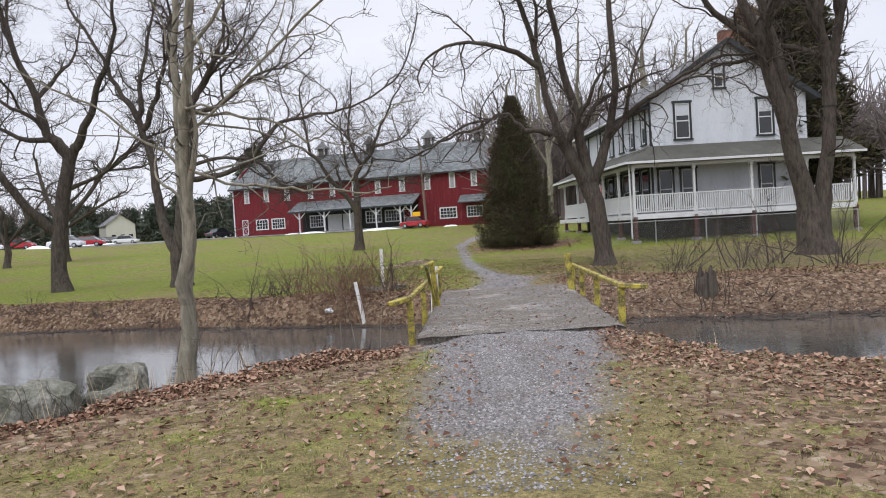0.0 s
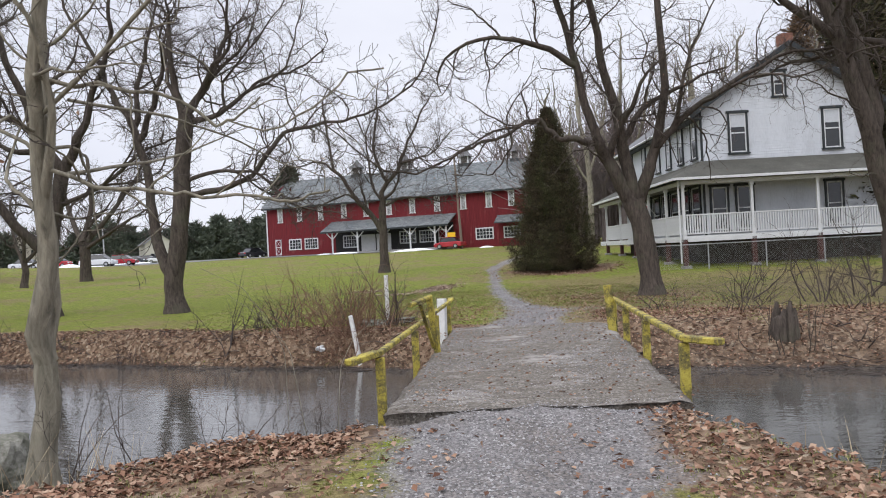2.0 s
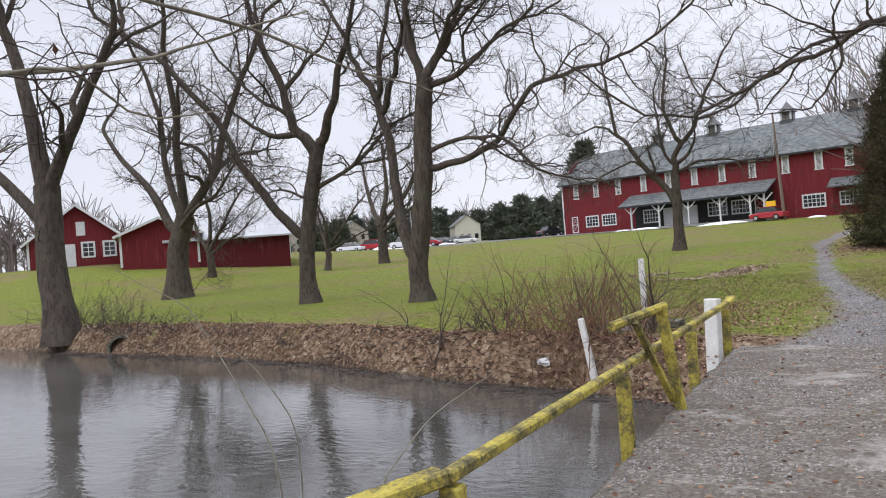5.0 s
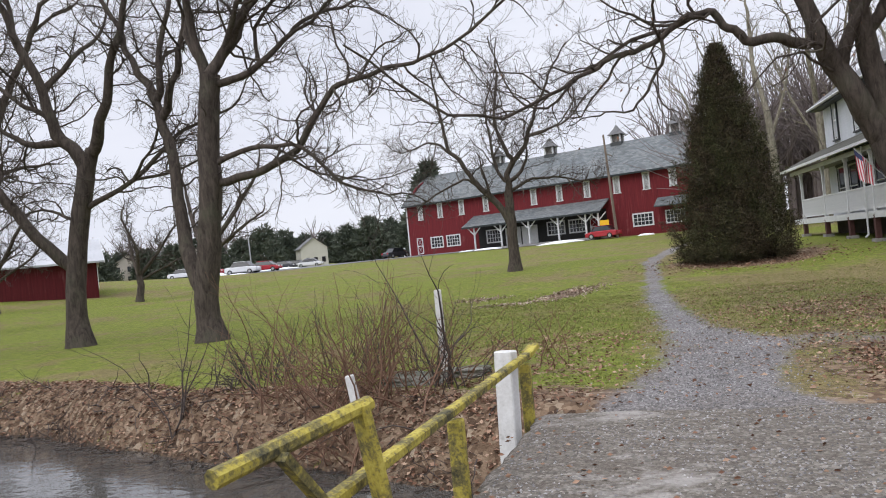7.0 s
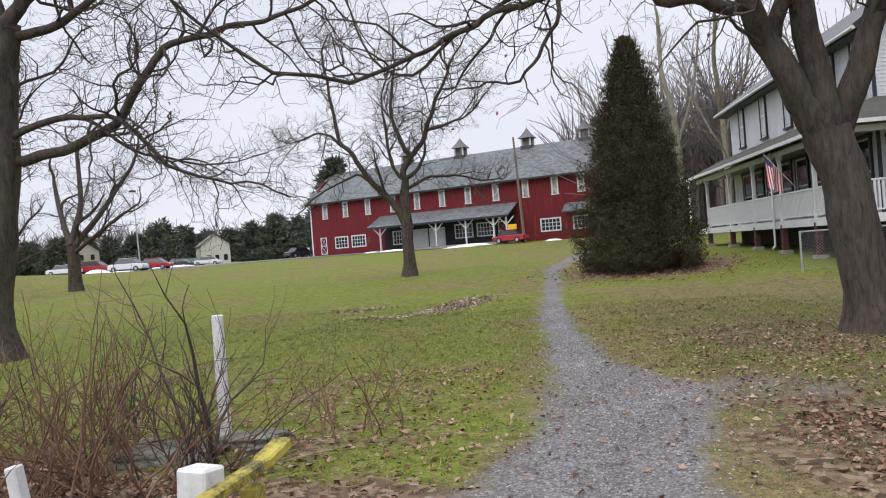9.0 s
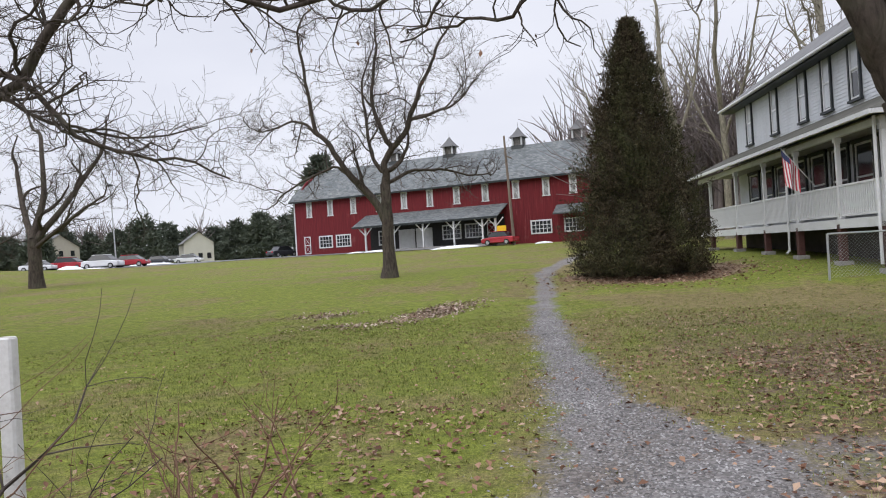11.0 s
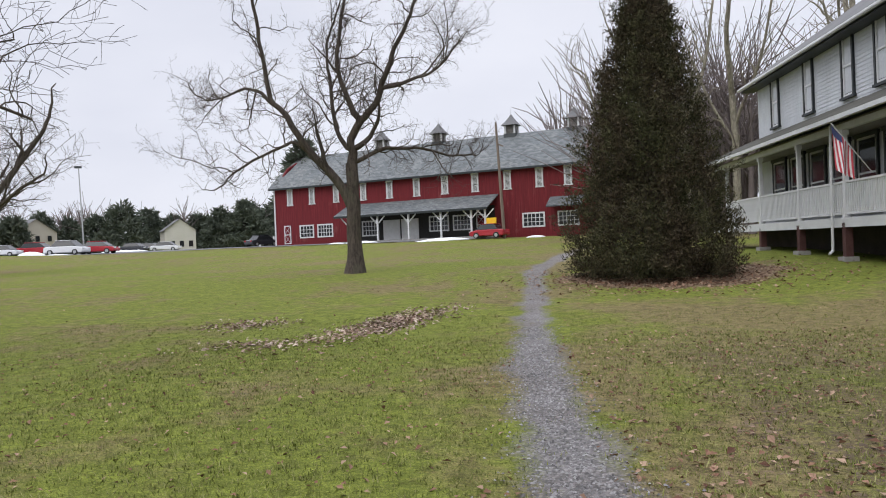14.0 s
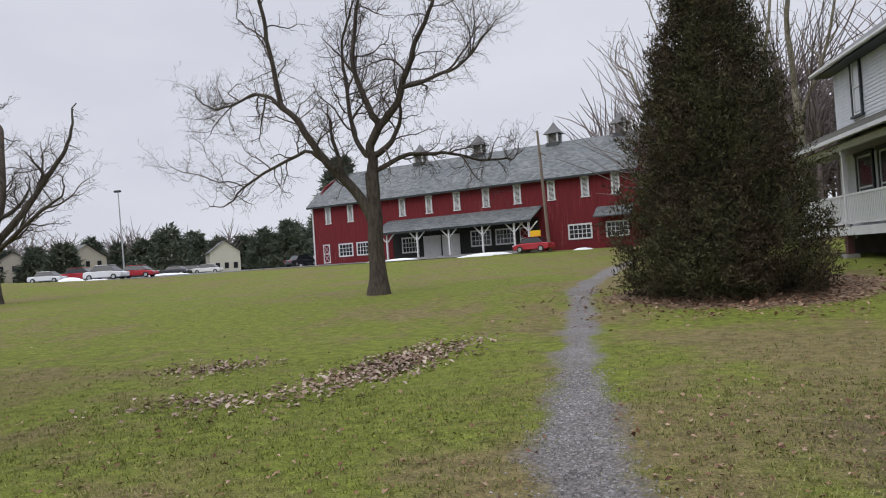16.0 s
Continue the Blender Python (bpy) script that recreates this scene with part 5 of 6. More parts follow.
bare_tree("leaning_bank_tree", (-21.5, 22.9, gz(-21.5, 22.9)), [(-21.5, -0.4), (-21.9, 2.0), (-22.0, 4.5)],
          [([(-22.0, 4.5), (-22.4, 7.0), (-23.4, 10.0)], 0.32), ([(-22.0, 4.0), (-20.4, 6.6), (-19.0, 8.6)], 0.24), ([(-21.9, 3.0), (-24.2, 5.4), (-26.0, 7.0)], 0.22)],
          0.5, "thick bare tree rooted at the stream bank", 15, reach=2.6, extend=4.0, filler=8, density=1.0)
bare_tree("big_path_tree", (5.5, 25.6, gz(5.5, 25.6)), [(5.52, -0.3), (5.38, 1.0), (5.22, 2.1), (5.06, 2.75)],
          [([(4.98, 2.65), (4.6, 3.4), (4.2, 4.1), (3.9, 4.8), (3.6, 6.0), (3.2, 7.8), (2.7, 9.6)], 0.24), ([(5.1, 2.75), (4.95, 3.9), (4.7, 5.3), (4.3, 7.2), (3.9, 9.5)], 0.23), ([(5.25, 2.65), (5.55, 3.6), (5.9, 4.6), (6.1, 6.2), (5.95, 9.4)], 0.23), ([(3.97, 4.55), (3.33, 4.66), (2.71, 4.74), (2.46, 4.9), (2.2, 5.25), (1.76, 5.22), (1.35, 4.82), (0.7, 4.67), (0.1, 4.45), (-0.5, 4.15)], 0.1), ([(3.5, 6.9), (2.3, 7.6), (1.0, 7.8)], 0.11), ([(5.8, 4.4), (7.0, 5.4), (8.6, 6.4)], 0.12), ([(2.2, 5.2), (1.55, 5.25), (0.8, 5.15), (0.0, 4.65), (-0.9, 4.1)], 0.045), ([(1.35, 4.8), (1.1, 4.25), (0.7, 3.8)], 0.03)],
          0.32, "big bare tree beside the path with low arching limb", 16, reach=2.5, extend=4.0, density=1.2, droop=0.022, lift=0.03, leafy=0.1, filler=6, top=1.02, flare=1.5, fine=0.0042, clear=3.3)
bare_tree("twin_bank_tree", (12.84, 24.8, gz(12.84, 24.8)), [(12.84, -0.2), (12.78, 0.8), (12.77, 1.5)],
          [([(12.7, 0.9), (12.4, 2.2), (11.92, 4.4), (11.06, 7.2), (10.35, 8.8)], 0.42), ([(12.1, 4.2), (11.65, 7.2), (11.25, 8.8)], 0.28), ([(12.9, 0.7), (13.25, 2.75), (13.56, 5.7), (14.05, 8.6)], 0.32), ([(13.45, 4.7), (13.22, 7.1), (13.0, 8.7)], 0.24)],
          0.62, "massive twin-stemmed bare tree with brown bark", 17, reach=2.6, extend=4.2, filler=11, density=1.08, droop=0.03)
bare_tree("near_bank_tree", (-3.88, 9.2, gz(-3.88, 9.0)), [(-3.88, -0.5), (-3.84, 0.1), (-3.8, 0.6)],
          [([(-3.8, 0.6), (-3.58, 1.7), (-3.36, 3.2), (-3.14, 4.8), (-2.95, 7.0)], 0.1), ([(-3.82, 0.4), (-3.8, 1.7), (-3.82, 3.3), (-3.86, 4.8), (-3.98, 7.2)], 0.078), ([(-3.4, 3.1), (-2.7, 3.15), (-2.0, 2.85)], 0.016), ([(-3.45, 2.4), (-2.6, 2.2), (-1.9, 2.1), (-1.3, 2.0)], 0.015), ([(-3.8, 2.6), (-4.8, 3.4), (-6.0, 4.0)], 0.015), ([(-3.5, 2.9), (-2.2, 4.0), (-0.9, 4.9)], 0.016), ([(-3.3, 4.0), (-2.6, 5.4), (-2.0, 6.6)], 0.02)],
          0.125, "slender twin-stemmed sapling tree with pale bark", 18, bark=BARK_LIGHT, reach=1.5, extend=1.8, density=0.62, droop=0.05, leafy=0.05, filler=3, flare=1.3, reaching=(([(-3.5, 9.2, 2.4), (-3.3, 10.2, 2.6), (-3.07, 11.05, 2.82), (-2.93, 11.4, 2.99), (-2.6, 12.1, 3.3)], 0.02), ([(-3.45, 9.2, 3.1), (-3.05, 10.5, 3.15), (-2.73, 11.47, 3.06), (-2.31, 12.15, 2.81), (-1.82, 12.75, 2.63)], 0.018)))
# trees standing back on the lawn and round the car park
for i, (x, y, s) in enumerate(((-32.4, 60.2, 1.25), (-32.5, 52.3, 0.7), (-38.0, 46.0, 0.8))):
    z = gz(x, y)
    bare_tree("lawn_tree", (x, y, z), [(x, z), (x + 0.1, z + 1.6 * s), (x, z + 2.6 * s)],
              [([(x, z + 2.2 * s), (x - 1.6 * s, z + 4.2 * s), (x - 2.8 * s, z + 6.6 * s)], 0.2 * s), ([(x, z + 2.6 * s), (x + 0.3, z + 5.0 * s), (x - 0.2, z + 8.0 * s)], 0.2 * s), ([(x, z + 2.4 * s), (x + 1.8 * s, z + 4.6 * s), (x + 3.2 * s, z + 6.6 * s)], 0.19 * s), ([(x, z + 2.0 * s), (x + 2.6 * s, z + 3.2 * s), (x + 4.4 * s, z + 4.0 * s)], 0.12 * s)],
              0.36 * s, "bare lawn tree with rounded twiggy crown", 30 + i, reach=2.3 * s, extend=2.4 * s, density=1.0, depth_spread=0.9, fine=0.01, filler=8)
# tall bare wood behind the house and conifer
rng = random.Random(8)
for i, (x, y, hgt) in enumerate(((9.5, 66, 19), (14, 72, 21), (19, 64, 20), (24, 70, 21), (7.0, 75, 17), (29, 62, 20), (12, 84, 20), (34, 68, 21), (26, 56, 18), (17.5, 60, 17))):
    z = gz(x, y)
    bare_tree("wood_tree", (x, y, z), [(x, z), (x + 0.2, z + hgt * 0.25), (x + 0.1, z + hgt * 0.45)],
              [([(x + 0.1, z + hgt * 0.43), (x - 0.4, z + hgt * 0.65), (x - 0.2, z + hgt * 0.85)], 0.2), ([(x + 0.1, z + hgt * 0.35), (x + 1.6, z + hgt * 0.55), (x + 2.2, z + hgt * 0.75)], 0.12), ([(x + 0.1, z + hgt * 0.3), (x - 1.6, z + hgt * 0.48), (x - 2.4, z + hgt * 0.66)], 0.11)],
              0.27, "tall slender bare woodland tree", 50 + i, bark=BARK_LIGHT, reach=2.6, extend=3.0, density=0.5, depth_spread=0.8, twig=HAZED_TWIG, filler=5, lift=0.1, fine=0.015)


def conifer(name, base, height, radius, mat, label, seed, count=26000, leaf=0.16, skirt=0.02, power=0.68, group="conifers", thick=1):
    """A dense evergreen: a trunk, upswept boughs and many small drooping sprays with gaps."""
    rng = np.random.default_rng(seed)
    tree = thing(name, base, 0, label, "tree", group)
    wood = Soup()
    wood.tube([(0, 0, -0.3), (0.05, 0, height * 0.5), (0, 0, height * 0.97)], [0.26, 0.15, 0.02], 9)
    boughs = int(150 * thick * height / 9)
    cs = []
    for i in range(boughs):
        h = skirt + (1 - skirt) * rng.random() ** 1.3
        a = rng.uniform(0, 2 * math.pi)
        lump = 1 + 0.16 * math.sin(3 * a + 5 * h) + 0.12 * math.sin(7 * a - 9 * h)
        r = radius * (1 - h) ** power * lump * rng.uniform(0.75, 1.08) + 0.12
        z0 = height * h
        tip = np.array([math.cos(a) * r, math.sin(a) * r, z0 + 0.22 * r + rng.uniform(-0.2, 0.25)])
        p = np.array([[0, 0, z0 - 0.15 * r], 0.55 * tip + np.array([0, 0, 0.45 * z0 - 0.16 * r]), tip])
        wood.tube(p, [0.035, 0.022, 0.006], 3)
        m = max(8, int(count / boughs * (0.35 + r / radius)))
        t = 1 - rng.random(m) ** 1.8 * 0.75
        pos = p[0] * ((1 - t) ** 2)[:, None] + 2 * p[1] * ((1 - t) * t)[:, None] + p[2] * (t**2)[:, None]
        pos += rng.normal(size=(m, 3)) * np.array([0.2, 0.2, 0.2]) * (0.5 + 0.5 * r / radius)
        pos[:, 2] = np.maximum(pos[:, 2], 0.05)
        cs.append(np.c_[pos, np.full(m, math.cos(a)), np.full(m, math.sin(a))])
    cs = np.concatenate(cs)
    child("trunk", wood.mesh("trunk", BARK), tree)
    s = Soup()
    leaves(s, cs[:, :3], leaf, rng, 0.62, 3.0, np.c_[cs[:, 3:] * 0.5, np.full(len(cs), 0.15)], 0.34)
    child("crown", s.mesh("crown", mat, False), tree, "dense scaly evergreen crown")
    return tree


def plumed_evergreen(name, base, height, radius, label, seed, plumes=3200, sprays=56):
    """A conical evergreen of many flat upswept plumes whose tips nod, with dark gaps between them."""
    rng = np.random.default_rng(seed)
    tree = thing(name, base, 0, label, "tree", "conifers")
    wood = Soup()
    wood.tube([(0, 0, -0.3), (0.05, 0, height * 0.5), (0, 0, height * 0.97)], [0.26, 0.15, 0.02], 9)
    cs, ways = [], []
    for i in range(plumes):
        h = 0.01 + 0.985 * rng.random() ** 1.35
        a = rng.uniform(0, 2 * math.pi)
        lump = 1 + 0.12 * noise.noise((2.2 * math.cos(a), 2.2 * math.sin(a), 2.6 * h)) + 0.42 * noise.noise((4.5 * math.cos(a), 4.5 * math.sin(a), 5.5 * h + 9)) + abs(rng.normal()) * 0.035
        full = radius * min(1.0, (1 - h) ** 0.74 * 1.04) * (0.86 + 0.14 * min(1.0, h / 0.12)) * lump + 0.06
        r = full * (1 - 0.6 * rng.random() ** 2.0)
        out = np.array([math.cos(a), math.sin(a), 0.0])
        ln = rng.uniform(0.45, 1.0) * (0.5 + 0.5 * r / radius)
        root = out * max(0.0, r - 0.5 * ln) + np.array([0, 0, height * h - 0.35 * ln])
        up = out * rng.uniform(0.1, 0.6) + np.array([rng.normal() * 0.22, rng.normal() * 0.22, rng.uniform(0.5, 1.0)])
        up /= np.linalg.norm(up)
        if i % 4 == 0:
            wood.tube([np.array([0, 0, max(0.1, height * h - 0.5 * r)]), root], [0.022, 0.008], 3)
        t = rng.random(sprays) ** 0.8
        side = np.cross(up, out)
        side /= np.linalg.norm(side) + 1e-9
        w = (0.04 + 0.12 * np.sin(np.pi * np.minimum(1, t * 0.9 + 0.08)))
        pos = root + up * (t * ln)[:, None] + side * (rng.normal(size=sprays) * w)[:, None] + out * (0.07 * rng.normal(size=sprays))[:, None]
        pos[:, 2] -= 0.12 * ln * t**2.5
        pos[:, 2] = np.maximum(pos[:, 2], 0.04)
        cs.append(pos)
        ways.append(np.repeat((up * 0.5 + np.array([0, 0, 0.1]))[None], sprays, 0) + side * (rng.normal(size=sprays) * 0.5)[:, None])
    child("trunk", wood.mesh("trunk", BARK), tree)
    s = Soup()
    leaves(s, np.concatenate(cs), 0.031, rng, 0.5, 3.2, np.concatenate(ways), 0.4)
    child("crown", s.mesh("crown", CEDAR, False), tree, "dense dark scaly evergreen crown of nodding plumes")
    return tree


plumed_evergreen("cedar_tree", (4.15, 43.0, gz(4.15, 43.0)), 8.9, 2.5, "dense dark conical evergreen beside the gravel path", 3)
for i, (x, y, h, r, m) in enumerate(((20.5, 42.5, 14, 3.2, CEDAR), (24.0, 47.0, 15, 3.4, CEDAR), (26.5, 62.0, 18, 4.2, RUST), (28.0, 38.0, 13, 3.2, CEDAR))):
    conifer("tall_conifer", (x, y, gz(x, y)), h, r, m, "tall ragged evergreen rising behind the farmhouse" if m is CEDAR else "rust-brown conifer behind the farmhouse", 20 + i, 15000, 0.2, 0.15)
conifer("barn_pine", (-30.5, 116.5, gz(-30.5, 116.5)), 13.5, 4.5, HAZED_PINE, "dark pine rising behind the barn's end", 29, 9000, 0.4, 0.3, 0.6)

# belt of distant evergreens and bare woods along the skyline, haze mixed into their colours
for i in range(22):
    rr = random.Random(100 + i)
    a = radians(-18.5 - 0.62 * i) if i < 8 else radians(-23.0 - 1.75 * (i - 8))
    d = rr.uniform(165, 200)
    x, y = d * math.sin(a), 25 + d * math.cos(a)
    conifer("far_pine", (x, y, gz(x, y) - 0.5), rr.uniform(8, 11.5), rr.uniform(3.6, 5.0), HAZED_PINE, "distant rounded evergreen beyond the car park", 200 + i, 4200, 0.42, 0.03, 0.5)


def far_wood(a0, a1, d, hgt, count, seed, label, thin=1.0):
    """A far band of bare crowns, too small to count."""
    rng = np.random.default_rng(seed)
    soup = Soup()
    for _ in range(count):
        a, dd, h = radians(rng.uniform(a0, a1)), d * rng.uniform(0.9, 1.15), hgt * rng.uniform(0.7, 1.15)
        x, y = dd * math.sin(a), 20 + dd * math.cos(a)
        z = gz(x, y) - 0.5
        soup.tube([(x, y, z), (x + 0.2, y, z + h * 0.5)], [0.3, 0.16], 4)
        for _ in range(22):
            p = np.array([x, y, z + h * rng.uniform(0.22, 0.6)])
            way = rng.normal(size=3) * np.array([0.8, 0.8, 0.3]) + np.array([0, 0, 1.0])
            path = sway(rng, p, way, h * rng.uniform(0.25, 0.5), 3, 0.2, 0.1)
            soup.tube(path, np.array([0.12, 0.09, 0.07, 0.04]) * thin, 3)
    return tagged(new("far_woods", soup.mesh("far_woods", HAZED_TWIG)), label, "woods", kind="stuff")


far_wood(-62, -8, 215, 14, 190, 61, "band of distant bare trees with haze in their colour")
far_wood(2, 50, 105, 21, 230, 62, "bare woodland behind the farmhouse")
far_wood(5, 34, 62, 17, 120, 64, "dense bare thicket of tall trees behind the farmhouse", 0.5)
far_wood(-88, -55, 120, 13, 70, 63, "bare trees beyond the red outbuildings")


# ---------------------------------------------------------------- brush, stumps, litter along the stream
def shrub(name, x, y, height, stems, spread, mat, label, seed, thick=0.009, sub=2.6, z=None):
    rng = np.random.default_rng(seed)
    b = thing(name, (x, y, gz(x, y) if z is None else z), 0, label, "shrub", "bank brush")
    s, fine = Soup(), Soup()
    for _ in range(stems):
        p0 = np.array([rng.normal() * spread * 0.3, rng.normal() * spread * 0.3, -0.1])
        way = np.array([rng.normal() * spread * 0.5, rng.normal() * spread * 0.5, 1.0])
        ln = height * rng.uniform(0.5, 1.1)
        p = sway(rng, p0, way, ln, 7, 0.17, -0.015)
        r = np.linspace(thick * rng.uniform(0.6, 1.5), 0.0022, 8)
        s.tube(p, r, 4)
        for _ in range(int(rng.poisson(sub * 2))):
            j = rng.integers(2, 7)
            d = p[j] - p[j - 1]
            q = sway(rng, p[j], offshoot(rng, d / np.linalg.norm(d), rng.uniform(0.4, 1.0)), ln * rng.uniform(0.15, 0.45), 4, 0.2, 0.0)
            fine.tube(q, np.linspace(max(r[j] * 0.6, 0.002), 0.0016, 5), 3)
    tagged(child("stem_tangle", s.mesh("stem_tangle", mat), b), kind="stuff")
    tagged(child("twig_tangle", fine.mesh("twig_tangle", mat), b), kind="stuff")
    return b


for i, (x, y, h, n, sp, m) in enumerate(((-2.7, 19.4, 1.75, 64, 1.5, TWIG_RED), (-3.6, 19.7, 1.6, 50, 1.5, TWIG_RED), (-1.9, 19.5, 1.35, 26, 1.3, TWIG_RED), (-3.1, 18.9, 1.1, 34, 1.2, TWIG_RED), (-0.9, 20.6, 1.1, 12, 1.0, TWIG_RED), (-3.2, 20.6, 1.4, 30, 0.9, TWIG), (-4.6, 20.2, 1.3, 30, 1.0, TWIG), (-5.4, 20.8, 1.1, 22, 1.0, TWIG), (-1.8, 19.6, 1.3, 18, 0.6, TWIG))):
    shrub("brush", x, y, h, n, sp, m, "tangled leafless reddish brush on the bank" if m is TWIG_RED else "thin leafless brush on the bank", 70 + i)
shrub("sapling", -5.9, 19.7, 2.3, 4, 0.25, TWIG, "lone thin leafless sapling on the bank", 81, 0.014)
shrub("sapling", -1.95, 19.7, 2.7, 3, 0.3, TWIG, "slender dark leafless sapling beside the stakes", 82, 0.022)
for i, (x, y, h, n, sp) in enumerate(((6.2, 19.4, 1.4, 20, 1.2), (8.3, 18.6, 1.5, 22, 1.2), (10.5, 19.0, 1.9, 26, 1.3), (12.5, 18.2, 2.3, 28, 1.4), (4.6, 20.4, 1.0, 12, 0.9), (7.0, 21.5, 1.2, 16, 1.2), (9.5, 22.5, 1.4, 16, 1.2), (15.5, 17.5, 2.4, 26, 1.5), (11.0, 30.5, 1.6, 20, 1.8), (14.5, 31.0, 1.8, 24, 1.8))):
    shrub("brush", x, y, h, n, sp, TWIG, "leafless brown brush on the leafy bank", 90 + i)
for i, (x, y, h) in enumerate(((8.4, 20.6, 2.6), (9.9, 21.4, 3.2), (11.2, 20.4, 3.6), (14.4, 20.2, 4.2), (15.6, 21.5, 4.6), (16.6, 19.4, 3.8), (7.3, 22.6, 2.2), (13.2, 18.9, 3.0))):
    shrub("sapling", x, y, h, 5, 0.5, TWIG, "tall thin leafless sapling on the leafy bank", 140 + i, 0.02, 4.5)
for i, (x, y, h, n, sp) in enumerate(((-16.0, 22.6, 1.1, 34, 1.4), (-18.2, 22.8, 1.5, 40, 1.6), (-20.0, 23.2, 1.8, 46, 1.6), (-23.0, 23.8, 1.7, 40, 1.8), (-13.5, 22.2, 0.8, 24, 1.2), (-11.0, 21.6, 0.6, 20, 1.2), (-8.6, 20.6, 0.6, 18, 1.0), (-21.6, 22.4, 1.3, 40, 1.3))):
    shrub("brush", x, y, h, n, sp, TWIG, "low tangled leafless brush above the bank", 110 + i)
for i, (x, y, h, n, sp) in enumerate(((-2.1, 9.15, 0.95, 9, 0.9), (-2.7, 8.9, 0.8, 8, 0.7), (-4.6, 7.2, 0.8, 10, 0.7), (-1.35, 10.1, 0.7, 7, 0.5), (-3.3, 9.1, 1.2, 7, 0.6))):
    shrub("bank_twigs", x, y, h, n, sp, TWIG, "sparse bare twigs at the water's edge", 120 + i, 0.005, z=-0.45)

for i, course in enumerate(([(-1.62, 10.42, -0.7), (-1.78, 10.43, 0.49), (-2.04, 10.43, 0.85), (-2.29, 10.41, 1.21), (-2.7, 10.3, 1.45)], [(-1.95, 10.8, -0.9), (-1.96, 10.84, 0.47), (-2.14, 10.77, 0.82), (-2.5, 10.6, 1.15)], [(-1.3, 10.4, -0.6), (-1.26, 10.54, 0.3), (-1.17, 11.0, 0.55), (-1.0, 11.5, 0.7)])):
    rng = np.random.default_rng(300 + i)
    bramble = thing("arching_bramble", course[0], 0, "pale thin arching bramble cane over the water", "shrub", "bramble canes")
    cane = Soup()
    p = limb_path(rng, np.asarray(course) - np.array(course[0]), 0.006, 5)
    cane.tube(p, np.linspace(0.005, 0.0022, len(p)), 5)
    child("cane", cane.mesh("cane", BARK_LIGHT), bramble)


def scatter(name, mat, label, places, size, seed, lift=0.012, flat=True, long=1.5):
    """Many small bent leaves or blades lying on the ground, as one stuff."""
    rng = np.random.default_rng(seed)
    p = np.asarray(places, float)
    z = surface_z(p[:, 0], p[:, 1])
    c = np.c_[p[:, :2], z + lift + rng.random(len(p)) * lift]
    n = len(c)
    a = rng.uniform(0, 2 * math.pi, n)
    tilt = rng.normal(size=n) * (0.35 if flat else 0.0)
    d = np.stack([np.cos(a) * np.cos(tilt), np.sin(a) * np.cos(tilt), np.sin(tilt)], 1)
    s = np.cross(d, np.stack([rng.normal(size=n) * 0.3, rng.normal(size=n) * 0.3, np.ones(n)], 1))
    s /= np.linalg.norm(s, axis=1)[:, None]
    up = np.cross(s, d)
    k = size * rng.uniform(0.55, 1.35, n)[:, None]
    v = np.stack([c, c + d * k * 0.55 * long + s * k * 0.5 + up * k * 0.22, c + d * k * long, c + d * k * 0.55 * long - s * k * 0.5 + up * k * 0.22], 1).reshape(-1, 3)
    f = np.arange(n)[:, None] * 4 + np.array([[0, 1, 2, 3]])
    return tagged(new(name, quick_mesh(name, v, [f], mat, False)), label, "leaves", kind="stuff")


def bank_places(rng, n, near, lo, hi, x0, x1):
    x = rng.uniform(x0, x1, n)
    off = rng.uniform(lo, hi, n)
    return np.stack([x, near_edge(x) - off if near else far_edge(x) + off], 1)


rng = np.random.default_rng(5)
# fallen leaves: near bank, far bank, the shady right bank, round the path, under the cedar
spots = [bank_places(rng, 7500, True, -0.1, 1.5, -6, -0.9), bank_places(rng, 13000, False, 0.0, 1.4, -20, -0.5), bank_places(rng, 15000, False, 0.1, 4.6, 2.9, 17), bank_places(rng, 6500, True, 0.0, 3.2, 1.8, 10)]
loose = rng.uniform((-7, -1), (8, 9.5), (12000, 2))
spots.append(loose[(np.abs(loose[:, 0] - path_mid(loose[:, 1])) > path_half(loose[:, 1]) * rng.uniform(0.1, 1.0, len(loose))) & (loose[:, 1] < near_edge(loose[:, 0]) - 0.2)])
edge = np.stack([rng.normal(-0.9, 0.9, 1700), rng.uniform(18, 24, 1700)], 1)
spots.append(edge[edge[:, 1] > far_edge(edge[:, 0]) + 0.3])
spots.append(np.stack([rng.normal(4.2, 1.4, 2600), rng.uniform(18.5, 27, 2600)], 1))
lit = np.concatenate(spots)
scatter("fallen_leaves", DEAD_LEAF, "drifts of brown curled fallen leaves", lit, 0.042, 6)
u, v_ = rng.normal(size=1900), rng.normal(size=1900)
pile = np.concatenate([np.stack([-1.9 + 0.42 * u + 0.28 * v_, 35.0 + 1.15 * u - 0.3 * v_], 1), np.stack([rng.normal(-4.9, 0.45, 360), rng.normal(35.3, 0.4, 360)], 1), np.stack([rng.normal(-3.6, 0.6, 260), rng.normal(32.6, 0.35, 260)], 1)])
scatter("leaf_drift", PALE_LEAF, "low drift of pale fallen leaves on the lawn", pile, 0.055, 7)
few = np.concatenate([rng.uniform((-12, 19), (9, 46), (1100, 2)), rng.uniform((-7, 21), (7, 32), (2600, 2)), np.stack([rng.normal(3.6, 1.5, 1900), rng.uniform(20, 33, 1900)], 1)])
few = few[(few[:, 1] > far_edge(few[:, 0]) + 1) & (np.abs(few[:, 0] - path_mid(few[:, 1])) > 0.3)]
scatter("lawn_leaves", DEAD_LEAF, "scattered single brown leaves on the lawn", few, 0.034, 8)
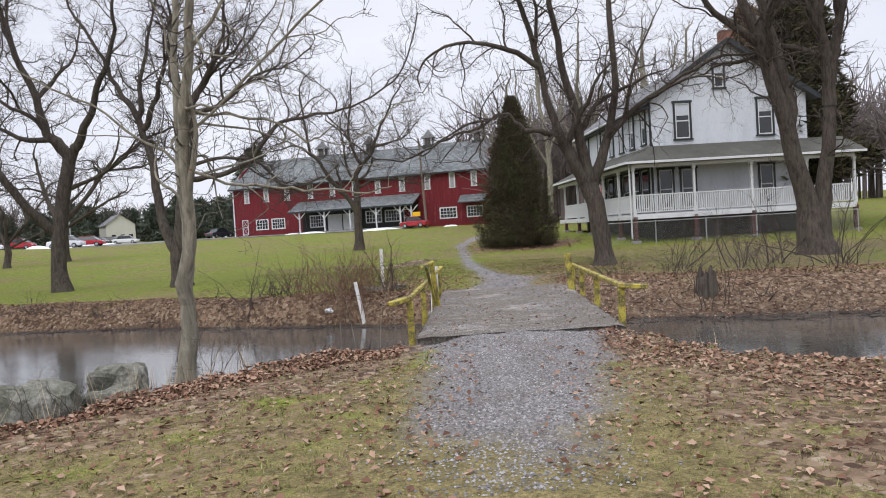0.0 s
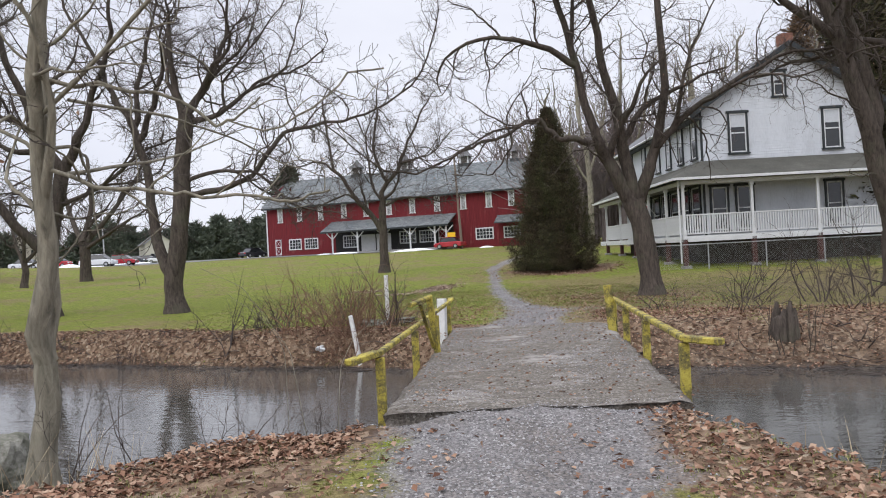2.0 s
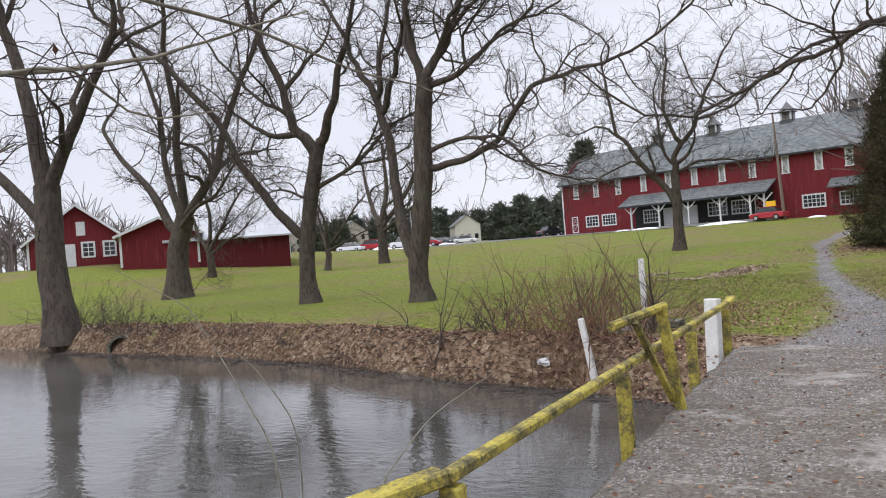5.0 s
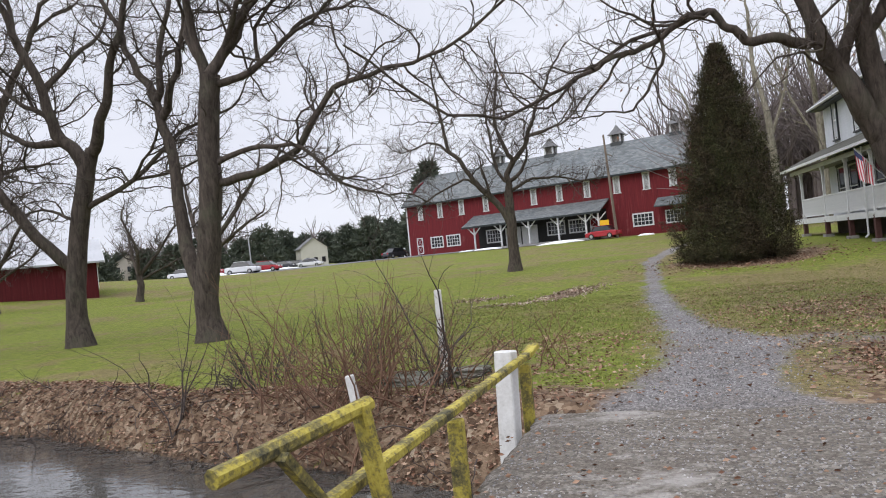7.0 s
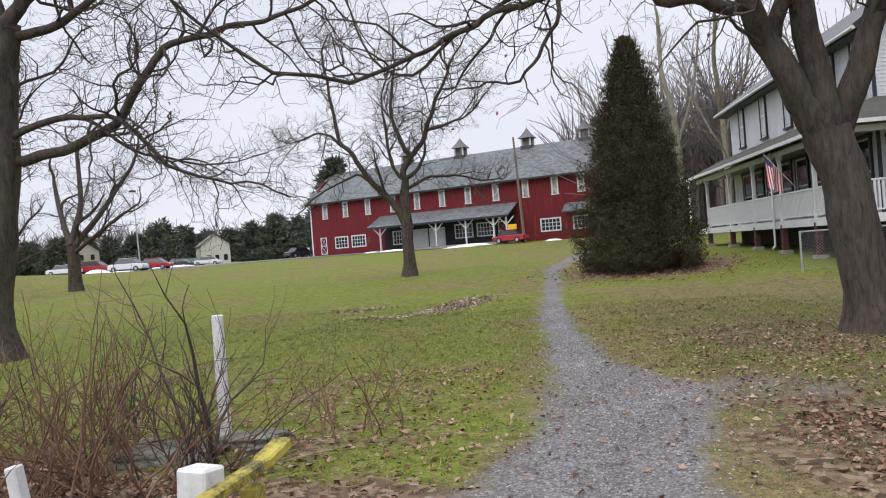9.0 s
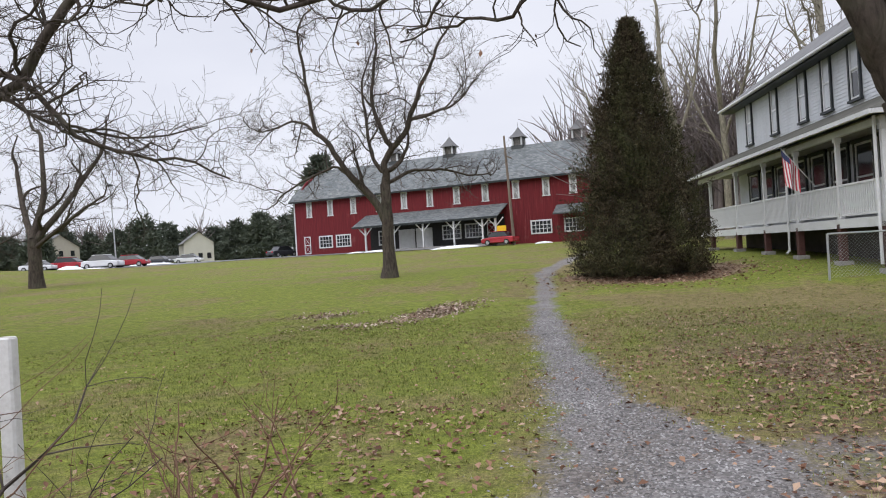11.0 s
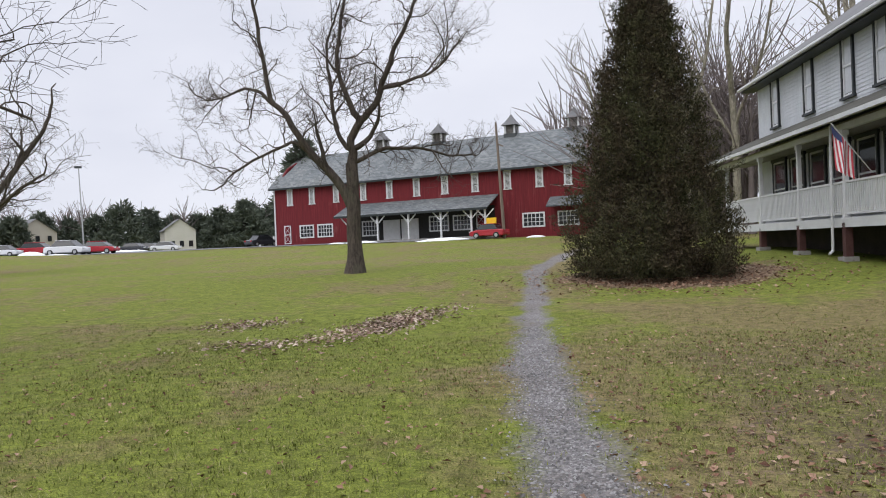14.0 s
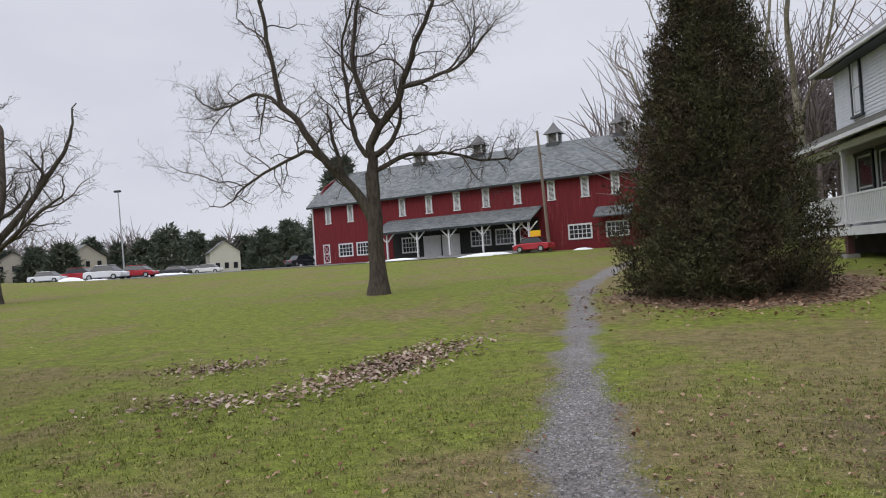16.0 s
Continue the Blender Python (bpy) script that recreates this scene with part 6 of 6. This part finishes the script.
under = np.stack([4.5 + rng.normal(size=3000) * 2.0, 42.2 + rng.normal(size=3000) * 1.8], 1)
scatter("cedar_litter", DEAD_LEAF, "brown litter under the evergreen", under, 0.06, 9)


def tufts(name, mat, label, places, height, seed, width=0.006, lean=0.35, blades=5):
    rng = np.random.default_rng(seed)
    p = np.repeat(np.asarray(places, float), blades, 0)
    p = p + rng.normal(size=p.shape) * 0.025
    n = len(p)
    z = surface_z(p[:, 0], p[:, 1]) - 0.01
    a = rng.uniform(0, 2 * math.pi, n)
    h = height * rng.uniform(0.5, 1.3, n)
    side = np.stack([-np.sin(a), np.cos(a), 0 * a], 1) * width
    c = np.c_[p, z]
    way = np.stack([np.cos(a), np.sin(a), 0 * a], 1) * (lean * h * rng.uniform(0.3, 1.6, n))[:, None]
    tip = c + way + np.stack([0 * a, 0 * a, h], 1)
    v = np.stack([c - side, c + side, tip], 1).reshape(-1, 3)
    f = [np.arange(n)[:, None] * 3 + np.array([[0, 1, 2]])]
    return tagged(new(name, quick_mesh(name, v, f, mat, False)), label, "grass", kind="stuff")


g = np.concatenate([rng.uniform((-7, -1.5), (9, 9), (13000, 2)), rng.uniform((-9, 19), (10, 36), (24000, 2)), rng.uniform((-5, 23), (6, 33), (17000, 2))])
keep = (np.abs(g[:, 0] - path_mid(g[:, 1])) > path_half(g[:, 1]) + rng.normal(size=len(g)) * 0.2 + 0.1) & ((g[:, 1] < near_edge(g[:, 0]) - 0.3) | (g[:, 1] > far_edge(g[:, 0]) + 1.2))
tufts("grass", BLADE, "short tufted winter grass", g[keep], 0.038, 14, 0.005, 0.8, 5)
r = np.concatenate([bank_places(rng, 170, True, -0.15, 0.4, -4.3, -2.6), bank_places(rng, 90, True, -0.1, 0.3, 2.6, 9)])
tufts("dry_reeds", REED, "pale dry reeds at the water's edge", r, 0.42, 15, 0.004, 0.5, 3)

# leaves and grit blown onto the deck
dl = rng.uniform((-0.6, 9.9), (2.5, 17.3), (900, 2))
dl = dl[rng.random(len(dl)) < 0.35 + 0.65 * np.abs(dl[:, 0] - 1.0) / 1.6]
grit = Soup()
leaves(grit, [(x, y, deck_top(x, y) + 0.008) for x, y in dl], 0.026, rng, 0.15, 1.5, np.array([1.0, 0.3, 0.0]))
tagged(new("deck_litter", grit.mesh("deck_litter", DEAD_LEAF, False)), "scraps of dead leaf on the bridge deck", "leaves", kind="stuff")

# loose gravel on the path and on the deck
octa = np.array([(1, 0, 0), (0, 1, 0), (-1, 0, 0), (0, -1, 0), (0, 0, 0.8)])
faces = np.array([(0, 1, 4), (1, 2, 4), (2, 3, 4), (3, 0, 4)])


def gravel(name, spots, heights, sizes, label):
    v = np.c_[spots, heights][:, None] + octa[None] * sizes[:, None, None] * rng.uniform(0.55, 1.2, (len(spots), 5, 1))
    f = (np.arange(len(spots))[:, None, None] * 5 + faces[None]).reshape(-1, 3)
    return tagged(new(name, quick_mesh(name, v.reshape(-1, 3), [f], STONE, False)), label, "gravel", kind="stuff")


st = np.concatenate([np.stack([path_mid(y) + rng.normal(size=len(y)) * path_half(y) * 0.55, y], 1) for y in (10 - 6.6 * rng.random(9500) ** 1.3, rng.uniform(17.5, 26, 9000), rng.uniform(26, 34, 4500))])
sz = rng.uniform(0.006, 0.017, len(st))
gravel("path_gravel", st, surface_z(st[:, 0], st[:, 1]) + sz * 0.2, sz, "loose grey crushed gravel on the path")
st = rng.uniform((-0.55, 9.8), (2.6, 17.4), (16000, 2))
st = st[np.array([noise.noise((x * 0.9, y * 0.9, 6.0)) for x, y in st]) + rng.normal(size=len(st)) * 0.25 > -0.05]
st = st[(st[:, 0] > deck_edges(st[:, 1])[0] + 0.08) & (st[:, 0] < deck_edges(st[:, 1])[1] - 0.08)]
gravel("deck_gravel", st, np.array([deck_top(x, y) for x, y in st]), rng.uniform(0.005, 0.014, len(st)), "grey grit and small stones on the bridge deck")


def rock(name, at, size, seed, label, mat=CONCRETE, squash=0.6):
    rng = np.random.default_rng(seed)
    bm = bmesh.new()
    bmesh.ops.create_icosphere(bm, subdivisions=4, radius=1.0)
    for v in bm.verts:
        c = v.co.normalized()
        c /= (abs(c.x) ** 7 + abs(c.y) ** 7 + abs(c.z) ** 7) ** (1 / 7)
        k = 0.5 * (1 + 0.3 * noise.noise(c * 1.4 + Vector((seed * 3.7, 0, 0))) + 0.1 * noise.noise(c * 4.5) + 0.04 * noise.noise(c * 11))
        v.co = Vector((c.x * size[0], c.y * size[1], c.z * size[2])) * k
    me = bpy.data.meshes.new(name)
    bm.to_mesh(me)
    bm.free()
    me.materials.append(mat)
    ob = new(name, me)
    ob.matrix_basis = pose(*at, rng.uniform(-6, 6), rng.uniform(-6, 6), rng.uniform(-25, 25))
    return tagged(ob, label, "rock", "bank rocks")


rock("concrete_block", (-5.95, 9.1, -0.78), (0.92, 0.76, 0.8), 1, "broken mossy concrete block in the water")
rock("concrete_block", (-5.55, 10.75, -0.8), (0.78, 0.62, 0.7), 2, "mossy square stone in the shallow water")
rock("concrete_block", (-5.2, 9.75, -0.85), (0.7, 0.5, 0.5), 3, "tilted slab of broken concrete at the bank")
rock("stone", (-5.1, 7.6, -0.9), (0.4, 0.35, 0.3), 4, "small wet stone at the bank")
rock("concrete_slab", (-2.35, 20.0, -0.17), (0.8, 0.5, 0.16), 5, "flat broken concrete slab under the brush")
rock("concrete_slab", (-1.75, 20.35, -0.15), (0.55, 0.4, 0.12), 6, "small flat concrete slab by the stake")
pipe = thing("drain_pipe", (-18.7, 23.2, -0.85), 35, "pale concrete drain pipe lying in the far bank", "pipe")
bm = bmesh.new()
n = 18
for z0, z1, r in ((-0.9, 0.9, 0.42), (0.9, -0.9, 0.34)):
    a = [bm.verts.new((r * math.cos(2 * math.pi * i / n), z0, r * math.sin(2 * math.pi * i / n))) for i in range(n)]
    b = [bm.verts.new((r * math.cos(2 * math.pi * i / n), z1, r * math.sin(2 * math.pi * i / n))) for i in range(n)]
    for i in range(n):
        bm.faces.new((a[i], a[(i + 1) % n], b[(i + 1) % n], b[i]))
bm.verts.ensure_lookup_table()
for o, i_ in ((0, 3 * n), (n, 2 * n)):
    for i in range(n):
        bm.faces.new((bm.verts[o + i], bm.verts[o + (i + 1) % n], bm.verts[i_ + (i + 1) % n], bm.verts[i_ + i]))
bmesh.ops.recalc_face_normals(bm, faces=bm.faces[:])
part("barrel", bm, CONCRETE, pipe)

# roots, fallen branches and a cut stump along the banks
rng = np.random.default_rng(44)
deb = Soup()
for k in range(2600):
    left = rng.random() < 0.55
    x = rng.uniform(-21, -1) if left else rng.uniform(2.9, 17)
    y = float(far_edge(x)) + (rng.uniform(-0.1, 1.2) if left else rng.uniform(-0.2, 2.6))
    p = sway(rng, (x, y, float(surface_z(np.array([x]), np.array([y]))[0]) + 0.02), (rng.normal(), rng.normal() * 0.5, rng.uniform(-0.15, 0.3)), 0.15 + 0.75 * rng.random() ** 2, 5, 0.32, -0.05)
    p[:, 2] = np.maximum(p[:, 2], WATER_Z + 0.02)
    deb.tube(p, np.linspace(0.003 + 0.013 * rng.random() ** 3, 0.003, 6), 3)
tagged(new("bank_debris", deb.mesh("bank_debris", TWIG)), "tangled roots and fallen sticks on the banks", "sticks", kind="stuff")
stump = thing("tree_stump", (6.2, 17.2, gz(6.2, 17.2)), 0, "rotten stump wrapped in pale dead stems on the bank", "stump")
s = Soup()
for i in range(9):
    a = i * 0.7
    s.tube([(0.22 * math.cos(a), 0.2 * math.sin(a), -0.4), (0.17 * math.cos(a), 0.16 * math.sin(a), 0.3), (0.16 * math.cos(a) + 0.04, 0.15 * math.sin(a), 0.5 + 0.16 * math.sin(3 * a))], [0.1, 0.085, 0.03], 7)
for i in range(16):
    a = i * 1.3
    s.tube(sway(rng, (0.4 * math.cos(a), 0.4 * math.sin(a) - 0.2, -0.5), (0.1, 0, 1), 1.1, 5, 0.1, 0), np.linspace(0.014, 0.005, 6), 4)
child("wood", s.mesh("wood", BARK), stump)
log = thing("fallen_log", (9.6, 15.6, gz(9.6, 15.4) + 0.1), -12, "fallen branch lying along the water's edge", "log")
s = Soup()
s.tube(sway(rng, (-1.6, 0, 0), (1, 0.05, 0.02), 3.4, 9, 0.06, 0), np.linspace(0.09, 0.03, 10), 7)
child("wood", s.mesh("wood", BARK), log)
bag = thing("paper_litter", (-3.5, 19.1, gz(-3.5, 19.1) + 0.05), 30, "crumpled white scrap of litter on the bank", "litter")
bm = bmesh.new()
bmesh.ops.create_icosphere(bm, subdivisions=2, radius=0.16)
for v in bm.verts:
    v.co *= 0.7 + 0.6 * noise.noise(v.co * 9)
    v.co.z *= 0.6
part("scrap", bm, TRIM, bag)

# ---------------------------------------------------------------- car park, vehicles, poles, far houses
lot_v, lot_f = [], []
for i, x in enumerate(np.linspace(-75, -6, 40)):
    y0 = np.interp(x, [-75, -48, -34, -6], [80, 90, 101, 95.5])
    for j, y in enumerate(np.linspace(y0, y0 + np.interp(x, [-75, -36, -30, -6], [45, 30, 8, 5]), 6)):
        lot_v.append((x, y, gz(x, y) + 0.05))
        if i and j:
            a = i * 6 + j
            lot_f.append((a - 7, a - 1, a, a - 6))
tagged(new("car_park", mesh_of("car_park", lot_v, lot_f, ASPHALT, True)), "grey asphalt car park and drive beside the barn", "car park", kind="structure")


def car(x, y, turn, mat, label, length=4.5, height=1.5, roof=(0.22, 0.30, 0.72, 0.95), name="parked_car"):
    """A parked car: shaped body, glazed cabin, wheels with rims, lamps."""
    c = thing(name, (x, y, gz(x, y) + 0.06), turn, label, "car", "parked cars")
    hl, w, belt = length / 2, 0.9, height * 0.6
    bm = bmesh.new()
    prof = [(-hl, 0.35), (-hl + 0.05, belt * 0.9), (-hl + 0.5, belt), (hl - 1.1, belt), (hl - 0.1, belt * 0.82), (hl, 0.45), (hl - 0.1, 0.25), (-hl + 0.1, 0.25)]
    rings = [[bm.verts.new((px, sy * w * (0.96 if pz > 0.8 else 1.0), pz)) for px, pz in prof] for sy in (-1, 1)]
    bm.faces.new(rings[0])
    bm.faces.new(rings[1][::-1])
    for i in range(8):
        j = (i + 1) % 8
        bm.faces.new((rings[0][j], rings[0][i], rings[1][i], rings[1][j]))
    bmesh.ops.recalc_face_normals(bm, faces=bm.faces[:])
    part("body", bm, mat, c, bevel=0.07)
    xs = [-hl + length * k for k in roof]
    bm = bmesh.new()
    cab = [(xs[0] - 0.2, belt - 0.02), (xs[1], height - 0.05), (xs[2] - 0.25, height - 0.05), (xs[3] - 0.45, belt - 0.02)]
    rings = [[bm.verts.new((px, sy * w * (0.93 if i in (0, 3) else 0.76), pz)) for i, (px, pz) in enumerate(cab)] for sy in (-1, 1)]
    bm.faces.new(rings[0])
    bm.faces.new(rings[1][::-1])
    for i in range(4):
        j = (i + 1) % 4
        bm.faces.new((rings[0][j], rings[0][i], rings[1][i], rings[1][j]))
    bmesh.ops.recalc_face_normals(bm, faces=bm.faces[:])
    part("glazing", bm, DARK_GLASS, c, bevel=0.04)
    part("roof_panel", box(xs[1] - 0.05, xs[2] - 0.2, -0.7, 0.7, height - 0.06, height), mat, c, bevel=0.025)
    for px in (-hl + 0.8, hl - 0.85):
        for sy in (-1, 1):
            wh = child("wheel", None, c)
            wh.matrix_basis = Matrix.Translation((px, sy * 0.86, 0.31))
            part("tyre", beam(bmesh.new(), (0, -0.1, 0), (0, 0.1, 0), 0.62, sides=16), BLACK, wh)
            part("rim", beam(bmesh.new(), (0, sy * 0.101, 0), (0, sy * 0.112, 0), 0.38, sides=12), STEEL, wh)
    for sy in (-0.62, 0.62):
        part("headlight", box(hl - 0.12, hl + 0.005, sy - 0.17, sy + 0.17, 0.62, 0.76), TRIM, c)
        part("tail_light", box(-hl - 0.005, -hl + 0.1, sy - 0.15, sy + 0.15, 0.62, 0.82), CAR_RED, c)
    return c


car(-49.9, 94.0, 5, CAR_WHITE, "white sport utility car parked beside melting snow", 4.4, 1.6)
car(-49.3, 98.6, 10, CAR_RED, "dark red car parked behind the white one", 4.4, 1.45)
car(-66.7, 111.3, 5, CAR_RED, "dark red pickup parked at the far edge", 5.4, 1.75)
car(-60.8, 125.2, 0, CAR_DARK, "dark car in the far row", 4.5, 1.45)
car(-60.6, 129.5, 5, CAR_DARK, "dark red-brown car in the far row", 4.5, 1.45)
car(-57.6, 129.0, 10, CAR_WHITE, "white car at the row's end", 4.5, 1.5)
car(-68.5, 107.5, 10, CAR_WHITE, "white car beside the pickup", 4.5, 1.5)
car(-36.5, 115.6, 60, CAR_DARK, "dark car at the barn's end", 4.5, 1.5)
truck = car(-4.2, 96.0, 158, CAR_RED, "small red car carrying a yellow board by the barn", 3.9, 1.5)
sign = part("roof_sign", box(-0.8, 0.3, -0.05, 0.05, 1.5, 2.1), SIGN_YELLOW, truck, "yellow board on the roof")


def snow(name, x, y, sx, sy, h, seed):
    rng = np.random.default_rng(seed)
    n, v, f = 16, [], []
    for j in range(5):
        r = 1 - j / 4
        for i in range(n):
            a = 2 * math.pi * i / n
            k = r * (1 + 0.25 * math.sin(3 * a + seed) + 0.1 * rng.normal())
            px, py = x + sx * k * math.cos(a), y + sy * k * math.sin(a)
            v.append((px, py, gz(px, py) + (-0.03 if j == 0 else h * (1 - r * r) + 0.06)))
            if j:
                b = j * n
                f.append((b - n + i, b - n + (i + 1) % n, b + (i + 1) % n, b + i))
    return tagged(new(name, mesh_of(name, v, f, SNOW, True)), "melting heap of old white snow", "snow", "snow heaps")


for i, (x, y, sx, sy, h) in enumerate(((-52.2, 91.2, 1.6, 0.8, 0.45), (-49.0, 91.0, 1.4, 0.4, 0.12), (-58.0, 118.0, 3.5, 1.2, 0.3), (-8.8, 96.5, 2.4, 0.7, 0.25), (-18.5, 99.8, 1.8, 0.5, 0.2), (-21.5, 100.3, 1.0, 0.4, 0.12), (0.5, 95.0, 0.8, 0.4, 0.15))):
    snow("snow_heap", x, y, sx, sy, h, i)

pole = thing("utility_pole", (-2.65, 95.3, gz(-2.65, 95.3)), 0, "leaning weathered wooden utility pole before the barn", "pole")
part("shaft", beam(bmesh.new(), (0, 0, -0.5), (-0.45, 0, 11.8), 0.36, sides=10, tip=0.6), POLE_WOOD, pole)
part("bracket", beam(bmesh.new(), (-0.38, -0.2, 9.6), (0.25, -0.2, 9.3), 0.12, 0.12), POLE_WOOD, pole)
lamp = thing("street_lamp", (-53.5, 102.3, gz(-53.5, 102.3)), 0, "tall grey pole with a small lamp head", "lamp")
part("shaft", beam(bmesh.new(), (0, 0, -0.3), (-0.3, 0, 10.4), 0.2, sides=8, tip=0.6), STEEL, lamp)
part("lamp_head", box(-0.75, 0.0, -0.2, 0.2, 10.4, 10.62), DARK_TRIM, lamp)
for x, y in ((-40.5, 125.0), (-38.5, 125.5)):
    p = thing("white_bollard", (x, y, gz(x, y)), 0, "short white post beside the drive", "post", "white bollards")
    part("shaft", box(-0.12, 0.12, -0.12, 0.12, -0.3, 1.6), TRIM, p, bevel=0.02)


def far_house(x, y, turn, w, d, eave, rise, mat, label):
    h = thing("far_house", (x, y, gz(x, y)), turn, label, "house", "distant houses")
    bm = bmesh.new()
    prof = [(-w / 2, -1), (w / 2, -1), (w / 2, eave), (0, eave + rise), (-w / 2, eave)]
    a = [bm.verts.new((px, 0, pz)) for px, pz in prof]
    b = [bm.verts.new((px, d, pz)) for px, pz in prof]
    bm.faces.new(a)
    bm.faces.new(b[::-1])
    for i in (1, 4):
        bm.faces.new((a[(i + 1) % 5], a[i], b[i], b[(i + 1) % 5]))
    bmesh.ops.recalc_face_normals(bm, faces=bm.faces[:])
    part("wall_shell", bm, mat, h)
    bm = bmesh.new()
    for s in (-1, 1):
        beam(bm, (s * (w / 4 + 0.2), -0.4, eave + rise / 2 - 0.05), (s * (w / 4 + 0.2), d + 0.4, eave + rise / 2 - 0.05), 0.1, 0.1)
    for s in (-1, 1):
        q = [bm.verts.new(p) for p in ((s * (w / 2 + 0.4), -0.4, eave - 0.2), (0, -0.4, eave + rise + 0.12), (0, d + 0.4, eave + rise + 0.12), (s * (w / 2 + 0.4), d + 0.4, eave - 0.2))]
        bm.faces.new(q)
    part("roof", bm, DARK_ROOF, h)
    for i in range(3):
        for z in (0.9, 3.4):
            if z + 1.2 < eave:
                part("window", box(-w / 2 + w * (i + 0.6) / 3.4, -w / 2 + w * (i + 0.6) / 3.4 + 0.9, -0.06, -0.004, z, z + 1.3), DARK_GLASS, h)
    for i in range(3):
        for z in (0.9, 3.4):
            if z + 1.2 < eave:
                part("window", box(w / 2 + 0.004, w / 2 + 0.06, d * (i + 0.5) / 3.4, d * (i + 0.5) / 3.4 + 0.9, z, z + 1.3), DARK_GLASS, h)
    return h


far_house(-77.5, 172.0, 35, 6.5, 9, 4.6, 2.4, PALE_YELLOW, "distant cream two-storey house among trees")
far_house(-112.0, 172.0, 60, 9, 16, 5.5, 3.0, BEIGE, "distant beige two-storey house")
far_house(-128.0, 168.0, 40, 9, 14, 5.0, 2.8, BEIGE, "distant pale two-storey house")
far_house(-96.0, 205.0, 30, 9, 12, 6.0, 3.0, BEIGE, "distant tan house behind bare trees")
